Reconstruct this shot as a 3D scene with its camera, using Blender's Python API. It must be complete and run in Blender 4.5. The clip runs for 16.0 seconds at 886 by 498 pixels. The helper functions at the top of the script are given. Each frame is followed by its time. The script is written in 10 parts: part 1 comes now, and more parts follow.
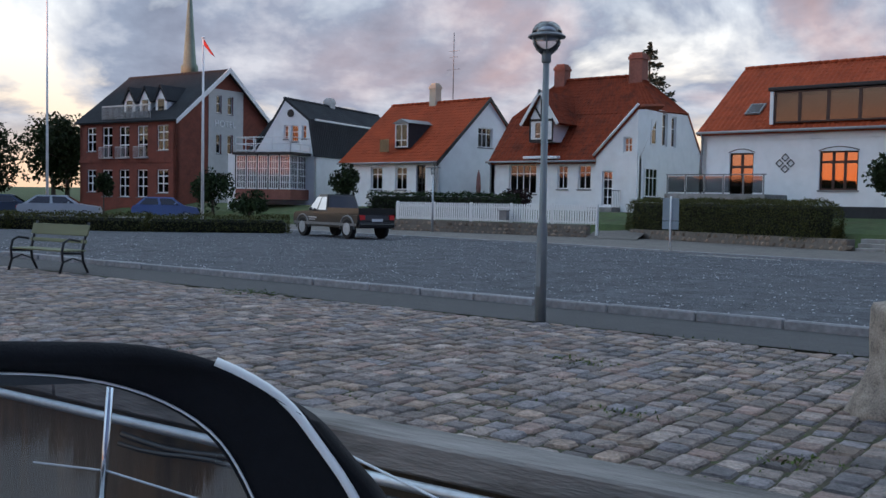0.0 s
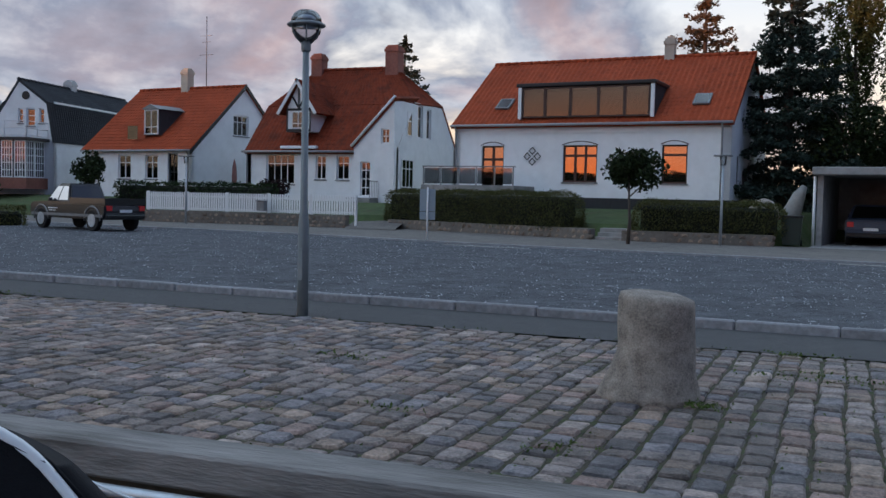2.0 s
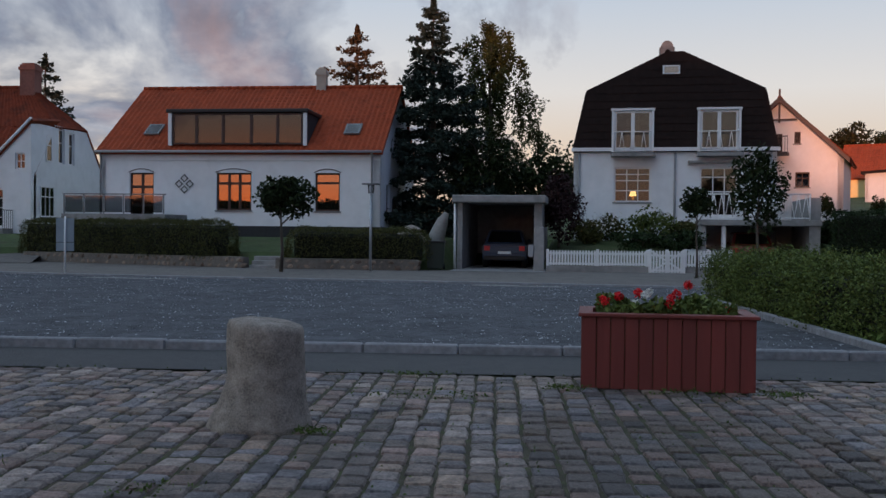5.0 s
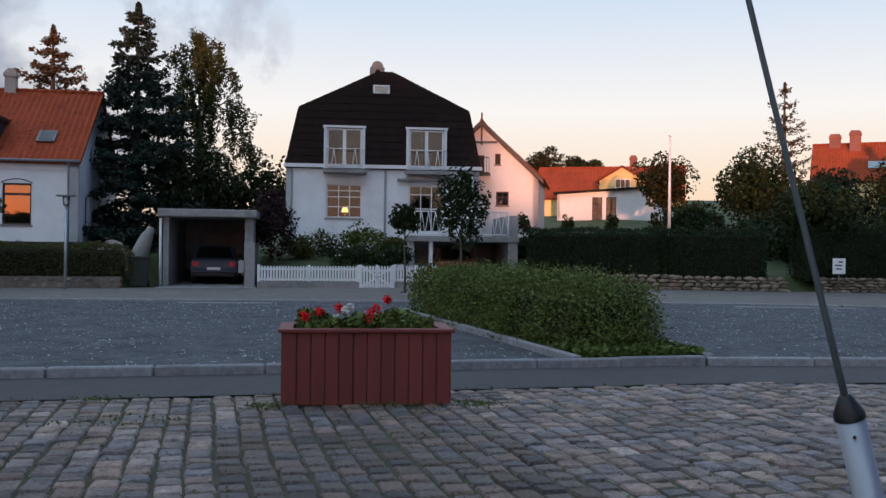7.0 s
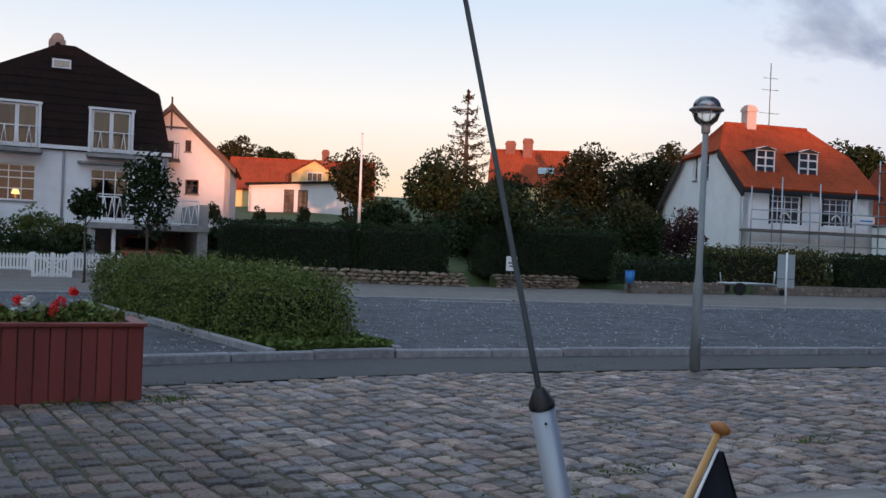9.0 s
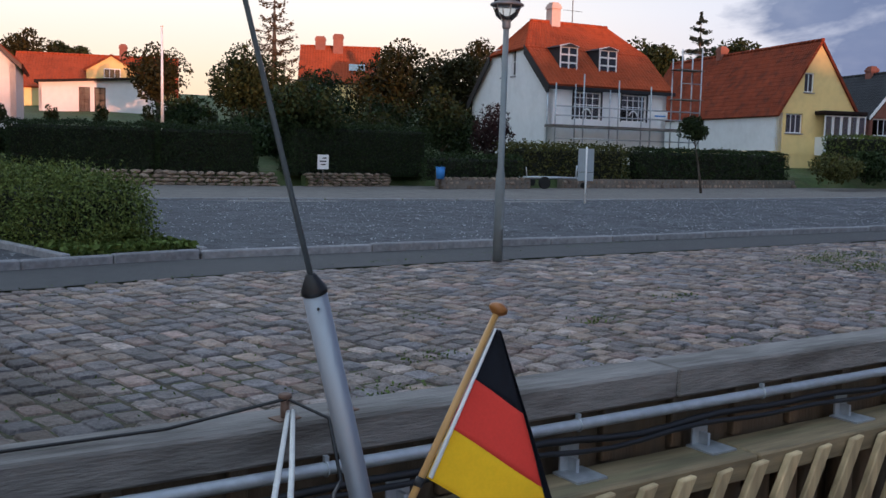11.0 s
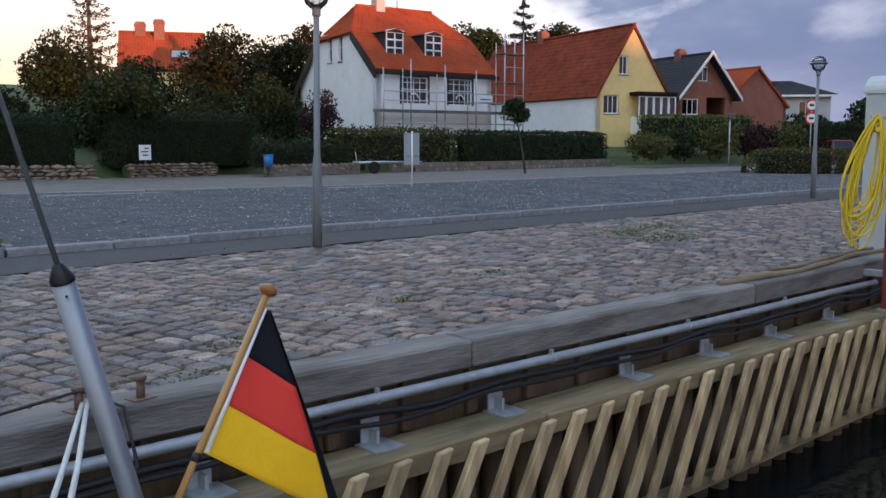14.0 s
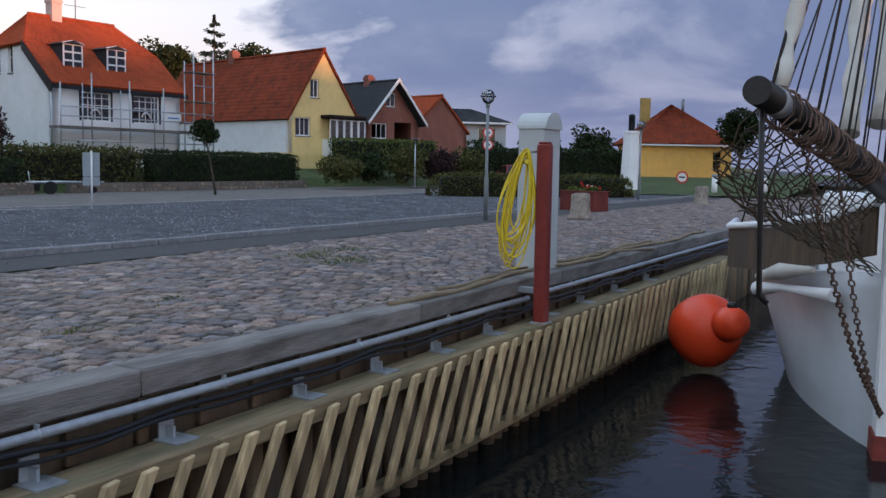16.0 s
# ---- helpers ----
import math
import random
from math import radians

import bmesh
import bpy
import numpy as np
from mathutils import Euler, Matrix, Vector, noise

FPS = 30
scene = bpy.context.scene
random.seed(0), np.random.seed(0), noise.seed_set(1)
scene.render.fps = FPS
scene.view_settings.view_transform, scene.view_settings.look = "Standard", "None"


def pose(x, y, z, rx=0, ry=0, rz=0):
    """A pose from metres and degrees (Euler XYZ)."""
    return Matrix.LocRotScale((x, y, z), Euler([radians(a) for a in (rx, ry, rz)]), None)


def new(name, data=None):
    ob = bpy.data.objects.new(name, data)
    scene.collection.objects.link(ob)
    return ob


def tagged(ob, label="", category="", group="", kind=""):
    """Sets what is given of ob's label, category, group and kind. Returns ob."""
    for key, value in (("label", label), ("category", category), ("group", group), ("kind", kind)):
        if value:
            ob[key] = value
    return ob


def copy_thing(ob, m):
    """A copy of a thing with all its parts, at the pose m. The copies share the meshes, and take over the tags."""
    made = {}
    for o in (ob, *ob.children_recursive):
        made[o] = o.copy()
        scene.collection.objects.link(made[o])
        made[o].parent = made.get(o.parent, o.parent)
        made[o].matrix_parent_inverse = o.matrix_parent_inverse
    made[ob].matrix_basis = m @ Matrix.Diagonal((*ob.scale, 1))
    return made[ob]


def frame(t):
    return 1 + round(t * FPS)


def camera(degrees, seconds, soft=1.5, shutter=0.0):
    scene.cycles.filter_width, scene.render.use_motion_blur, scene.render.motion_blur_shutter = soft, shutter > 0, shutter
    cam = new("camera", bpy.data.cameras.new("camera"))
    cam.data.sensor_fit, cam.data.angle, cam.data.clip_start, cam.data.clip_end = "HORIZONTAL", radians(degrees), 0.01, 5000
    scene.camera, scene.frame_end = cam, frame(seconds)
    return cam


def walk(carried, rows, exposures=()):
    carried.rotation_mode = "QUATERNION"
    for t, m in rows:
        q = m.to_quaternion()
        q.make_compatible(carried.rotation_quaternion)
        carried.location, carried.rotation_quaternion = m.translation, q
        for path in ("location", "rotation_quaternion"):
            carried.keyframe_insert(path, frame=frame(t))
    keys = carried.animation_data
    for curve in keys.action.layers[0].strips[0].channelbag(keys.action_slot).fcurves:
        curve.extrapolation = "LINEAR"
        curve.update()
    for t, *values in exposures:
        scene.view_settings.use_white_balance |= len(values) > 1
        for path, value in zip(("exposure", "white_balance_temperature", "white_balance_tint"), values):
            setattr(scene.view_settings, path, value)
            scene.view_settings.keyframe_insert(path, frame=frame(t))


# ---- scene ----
cam = camera(49.74, 16.0)
# seconds, eye, yaw, pitch, roll
PATH = [
    (0.0, -0.001, -0.001, 1.496, 37.16, -2.77, -1.08),
    (0.5, -0.032, -0.011, 1.505, 32.23, -2.86, -1.42),
    (1.0, -0.091, 0.023, 1.510, 28.51, -2.95, -1.48),
    (1.5, -0.113, 0.060, 1.513, 25.48, -3.03, -1.40),
    (2.0, -0.126, 0.116, 1.519, 22.72, -3.08, -1.23),
    (2.5, -0.126, 0.166, 1.525, 20.00, -3.12, -1.14),
    (3.0, -0.095, 0.180, 1.530, 17.23, -3.18, -1.11),
    (5.5, 0.354, 0.391, 1.507, -1.47, -0.50, -0.54),
    (6.0, 0.380, 0.472, 1.503, -5.97, -0.08, -0.58),
    (6.5, 0.420, 0.490, 1.508, -10.07, -0.03, -0.62),
    (7.0, 0.455, 0.427, 1.507, -14.02, 0.06, -0.68),
    (7.5, 0.456, 0.341, 1.508, -18.43, 0.27, -0.87),
    (8.0, 0.404, 0.297, 1.499, -23.09, 0.57, -1.29),
    (8.5, 0.342, 0.284, 1.526, -27.83, 0.64, -1.74),
    (9.0, 0.311, 0.351, 1.537, -32.50, 0.04, -2.21),
    (9.5, 0.330, 0.397, 1.521, -36.50, -1.16, -2.48),
    (10.0, 0.374, 0.416, 1.519, -39.83, -2.62, -2.65),
    (12.5, 0.405, -0.055, 1.496, -47.04, -7.95, 0.16),
    (13.0, 0.398, -0.074, 1.500, -48.44, -7.50, 0.35),
    (13.5, 0.387, -0.079, 1.518, -50.61, -7.05, -0.02),
    (14.0, 0.391, -0.117, 1.529, -53.37, -6.44, -0.07),
    (14.5, 0.392, -0.195, 1.555, -56.73, -5.91, -0.23),
    (15.0, 0.329, -0.328, 1.589, -60.73, -5.52, -0.23),
    (15.5, 0.278, -0.428, 1.609, -65.54, -5.27, -0.41),
    (16.0, 0.213, -0.450, 1.617, -71.37, -5.07, -1.00),
]
# seconds, stops, kelvin, tint
EXPOSURES = [(0.0, 0.44, 6400, 8), (1.0, 0.40, 6400, 8), (2.0, 0.28, 6400, 9), (3.0, -0.02, 6400, 10), (5.5, -0.20, 6400, 10), (6.2, 0.20, 6400, 10), (7.0, 0.18, 6400, 10), (8.5, 0.24, 6450, 10), (9.0, 0.26, 6450, 10), (9.5, -0.08, 6450, 10), (10.0, -0.12, 6450, 10), (12.5, 1.22, 6750, 13), (13.5, 0.90, 6700, 13), (14.0, 0.60, 6700, 12), (14.5, 0.52, 6700, 12), (16.0, 0.46, 6600, 12)]
walk(cam, [(t, pose(x, y, z, 90 + pitch, roll, yaw)) for t, x, y, z, yaw, pitch, roll in PATH], EXPOSURES)

# ---- world, sun and exposure ----
SUN_AZ = math.atan2(-0.27, -0.963)          # the low sun stands behind the camera, across the harbour
SUN_EL = radians(0.3)
world = bpy.data.worlds.new("dusk_sky")
scene.world = world
world.use_nodes = True
wn, wl = world.node_tree.nodes, world.node_tree.links
wn.clear()


def wnode(kind, **settings):
    n = wn.new(kind)
    for k, v in settings.items():
        if k == "operation":
            n.operation = v
        elif k == "blend_type":
            n.blend_type = v
        elif k == "data_type":
            n.data_type = v
    return n


def wmath(op, a, b=0.0, clamp=False):
    n = wn.new("ShaderNodeMath")
    n.operation, n.use_clamp = op, clamp
    for i, v in enumerate((a, b)):
        if isinstance(v, (int, float)):
            n.inputs[i].default_value = v
        else:
            wl.new(v, n.inputs[i])
    return n.outputs[0]


def wramp(fac, stops, interp="LINEAR"):
    n = wn.new("ShaderNodeValToRGB")
    n.color_ramp.interpolation = interp
    while len(n.color_ramp.elements) < len(stops):
        n.color_ramp.elements.new(0.5)
    for e, (p, c) in zip(n.color_ramp.elements, stops):
        e.position, e.color = p, (*c, 1)
    wl.new(fac, n.inputs[0])
    return n.outputs[0]


def wmix(fac, a, b, blend="MIX"):
    n = wn.new("ShaderNodeMix")
    n.data_type, n.blend_type = "RGBA", blend
    for sock, v in ((0, fac), (6, a), (7, b)):
        if isinstance(v, (int, float)):
            n.inputs[sock].default_value = v
        elif isinstance(v, tuple):
            n.inputs[sock].default_value = (*v, 1)
        else:
            wl.new(v, n.inputs[sock])
    return n.outputs[2]


coord = wn.new("ShaderNodeTexCoord")
sep = wn.new("ShaderNodeSeparateXYZ")
wl.new(coord.outputs["Generated"], sep.inputs[0])
dx, dy, dz = sep.outputs
azim = wmath("ARCTAN2", dx, dy)            # 0 ahead over the town, growing to the east side
elev = wmath("ARCSINE", dz)
sky = wn.new("ShaderNodeTexSky")
sky.sky_type, sky.sun_disc = "NISHITA", False
sky.sun_elevation, sky.sun_rotation = SUN_EL, SUN_AZ
sky.air_density, sky.dust_density, sky.ozone_density = 1.2, 2.0, 1.5
# clear evening sky: cream at the skyline, pale blue above
e01 = wmath("MULTIPLY", elev, 1.0 / 0.9, True)
clear = wramp(e01, [(0.0, (0.98, 0.62, 0.42)), (0.07, (1.0, 0.78, 0.58)), (0.16, (0.97, 0.93, 0.90)),
                    (0.28, (0.66, 0.76, 0.90)), (0.55, (0.88, 1.16, 1.50)), (1.0, (1.00, 1.36, 1.75))])
# the glow round the place where the sun goes down
sdir = wn.new("ShaderNodeVectorMath")
sdir.operation = "DOT_PRODUCT"
wl.new(coord.outputs["Generated"], sdir.inputs[0])
sdir.inputs[1].default_value = (-0.36, -0.933, 0.014)
near_sun = wmath("POWER", wmath("MAXIMUM", sdir.outputs["Value"], 0.0), 80.0)
low = wmath("SUBTRACT", 1.0, wmath("MULTIPLY", wmath("ABSOLUTE", elev), 8.0, True))
glow = wmath("MULTIPLY", near_sun, low)
# clouds: long flat banks, seen in perspective
flat = wn.new("ShaderNodeCombineXYZ")
lift = wmath("ADD", wmath("MAXIMUM", elev, 0.0), 0.16)
wl.new(wmath("MULTIPLY", azim, 3.0), flat.inputs[0])
wl.new(wmath("DIVIDE", -0.50, lift), flat.inputs[1])
big = wn.new("ShaderNodeTexNoise")
big.inputs["Scale"].default_value, big.inputs["Detail"].default_value, big.inputs["Roughness"].default_value = 1.5, 6.0, 0.56
big.inputs["Distortion"].default_value = 0.35
wl.new(flat.outputs[0], big.inputs["Vector"])
fine = wn.new("ShaderNodeTexNoise")
fine.inputs["Scale"].default_value, fine.inputs["Detail"].default_value, fine.inputs["Roughness"].default_value = 3.4, 6.0, 0.55
wl.new(flat.outputs[0], fine.inputs["Vector"])
# how cloudy each side of the sky is: thick over the west town, clear in the middle, thick to the east
a01 = wmath("ADD", wmath("MULTIPLY", azim, 1.0 / (2 * math.pi)), 0.5)
cover = wramp(a01, [(0.0, (0.40,) * 3), (0.36, (0.53,) * 3), (0.44, (0.55,) * 3), (0.485, (0.55,) * 3), (0.52, (0.36,) * 3), (0.56, (0.17,) * 3),
                    (0.60, (0.20,) * 3), (0.645, (0.44,) * 3), (0.68, (0.50,) * 3), (0.70, (0.60,) * 3), (0.74, (0.48,) * 3), (0.775, (0.66,) * 3), (0.84, (0.85,) * 3), (1.0, (0.40,) * 3)])
dens = wmath("ADD", wmath("MULTIPLY", big.outputs[0], 0.75), wmath("MULTIPLY", fine.outputs[0], 0.25))
mask = wmath("MULTIPLY", wmath("SUBTRACT", wmath("ADD", dens, cover), 0.95), 9.5, True)
mask = wmath("MULTIPLY", mask, wmath("MULTIPLY", wmath("SUBTRACT", elev, 0.02), 16.0, True))
body = wramp(fine.outputs[0], [(0.34, (0.19, 0.225, 0.32)), (0.50, (0.28, 0.325, 0.44)), (0.68, (0.58, 0.60, 0.68))])
pinkside = wmath("MULTIPLY", wmath("SUBTRACT", 1.0, wmath("MULTIPLY", wmath("ABSOLUTE", wmath("ADD", azim, 0.35)), 1.6)), 1.0, True)
patch = wmath("MULTIPLY", wmath("SUBTRACT", big.outputs[0], 0.50), 5.0, True)
pink = wmath("MULTIPLY", wmath("MULTIPLY", pinkside, patch), 0.42)
body = wmix(pink, body, (1.0, 0.50, 0.36))
east = wmath("MULTIPLY", wmath("SUBTRACT", azim, 0.72), 2.4, True)
clear = wmix(wmath("MULTIPLY", east, 0.85), clear, (0.62, 0.68, 0.86))
body = wmix(wmath("MULTIPLY", east, 0.75), body, (0.15, 0.215, 0.40))
painted = wmix(mask, clear, body)
bank = wmath("MULTIPLY", wmath("SUBTRACT", azim, 1.06), 3.2, True)      # a blue-grey bank of cloud over the harbour
thick = wmath("MULTIPLY", wmath("SUBTRACT", big.outputs[0], 0.25), 3.2, True)
painted = wmix(wmath("MULTIPLY", bank, wmath("ADD", 0.62, wmath("MULTIPLY", thick, 0.28))), painted, (0.130, 0.180, 0.345))
painted = wmix(wmath("MULTIPLY", glow, 0.95), painted, (3.8, 0.66, 0.09))
bg_sky, bg_air = wn.new("ShaderNodeBackground"), wn.new("ShaderNodeBackground")
wl.new(sky.outputs[0], bg_sky.inputs[0])
wl.new(painted, bg_air.inputs[0])
bg_sky.inputs[1].default_value = 0.05
bg_air.inputs[1].default_value = 0.85
add = wn.new("ShaderNodeAddShader")
wl.new(bg_sky.outputs[0], add.inputs[0])
wl.new(bg_air.outputs[0], add.inputs[1])
wout = wn.new("ShaderNodeOutputWorld")
wl.new(add.outputs[0], wout.inputs[0])

sun_data = bpy.data.lights.new("sun", "SUN")
sun_data.energy, sun_data.angle, sun_data.color = 3.6, radians(0.5), (1.0, 0.43, 0.26)
sun_lamp = new("sun", sun_data)
sun_to = Vector((-math.sin(SUN_AZ) * math.cos(SUN_EL), -math.cos(SUN_AZ) * math.cos(SUN_EL), -math.sin(SUN_EL)))
sun_lamp.matrix_world = Matrix.Translation((0, -40, 60)) @ sun_to.to_track_quat("-Z", "Y").to_matrix().to_4x4()

# ---- materials ----
MATS = {}


def mat(name, base, rough=0.7, scale=6.0, vary=0.25, bump=0.15, metal=0.0, grime=0.0, per=0.0, stretch=(1, 1, 1), dark=None, spec=0.4, bscale=4.0, bdist=0.02):
    """A surface with two scales of colour variation, fine relief, and a tone per object (per)."""
    m = bpy.data.materials.new(name)
    m.use_nodes = True
    n, l = m.node_tree.nodes, m.node_tree.links
    b = n["Principled BSDF"]
    tc = n.new("ShaderNodeTexCoord")
    mp = n.new("ShaderNodeMapping")
    mp.inputs["Scale"].default_value = stretch
    l.new(tc.outputs["Object"], mp.inputs[0])
    n1, n2 = n.new("ShaderNodeTexNoise"), n.new("ShaderNodeTexNoise")
    n1.inputs["Scale"].default_value, n1.inputs["Detail"].default_value = scale, 6
    n2.inputs["Scale"].default_value, n2.inputs["Detail"].default_value = scale * 0.13, 4
    for k in (n1, n2):
        l.new(mp.outputs[0], k.inputs["Vector"])
    avg = n.new("ShaderNodeMath")
    avg.operation = "ADD"
    l.new(n1.outputs[0], avg.inputs[0])
    l.new(n2.outputs[0], avg.inputs[1])
    rmp = n.new("ShaderNodeMapRange")
    rmp.inputs[1].default_value, rmp.inputs[2].default_value = 0.65, 1.35
    rmp.inputs[3].default_value, rmp.inputs[4].default_value = 1 - vary, 1 + vary
    l.new(avg.outputs[0], rmp.inputs[0])
    fac = rmp.outputs[0]
    if per:
        oi, geo = n.new("ShaderNodeObjectInfo"), n.new("ShaderNodeNewGeometry")
        both = n.new("ShaderNodeMath")
        both.operation = "ADD"
        l.new(oi.outputs["Random"], both.inputs[0])
        l.new(geo.outputs["Random Per Island"], both.inputs[1])
        fr = n.new("ShaderNodeMath")
        fr.operation = "FRACT"
        l.new(both.outputs[0], fr.inputs[0])
        pr = n.new("ShaderNodeMapRange")
        pr.inputs[3].default_value, pr.inputs[4].default_value = 1 - per, 1 + per
        l.new(fr.outputs[0], pr.inputs[0])
        mul = n.new("ShaderNodeMath")
        mul.operation = "MULTIPLY"
        l.new(fac, mul.inputs[0])
        l.new(pr.outputs[0], mul.inputs[1])
        fac = mul.outputs[0]
    colour = n.new("ShaderNodeVectorMath")
    colour.operation = "SCALE"
    colour.inputs[0].default_value = base
    if dark is not None:                      # stains or a second tone
        mx = n.new("ShaderNodeMix")
        mx.data_type = "RGBA"
        st = n.new("ShaderNodeMapRange")
        st.inputs[1].default_value, st.inputs[2].default_value = 0.48, 0.66
        n3 = n.new("ShaderNodeTexNoise")
        n3.inputs["Scale"].default_value, n3.inputs["Detail"].default_value = scale * 0.35, 8
        l.new(mp.outputs[0], n3.inputs["Vector"])
        l.new(n3.outputs[0], st.inputs[0])
        gm = n.new("ShaderNodeMath")
        gm.operation = "MULTIPLY"
        gm.inputs[1].default_value = grime
        l.new(st.outputs[0], gm.inputs[0])
        l.new(gm.outputs[0], mx.inputs[0])
        mx.inputs[6].default_value, mx.inputs[7].default_value = (*base, 1), (*dark, 1)
        l.new(mx.outputs[2], colour.inputs[0])
    l.new(fac, colour.inputs["Scale"])
    l.new(colour.outputs[0], b.inputs["Base Color"])
    b.inputs["Roughness"].default_value, b.inputs["Metallic"].default_value = rough, metal
    b.inputs["Specular IOR Level"].default_value = spec
    if bump:
        nb = n.new("ShaderNodeTexNoise")
        nb.inputs["Scale"].default_value, nb.inputs["Detail"].default_value = scale * bscale, 5
        l.new(mp.outputs[0], nb.inputs["Vector"])
        bp = n.new("ShaderNodeBump")
        bp.inputs["Strength"].default_value, bp.inputs["Distance"].default_value = bump, bdist
        l.new(nb.outputs[0], bp.inputs["Height"])
        l.new(bp.outputs[0], b.inputs["Normal"])
    MATS[name] = m
    return m


def glass_mat(name, tint, gloss, rough=0.02, ior=1.5):
    """Window glass: it lets light through and mirrors the sky."""
    m = bpy.data.materials.new(name)
    m.use_nodes = True
    n, l = m.node_tree.nodes, m.node_tree.links
    n.remove(n["Principled BSDF"])
    tr, gl, mx, fr = n.new("ShaderNodeBsdfTransparent"), n.new("ShaderNodeBsdfGlossy"), n.new("ShaderNodeMixShader"), n.new("ShaderNodeFresnel")
    tr.inputs[0].default_value = (*tint, 1)
    gl.inputs["Roughness"].default_value = rough
    fr.inputs[0].default_value = ior
    ad = n.new("ShaderNodeMath")
    ad.operation, ad.use_clamp = "ADD", True
    l.new(fr.outputs[0], ad.inputs[0])
    ad.inputs[1].default_value = gloss
    tex = n.new("ShaderNodeTexCoord")
    nz = n.new("ShaderNodeTexNoise")
    nz.inputs["Scale"].default_value = 1.6
    bp = n.new("ShaderNodeBump")
    bp.inputs["Strength"].default_value, bp.inputs["Distance"].default_value = 0.05, 0.02
    l.new(tex.outputs["Object"], nz.inputs["Vector"])
    l.new(nz.outputs[0], bp.inputs["Height"])
    l.new(bp.outputs[0], gl.inputs["Normal"])
    l.new(ad.outputs[0], mx.inputs[0])
    l.new(tr.outputs[0], mx.inputs[1])
    l.new(gl.outputs[0], mx.inputs[2])
    l.new(mx.outputs[0], n["Material Output"].inputs[0])
    MATS[name] = m
    return m


def lamp_mat(name, colour, strength):
    m = bpy.data.materials.new(name)
    m.use_nodes = True
    b = m.node_tree.nodes["Principled BSDF"]
    b.inputs["Emission Color"].default_value, b.inputs["Emission Strength"].default_value = (*colour, 1), strength
    return m


def leaf_mat(name, base, tip, rough=0.6):
    """Foliage: a tone per leaf between two greens, a little light through it."""
    m = bpy.data.materials.new(name)
    m.use_nodes = True
    n, l = m.node_tree.nodes, m.node_tree.links
    b = n["Principled BSDF"]
    geo = n.new("ShaderNodeNewGeometry")
    mx = n.new("ShaderNodeMix")
    mx.data_type = "RGBA"
    mx.inputs[6].default_value, mx.inputs[7].default_value = (*base, 1), (*tip, 1)
    l.new(geo.outputs["Random Per Island"], mx.inputs[0])
    l.new(mx.outputs[2], b.inputs["Base Color"])
    b.inputs["Roughness"].default_value = rough
    b.inputs["Specular IOR Level"].default_value = 0.10
    MATS[name] = m
    return m


WHITE = mat("white_render", (0.82, 0.83, 0.84), 0.85, 3.0, 0.05, 0.25, dark=(0.66, 0.67, 0.67), grime=0.3, bscale=14)
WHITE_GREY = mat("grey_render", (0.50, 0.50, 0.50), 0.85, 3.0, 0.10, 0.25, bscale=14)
PINKWHITE = mat("warm_white_render", (0.76, 0.72, 0.70), 0.85, 3.0, 0.06, 0.2, bscale=14)
YELLOW = mat("yellow_render", (0.80, 0.60, 0.26), 0.85, 3.0, 0.07, 0.25, dark=(0.66, 0.50, 0.24), grime=0.4, bscale=14)
OCHRE = mat("ochre_render", (0.78, 0.45, 0.12), 0.85, 3.0, 0.10, 0.25, dark=(0.62, 0.36, 0.12), grime=0.5, bscale=14)
PLINTH = mat("black_plinth", (0.03, 0.03, 0.032), 0.7, 5, 0.3, 0.2)
BRICK = mat("red_brick", (0.19, 0.054, 0.036), 0.85, 9, 0.25, 0.5, dark=(0.12, 0.04, 0.03), grime=0.5, bscale=2)
BRICK2 = mat("brown_brick", (0.25, 0.10, 0.075), 0.85, 9, 0.25, 0.5, bscale=2)
TILE = mat("orange_roof_tile", (0.35, 0.068, 0.026), 0.85, 5.0, 0.20, 0.25, dark=(0.22, 0.045, 0.02), grime=0.5, bscale=5, spec=0.15)
TILE_DARK = mat("weathered_red_roof_tile", (0.21, 0.043, 0.019), 0.85, 5.0, 0.28, 0.25, dark=(0.10, 0.030, 0.018), grime=0.7, bscale=5, spec=0.15)
SLATE = mat("dark_grey_roofing", (0.040, 0.042, 0.046), 0.8, 5.0, 0.25, 0.25, bscale=5, spec=0.15)
BROWNROOF = mat("dark_brown_roofing", (0.024, 0.015, 0.013), 0.8, 5.0, 0.3, 0.3, bscale=5, spec=0.15)
WOODWHITE = mat("white_painted_wood", (0.80, 0.80, 0.80), 0.5, 8, 0.06, 0.08)
WOODBROWN = mat("dark_brown_window_frame", (0.055, 0.026, 0.02), 0.5, 8, 0.2, 0.1)
WOODBLACK = mat("black_painted_wood", (0.012, 0.013, 0.016), 0.5, 8, 0.2, 0.1)
ZINC = mat("zinc", (0.20, 0.21, 0.22), 0.5, 8, 0.2, 0.05, metal=0.6)
GUTTER = mat("grey_gutter", (0.30, 0.30, 0.31), 0.5, 8, 0.15, 0.05)
GALV = mat("galvanised_steel", (0.44, 0.47, 0.50), 0.45, 14, 0.22, 0.1, metal=0.6)
ALU = mat("aluminium_tube", (0.30, 0.32, 0.35), 0.5, 20, 0.06, 0.03, metal=0.75, stretch=(1, 1, 0.05))
CHROME = mat("stainless_steel", (0.62, 0.64, 0.66), 0.15, 10, 0.05, 0.0, metal=1.0)
RUST = mat("rusty_iron", (0.16, 0.10, 0.075), 0.8, 14, 0.3, 0.4)
BLACKPL = mat("black_plastic", (0.012, 0.012, 0.013), 0.42, 10, 0.2, 0.05)
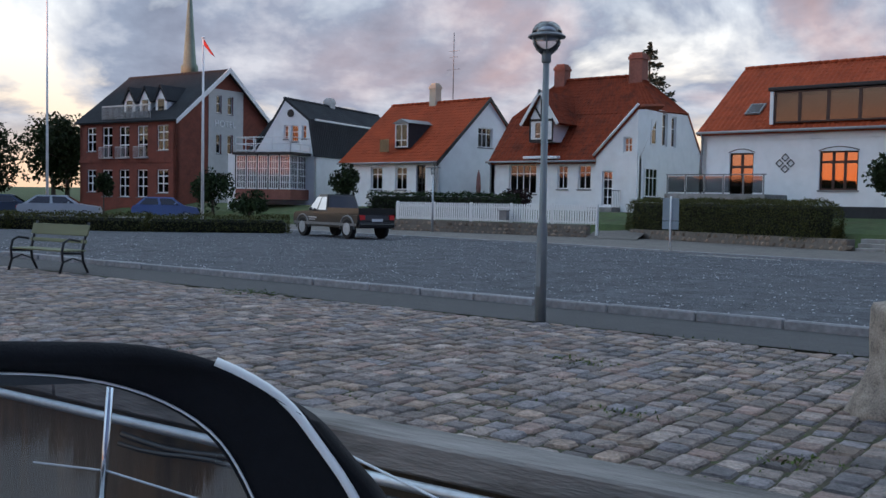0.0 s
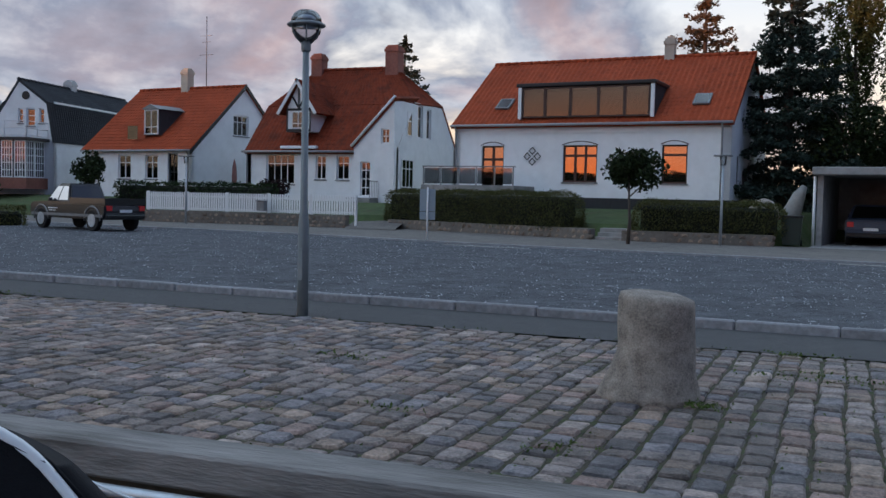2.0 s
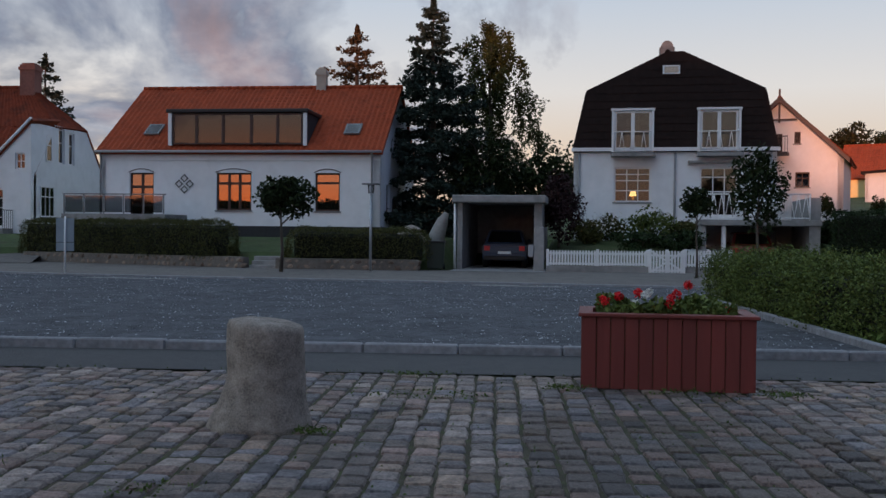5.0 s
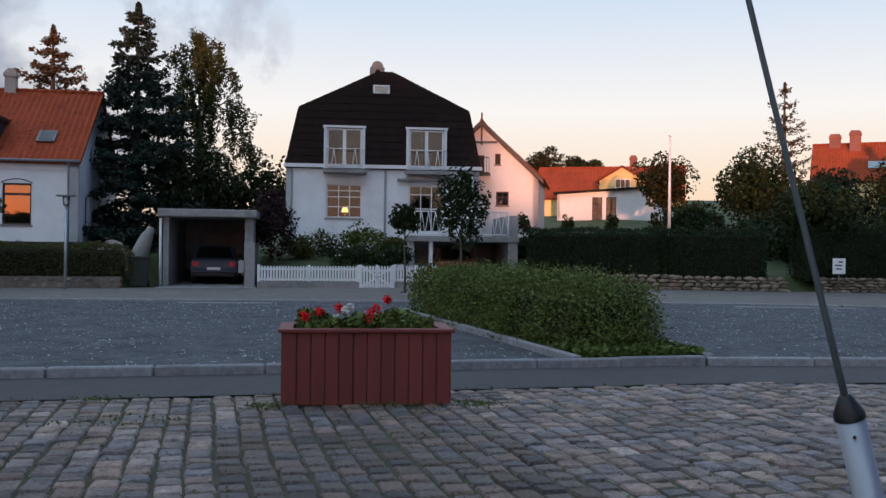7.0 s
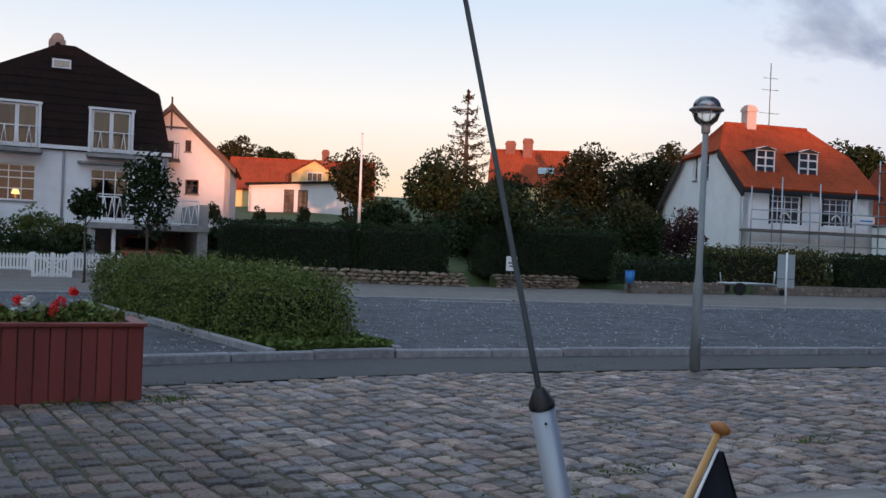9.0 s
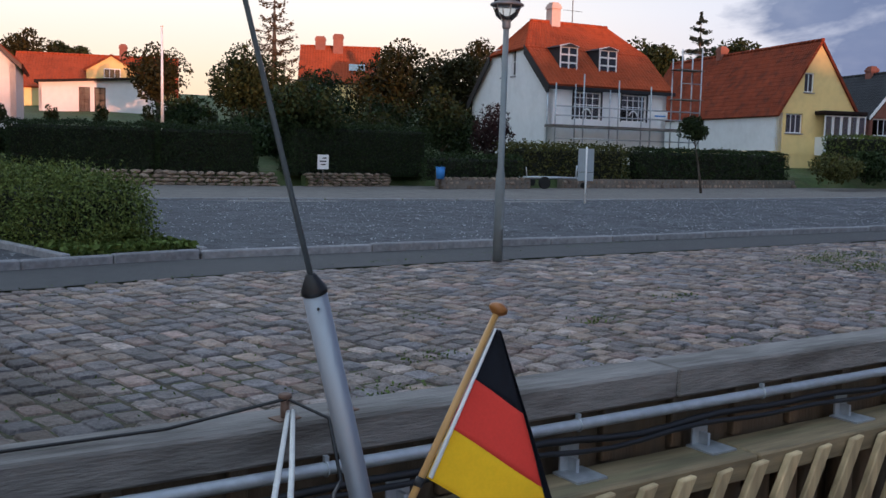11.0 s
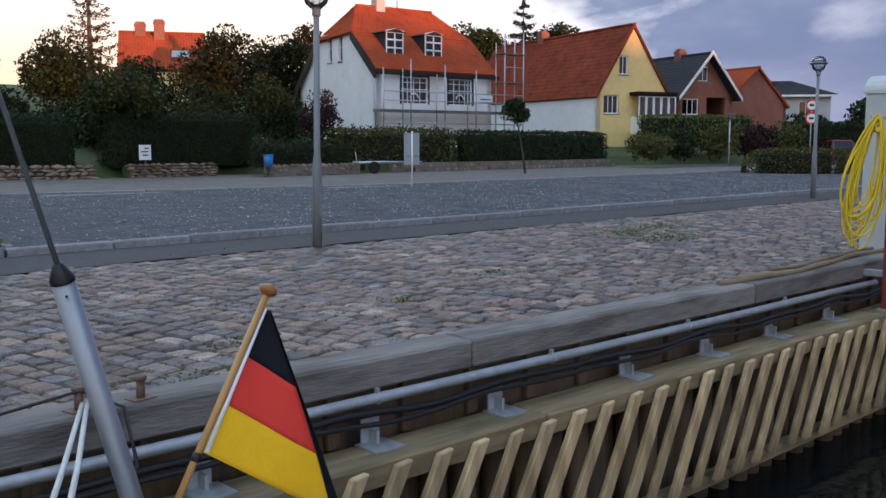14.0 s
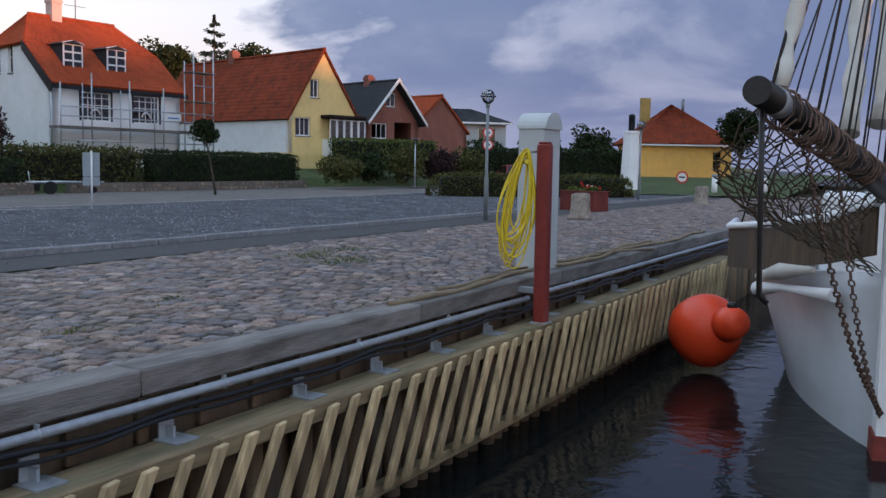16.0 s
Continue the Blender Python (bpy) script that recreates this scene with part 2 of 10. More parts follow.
CANVAS = mat("black_canvas", (0.007, 0.0075, 0.010), 0.8, 60, 0.2, 0.25, spec=0.2)
GRANITE = mat("grey_granite", (0.32, 0.27, 0.228), 0.85, 70, 0.55, 0.9, dark=(0.24, 0.205, 0.18), grime=0.45, bscale=2)
KERB = mat("granite_kerbstone", (0.25, 0.25, 0.26), 0.8, 22, 0.25, 0.4, dark=(0.16, 0.16, 0.17), grime=0.6, per=0.10, bscale=3)
SETT = mat("granite_sett", (0.236, 0.190, 0.172), 0.56, 42, 0.62, 1.0, dark=(0.10, 0.096, 0.098), grime=0.6, per=0.38, bscale=3)
JOINT = mat("mossy_joint", (0.058, 0.048, 0.030), 0.95, 30, 0.6, 0.5, dark=(0.046, 0.066, 0.017), grime=0.85)
ASPHALT = mat("asphalt", (0.063, 0.060, 0.060), 0.85, 30, 0.18, 0.4, dark=(0.045, 0.045, 0.05), grime=0.5, bscale=6)
FOOTPATH = mat("sandy_path", (0.155, 0.138, 0.122), 0.9, 8, 0.2, 0.4, dark=(0.10, 0.09, 0.085), grime=0.7, bscale=9)
CONCRETE = mat("concrete", (0.30, 0.29, 0.28), 0.85, 5, 0.2, 0.25, dark=(0.18, 0.18, 0.17), grime=0.6, bscale=8)
STONE = mat("field_stone", (0.205, 0.155, 0.118), 0.85, 9, 0.3, 0.4, per=0.45)
MORTAR = mat("wall_mortar", (0.16, 0.14, 0.12), 0.95, 9, 0.3, 0.4)
EARTH = mat("grassy_ground", (0.050, 0.075, 0.022), 0.95, 3, 0.35, 0.6, dark=(0.075, 0.07, 0.03), grime=0.6, bscale=10)
OLDWOOD = mat("weathered_grey_timber", (0.190, 0.174, 0.162), 0.82, 11, 0.34, 0.7, stretch=(0.30, 1.7, 1.7), dark=(0.080, 0.070, 0.062), grime=0.75, per=0.10, bscale=3)
NEWWOOD = mat("treated_yellow_timber", (0.43, 0.315, 0.175), 0.7, 12, 0.55, 0.4, stretch=(1, 1, 0.12), dark=(0.20, 0.135, 0.065), grime=0.75, per=0.28, bscale=3)
WALEWOOD = mat("treated_wale_timber", (0.25, 0.185, 0.105), 0.75, 14, 0.5, 0.3, stretch=(0.12, 1, 1), dark=(0.12, 0.125, 0.065), grime=0.7, per=0.10, bscale=3)
PILEWOOD = mat("wet_pile_timber", (0.085, 0.060, 0.040), 0.7, 8, 0.45, 0.5, stretch=(1, 1, 0.2), per=0.3, dark=(0.14, 0.080, 0.038), grime=0.6)
BARK = mat("bark", (0.085, 0.068, 0.055), 0.9, 12, 0.3, 0.6, stretch=(1, 1, 0.3))
REDPAINT = mat("oxblood_painted_boards", (0.155, 0.028, 0.022), 0.6, 7, 0.22, 0.2, stretch=(1, 1, 0.1), per=0.10)
POSTRED = mat("dark_red_post_paint", (0.22, 0.030, 0.022), 0.55, 9, 0.2, 0.15)
LAMPGREY = mat("grey_green_lamp_paint", (0.20, 0.225, 0.235), 0.5, 9, 0.12, 0.1)
BOXGREY = mat("light_grey_cabinet_paint", (0.50, 0.53, 0.53), 0.5, 5, 0.06, 0.05)
ROPEYEL = mat("yellow_hose", (0.75, 0.55, 0.03), 0.5, 20, 0.1, 0.1)
ROPEWHITE = mat("white_rope", (0.70, 0.69, 0.66), 0.8, 60, 0.15, 0.6)
ROPEOLD = mat("tan_rope", (0.26, 0.20, 0.13), 0.9, 50, 0.25, 0.6)
BUOY = mat("orange_red_vinyl", (0.85, 0.075, 0.022), 0.35, 3, 0.08, 0.05)
HULL = mat("white_hull_paint", (0.66, 0.68, 0.70), 0.35, 2.5, 0.06, 0.12, dark=(0.50, 0.52, 0.53), grime=0.5)
BOTTOM = mat("red_antifouling", (0.20, 0.035, 0.025), 0.7, 6, 0.25, 0.2)
SPAR = mat("dark_tarred_spar", (0.020, 0.017, 0.015), 0.45, 8, 0.25, 0.2)
VARNISH = mat("varnished_wood", (0.46, 0.25, 0.085), 0.35, 9, 0.2, 0.05, stretch=(1, 1, 0.1))
KNOB = mat("varnished_knob", (0.30, 0.115, 0.030), 0.3, 9, 0.15, 0.02)
SAIL = mat("stained_sailcloth", (0.56, 0.53, 0.48), 0.9, 3, 0.12, 0.3, dark=(0.33, 0.29, 0.24), grime=0.6)
FLAGBLACK = mat("black_flag_cloth", (0.010, 0.011, 0.016), 0.85, 90, 0.1, 0.2, spec=0.2)
FLAGRED = mat("red_flag_cloth", (0.70, 0.055, 0.040), 0.85, 90, 0.06, 0.2, spec=0.2)
FLAGGOLD = mat("gold_flag_cloth", (0.85, 0.48, 0.018), 0.85, 90, 0.06, 0.2, spec=0.2)
SIGNGREY = mat("grey_sign_back", (0.28, 0.33, 0.36), 0.5, 6, 0.08, 0.03)
SIGNWHITE = mat("white_sign_face", (0.75, 0.76, 0.76), 0.5, 6, 0.05, 0.03)
SIGNRED = mat("red_sign_ring", (0.60, 0.03, 0.03), 0.5, 6, 0.05, 0.03)
BINBLUE = mat("blue_plastic", (0.03, 0.20, 0.52), 0.5, 6, 0.08, 0.05)
TYRE = mat("tyre_rubber", (0.012, 0.012, 0.012), 0.8, 20, 0.2, 0.2)
GLASS = glass_mat("window_glass", (0.45, 0.46, 0.47), 0.035)
GLASS_DIM = glass_mat("tinted_window_glass", (0.25, 0.24, 0.26), 0.06, 0.03, 1.3)
GLASS_SUN = glass_mat("coated_window_glass", (0.22, 0.22, 0.22), 0.20)
VINYL = glass_mat("clear_vinyl_window", (0.72, 0.75, 0.80), 0.06, 0.08)
BULB = glass_mat("clear_lamp_globe", (0.80, 0.83, 0.85), 0.10, 0.05)
CARGLASS = glass_mat("car_glass", (0.05, 0.055, 0.06), 0.10)
HEDGE_LEAF = leaf_mat("hedge_leaves", (0.040, 0.046, 0.014), (0.105, 0.104, 0.034))
HEDGE_FRESH = leaf_mat("fresh_hedge_leaves", (0.040, 0.062, 0.016), (0.150, 0.188, 0.050))
HEDGE_DARK = leaf_mat("dark_hedge_leaves", (0.012, 0.022, 0.009), (0.036, 0.058, 0.021))
TREE_LEAF = leaf_mat("tree_leaves", (0.010, 0.018, 0.007), (0.032, 0.046, 0.016))
AUTUMN_LEAF = leaf_mat("turning_leaves", (0.016, 0.018, 0.007), (0.042, 0.038, 0.012))
PURPLE_LEAF = leaf_mat("purple_leaves", (0.018, 0.010, 0.012), (0.050, 0.026, 0.026))
NEEDLE = leaf_mat("spruce_needles", (0.014, 0.024, 0.018), (0.052, 0.074, 0.060))
BIRCH_LEAF = leaf_mat("birch_leaves", (0.024, 0.032, 0.011), (0.072, 0.084, 0.027))
# warm brown needles: the low sun's light is put into the colour
NEEDLE_SUNLIT = leaf_mat("sunlit_spruce_needles", (0.050, 0.035, 0.020), (0.110, 0.075, 0.040))
GRASS_LEAF = leaf_mat("grass_blades", (0.045, 0.075, 0.016), (0.120, 0.165, 0.045))
FLOWER_RED = leaf_mat("red_petals", (0.50, 0.010, 0.016), (0.80, 0.035, 0.04))
FLOWER_WHITE = leaf_mat("white_petals", (0.65, 0.65, 0.62), (0.82, 0.82, 0.78))
# near-black: the shade inside the hedges is put into the colour
CORE = mat("hedge_shade_core", (0.012, 0.014, 0.008), 1.0, 8, 0.3, 0.3)

# setts: each stone a tone of its own, bluish, brownish or pinkish
sn, sk_ = SETT.node_tree.nodes, SETT.node_tree.links
spb = sn["Principled BSDF"]
plain = spb.inputs["Base Color"].links[0].from_socket
soi, sge, sad, sfr = sn.new("ShaderNodeObjectInfo"), sn.new("ShaderNodeNewGeometry"), sn.new("ShaderNodeMath"), sn.new("ShaderNodeMath")
sad.operation, sfr.operation = "MULTIPLY_ADD", "FRACT"
sk_.new(sge.outputs["Random Per Island"], sad.inputs[0])
sad.inputs[1].default_value = 7.31
sk_.new(soi.outputs["Random"], sad.inputs[2])
sk_.new(sad.outputs[0], sfr.inputs[0])
srp = sn.new("ShaderNodeValToRGB")
srp.color_ramp.interpolation = "CONSTANT"
tones = [(0.0, (0.98, 0.97, 0.97)), (0.22, (0.80, 0.88, 1.0)), (0.36, (1.14, 0.95, 0.88)), (0.50, (0.86, 0.83, 0.80)), (0.66, (1.16, 1.03, 0.88)), (0.82, (1.38, 1.34, 1.28)), (0.91, (0.60, 0.62, 0.66))]
while len(srp.color_ramp.elements) < len(tones):
    srp.color_ramp.elements.new(0.5)
for e, (p, c) in zip(srp.color_ramp.elements, tones):
    e.position, e.color = p, (*c, 1)
sk_.new(sfr.outputs[0], srp.inputs[0])
smx = sn.new("ShaderNodeMix")
smx.data_type, smx.blend_type = "RGBA", "MULTIPLY"
smx.inputs[0].default_value = 1.0
sk_.new(plain, smx.inputs[6])
sk_.new(srp.outputs[0], smx.inputs[7])
sk_.new(smx.outputs[2], spb.inputs["Base Color"])

# ---- building kit ----
def part(name, bm, material, parent=None, label=""):
    """Links a bmesh as one mesh object, under a thing or a part."""
    me = bpy.data.meshes.new(name)
    bm.to_mesh(me)
    bm.free()
    me.materials.append(material)
    ob = new(name, me)
    if parent is not None:
        ob.parent = parent
    if label:
        ob["label"] = label
    return ob


def raw(name, verts, faces, material, parent=None, smooth=False):
    me = bpy.data.meshes.new(name)
    me.from_pydata([tuple(v) for v in verts], [], [tuple(f) for f in faces])
    if smooth:
        me.polygons.foreach_set("use_smooth", [True] * len(me.polygons))
    me.materials.append(material)
    ob = new(name, me)
    if parent is not None:
        ob.parent = parent
    return ob


def thing(name, label, category, m=None, group="", kind=""):
    ob = new(name)
    ob.empty_display_size = 0.2
    if m is not None:
        ob.matrix_basis = m
    return tagged(ob, label, category, group, kind)


def box(bm, x0, x1, y0, y1, z0, z1, bevel=0.0, m=None):
    geo = bmesh.ops.create_cube(bm, size=1.0)["verts"]
    bmesh.ops.scale(bm, vec=(x1 - x0, y1 - y0, z1 - z0), verts=geo)
    bmesh.ops.translate(bm, vec=((x0 + x1) / 2, (y0 + y1) / 2, (z0 + z1) / 2), verts=geo)
    if bevel:
        edges = list({e for v in geo for e in v.link_edges})
        r = bmesh.ops.bevel(bm, geom=edges, offset=bevel, segments=1, affect="EDGES")
        geo = list({v for f in r["faces"] for v in f.verts} | {v for v in geo if v.is_valid})
    if m is not None:
        bmesh.ops.transform(bm, matrix=m, verts=geo)
    return geo


def boxm(*a, bevel=0.0, m=None):
    bm = bmesh.new()
    box(bm, *a, bevel=bevel, m=m)
    return bm


def ring(c, axis, r, seg, phase=0.0):
    axis = Vector(axis).normalized()
    u = axis.orthogonal().normalized()
    w = axis.cross(u)
    return [Vector(c) + r * (math.cos(phase + 2 * math.pi * i / seg) * u + math.sin(phase + 2 * math.pi * i / seg) * w) for i in range(seg)]


def lathe_path(bm, pts, radii, seg=10, caps=True, smooth=True):
    """A tube along points with a radius at each."""
    pts = [Vector(p) for p in pts]
    u = None
    rows = []
    for i, p in enumerate(pts):
        d = (pts[min(i + 1, len(pts) - 1)] - pts[max(i - 1, 0)])
        d = d.normalized() if d.length > 1e-6 else Vector((0, 0, 1))
        u = (d.orthogonal() if u is None else u - d * u.dot(d)).normalized()
        w = d.cross(u)
        r = radii[i] if isinstance(radii, (list, tuple)) else radii
        rows.append([bm.verts.new(p + r * (math.cos(2 * math.pi * k / seg) * u + math.sin(2 * math.pi * k / seg) * w)) for k in range(seg)])
    for a, b in zip(rows, rows[1:]):
        for k in range(seg):
            f = bm.faces.new((a[k], a[(k + 1) % seg], b[(k + 1) % seg], b[k]))
            f.smooth = smooth
    if caps:
        bm.faces.new(rows[0][::-1])
        bm.faces.new(rows[-1])
    return bm


def tube(pts, r, seg=10, caps=True):
    return lathe_path(bmesh.new(), pts, r, seg, caps)


def turned(profile, seg=20, smooth=True):
    """A turned body: (radius, height) pairs up the z axis."""
    bm = bmesh.new()
    rows = []
    for r, z in profile:
        rows.append([bm.verts.new((r * math.cos(2 * math.pi * k / seg), r * math.sin(2 * math.pi * k / seg), z)) for k in range(seg)])
    for a, b in zip(rows, rows[1:]):
        for k in range(seg):
            f = bm.faces.new((a[k], a[(k + 1) % seg], b[(k + 1) % seg], b[k]))
            f.smooth = smooth
    bm.faces.new(rows[0][::-1])
    bm.faces.new(rows[-1])
    return bm


def prism(pts, y0, y1):
    """A polygon in x, z drawn out along y."""
    bm = bmesh.new()
    a = [bm.verts.new((x, y0, z)) for x, z in pts]
    b = [bm.verts.new((x, y1, z)) for x, z in pts]
    n = len(pts)
    bm.faces.new(a)
    bm.faces.new(b[::-1])
    for i in range(n):
        bm.faces.new((a[i], b[i], b[(i + 1) % n], a[(i + 1) % n]))
    bmesh.ops.recalc_face_normals(bm, faces=bm.faces)
    return bm


def panel(w, z0, z1, holes, th, cuts=()):
    """A wall in x, z with thickness th towards +y and openings right through it; cuts: (point, normal) trims."""
    xs = sorted({0.0, w, *[h[0] for h in holes], *[h[1] for h in holes]})
    zs = sorted({z0, z1, *[h[2] for h in holes], *[h[3] for h in holes]})
    bm = bmesh.new()
    vs = {}

    def v(x, y, z):
        k = (round(x, 4), y, round(z, 4))
        if k not in vs:
            vs[k] = bm.verts.new((x, y, z))
        return vs[k]

    def solid(i, j):
        if i < 0 or j < 0 or i >= len(xs) - 1 or j >= len(zs) - 1:
            return False
        cx, cz = (xs[i] + xs[i + 1]) / 2, (zs[j] + zs[j + 1]) / 2
        return not any(h[0] < cx < h[1] and h[2] < cz < h[3] for h in holes)

    for i in range(len(xs) - 1):
        for j in range(len(zs) - 1):
            if not solid(i, j):
                continue
            a, b, c, d = xs[i], xs[i + 1], zs[j], zs[j + 1]
            bm.faces.new((v(a, 0, c), v(b, 0, c), v(b, 0, d), v(a, 0, d)))
            bm.faces.new((v(a, th, d), v(b, th, d), v(b, th, c), v(a, th, c)))
            if not solid(i - 1, j):
                bm.faces.new((v(a, 0, c), v(a, 0, d), v(a, th, d), v(a, th, c)))
            if not solid(i + 1, j):
                bm.faces.new((v(b, 0, d), v(b, 0, c), v(b, th, c), v(b, th, d)))
            if not solid(i, j - 1):
                bm.faces.new((v(b, 0, c), v(a, 0, c), v(a, th, c), v(b, th, c)))
            if not solid(i, j + 1):
                bm.faces.new((v(a, 0, d), v(b, 0, d), v(b, th, d), v(a, th, d)))
    for co, no in cuts:
        bmesh.ops.bisect_plane(bm, geom=bm.verts[:] + bm.edges[:] + bm.faces[:], plane_co=co, plane_no=no, clear_outer=True)
    return bm


def tiles(bm, e0, e1, r0, r1, wave=0.24, course=0.32, amp=0.045, step=0.014):
    """Pantiles between the eave e0-e1 and the upper edge r0-r1, waved across and stepped up the slope, on a slab."""
    e0, e1, r0, r1 = map(Vector, (e0, e1, r0, r1))
    nx = max(2, int((e1 - e0).length / wave)) * 4
    ny = max(2, round(((r0 - e0).length + (r1 - e1).length) / 2 / course))
    n = ((e1 - e0).cross(r0 - e0) if (r0 - e0).length > 1e-4 else (e1 - e0).cross(r1 - e1)).normalized()
    if n.z < 0:
        n = -n
    rows = []
    for j in range(ny):
        for lift, k in ((step, j), (0.0, j + 1)):
            t = k / ny
            a, b = e0.lerp(r0, t), e1.lerp(r1, t)
            rows.append([bm.verts.new(a.lerp(b, i / nx) + n * (lift + amp * (0.5 + 0.5 * math.cos(math.pi * i / 2)))) for i in range(nx + 1)])
    for a, b in zip(rows, rows[1:]):
        for i in range(nx):
            f = bm.faces.new((a[i], a[i + 1], b[i + 1], b[i]))
            f.smooth = False
    lo = [bm.verts.new(p - n * 0.10) for p in (e0, e1, r1, r0)]
    bm.faces.new(lo[::-1])
    bm.faces.new((lo[0], lo[1], rows[0][-1], rows[0][0]))
    for a, b in ((0, 0), (1, -1)):
        bm.faces.new((lo[a], rows[0][b], rows[-1][b], lo[3 - a]))


def window(parent, m, s0, s1, z0, z1, cols=2, rows=(0.7,), timber=None, pane=None, depth=0.10, sill=True, arch=False, surround=None, bars=0.045):
    """A window in the opening s0-s1, z0-z1 of a wall at pose m: frame and mullions, one pane a light, a sill."""
    timber, pane = timber or WOODWHITE, pane or GLASS
    f = 0.07
    y0, y1 = depth, depth + 0.06
    xs = [s0 + f + (s1 - s0 - 2 * f) * i / cols for i in range(cols + 1)]
    zs = [z0 + f] + [z0 + (z1 - z0) * r for r in rows] + [z1 - f]
    h = bars / 2
    lights = []
    for i in range(cols):
        for j in range(len(zs) - 1):
            lights.append((xs[i] + (h if i else 0) - s0, xs[i + 1] - (h if i < cols - 1 else 0) - s0, zs[j] + (h if j else 0), zs[j + 1] - (h if j < len(zs) - 2 else 0)))
    bm = panel(s1 - s0, z0, z1, lights, y1 - y0)
    bmesh.ops.transform(bm, matrix=m @ pose(s0, y0, 0), verts=bm.verts)
    win = part("window", bm, timber, parent)
    for i in range(cols):
        for j in range(len(zs) - 1):
            p = part("pane", boxm(xs[i], xs[i + 1], y0 + 0.028, y0 + 0.034, zs[j], zs[j + 1], m=m), pane, win)
            p.visible_shadow = False
    if sill:
        part("sill", boxm(s0 - 0.06, s1 + 0.06, -0.05, depth + 0.02, z0 - 0.07, z0, m=m), ZINC if sill is True else sill, win)
    if surround:
        bs = bmesh.new()
        box(bs, s0 - 0.10, s0, -0.02, 0.03, z0, z1 + 0.10, m=m)
        box(bs, s1, s1 + 0.10, -0.02, 0.03, z0, z1 + 0.10, m=m)
        box(bs, s0, s1, -0.02, 0.03, z1, z1 + 0.10, m=m)
        part("surround", bs, surround, win)
    return win


def chimney(parent, x, y, z0, z1, w, material, cap=None):
    bm = boxm(x - w / 2, x + w / 2, y - w / 2, y + w / 2, z0, z1)
    box(bm, x - w / 2 - 0.05, x + w / 2 + 0.05, y - w / 2 - 0.05, y + w / 2 + 0.05, z1 - 0.28, z1 - 0.12)
    ob = part("chimney", bm, material, parent)
    part("chimney_pot", boxm(x - w / 2 + 0.08, x + w / 2 - 0.08, y - w / 2 + 0.08, y + w / 2 - 0.08, z1, z1 + 0.10), cap or material, ob)
    return ob


def roofs(parent, x0, x1, profile, hip0, hip1, material, over=0.25, eave=0.30, wave=0.24):
    """Roof slopes along x over the profile of (y, z) points from front eave to back eave; hip0, hip1: length of a half hip at each end."""
    top = max(range(len(profile)), key=lambda i: profile[i][1])
    bm = bmesh.new()
    pr = [list(p) for p in profile]
    for i, k in ((0, 1), (len(pr) - 1, len(pr) - 2)):     # the eaves reach out along the slope
        d = Vector((pr[i][0] - pr[k][0], pr[i][1] - pr[k][1])).normalized() * eave
        pr[i][0] += d.x
        pr[i][1] += d.y
    a, b = x0 - over, x1 + over
    for i in range(len(pr) - 1):
        lo, hi = (pr[i], pr[i + 1]) if i < top else (pr[i + 1], pr[i])
        last = i in (top - 1, top)
        if last and (hip0 or hip1):
            # the slope is whole up to the foot of the half hip, then narrows to the ridge
            q = 0.55
            mid = (lo[0] + (hi[0] - lo[0]) * q, lo[1] + (hi[1] - lo[1]) * q)
            tiles(bm, (a, *lo), (b, *lo), (a, *mid), (b, *mid), wave)
            tiles(bm, (a, *mid), (b, *mid), (a + hip0, *hi), (b - hip1, *hi), wave)
        else:
            tiles(bm, (a, *lo), (b, *lo), (a, *hi), (b, *hi), wave)
    if hip0 or hip1:
        q, (l, h, r) = 0.55, (pr[top - 1], pr[top], pr[top + 1])
        ml = (l[0] + (h[0] - l[0]) * q, l[1] + (h[1] - l[1]) * q)
        mr = (r[0] + (h[0] - r[0]) * q, r[1] + (h[1] - r[1]) * q)
        if hip0:
            tiles(bm, (a, *ml), (a, *mr), (a + hip0, *h), (a + hip0, *h), wave)
        if hip1:
            tiles(bm, (b, *ml), (b, *mr), (b - hip1, *h), (b - hip1, *h), wave)
    roof = part("roof", bm, material, parent)
    h = pr[top]
    rb = bmesh.new()
    n = max(2, int((b - hip1 - a - hip0) / 0.4))
    for i in range(n):
        p, q = a + hip0 + (b - hip1 - a - hip0) * i / n, a + hip0 + (b - hip1 - a - hip0) * (i + 1.06) / n
        lathe_path(rb, [(p, h[0], h[1] + 0.03), (q, h[0], h[1] + 0.03)], [0.10, 0.12], 8)
    part("ridge_tiles", rb, material, roof)
    return roof


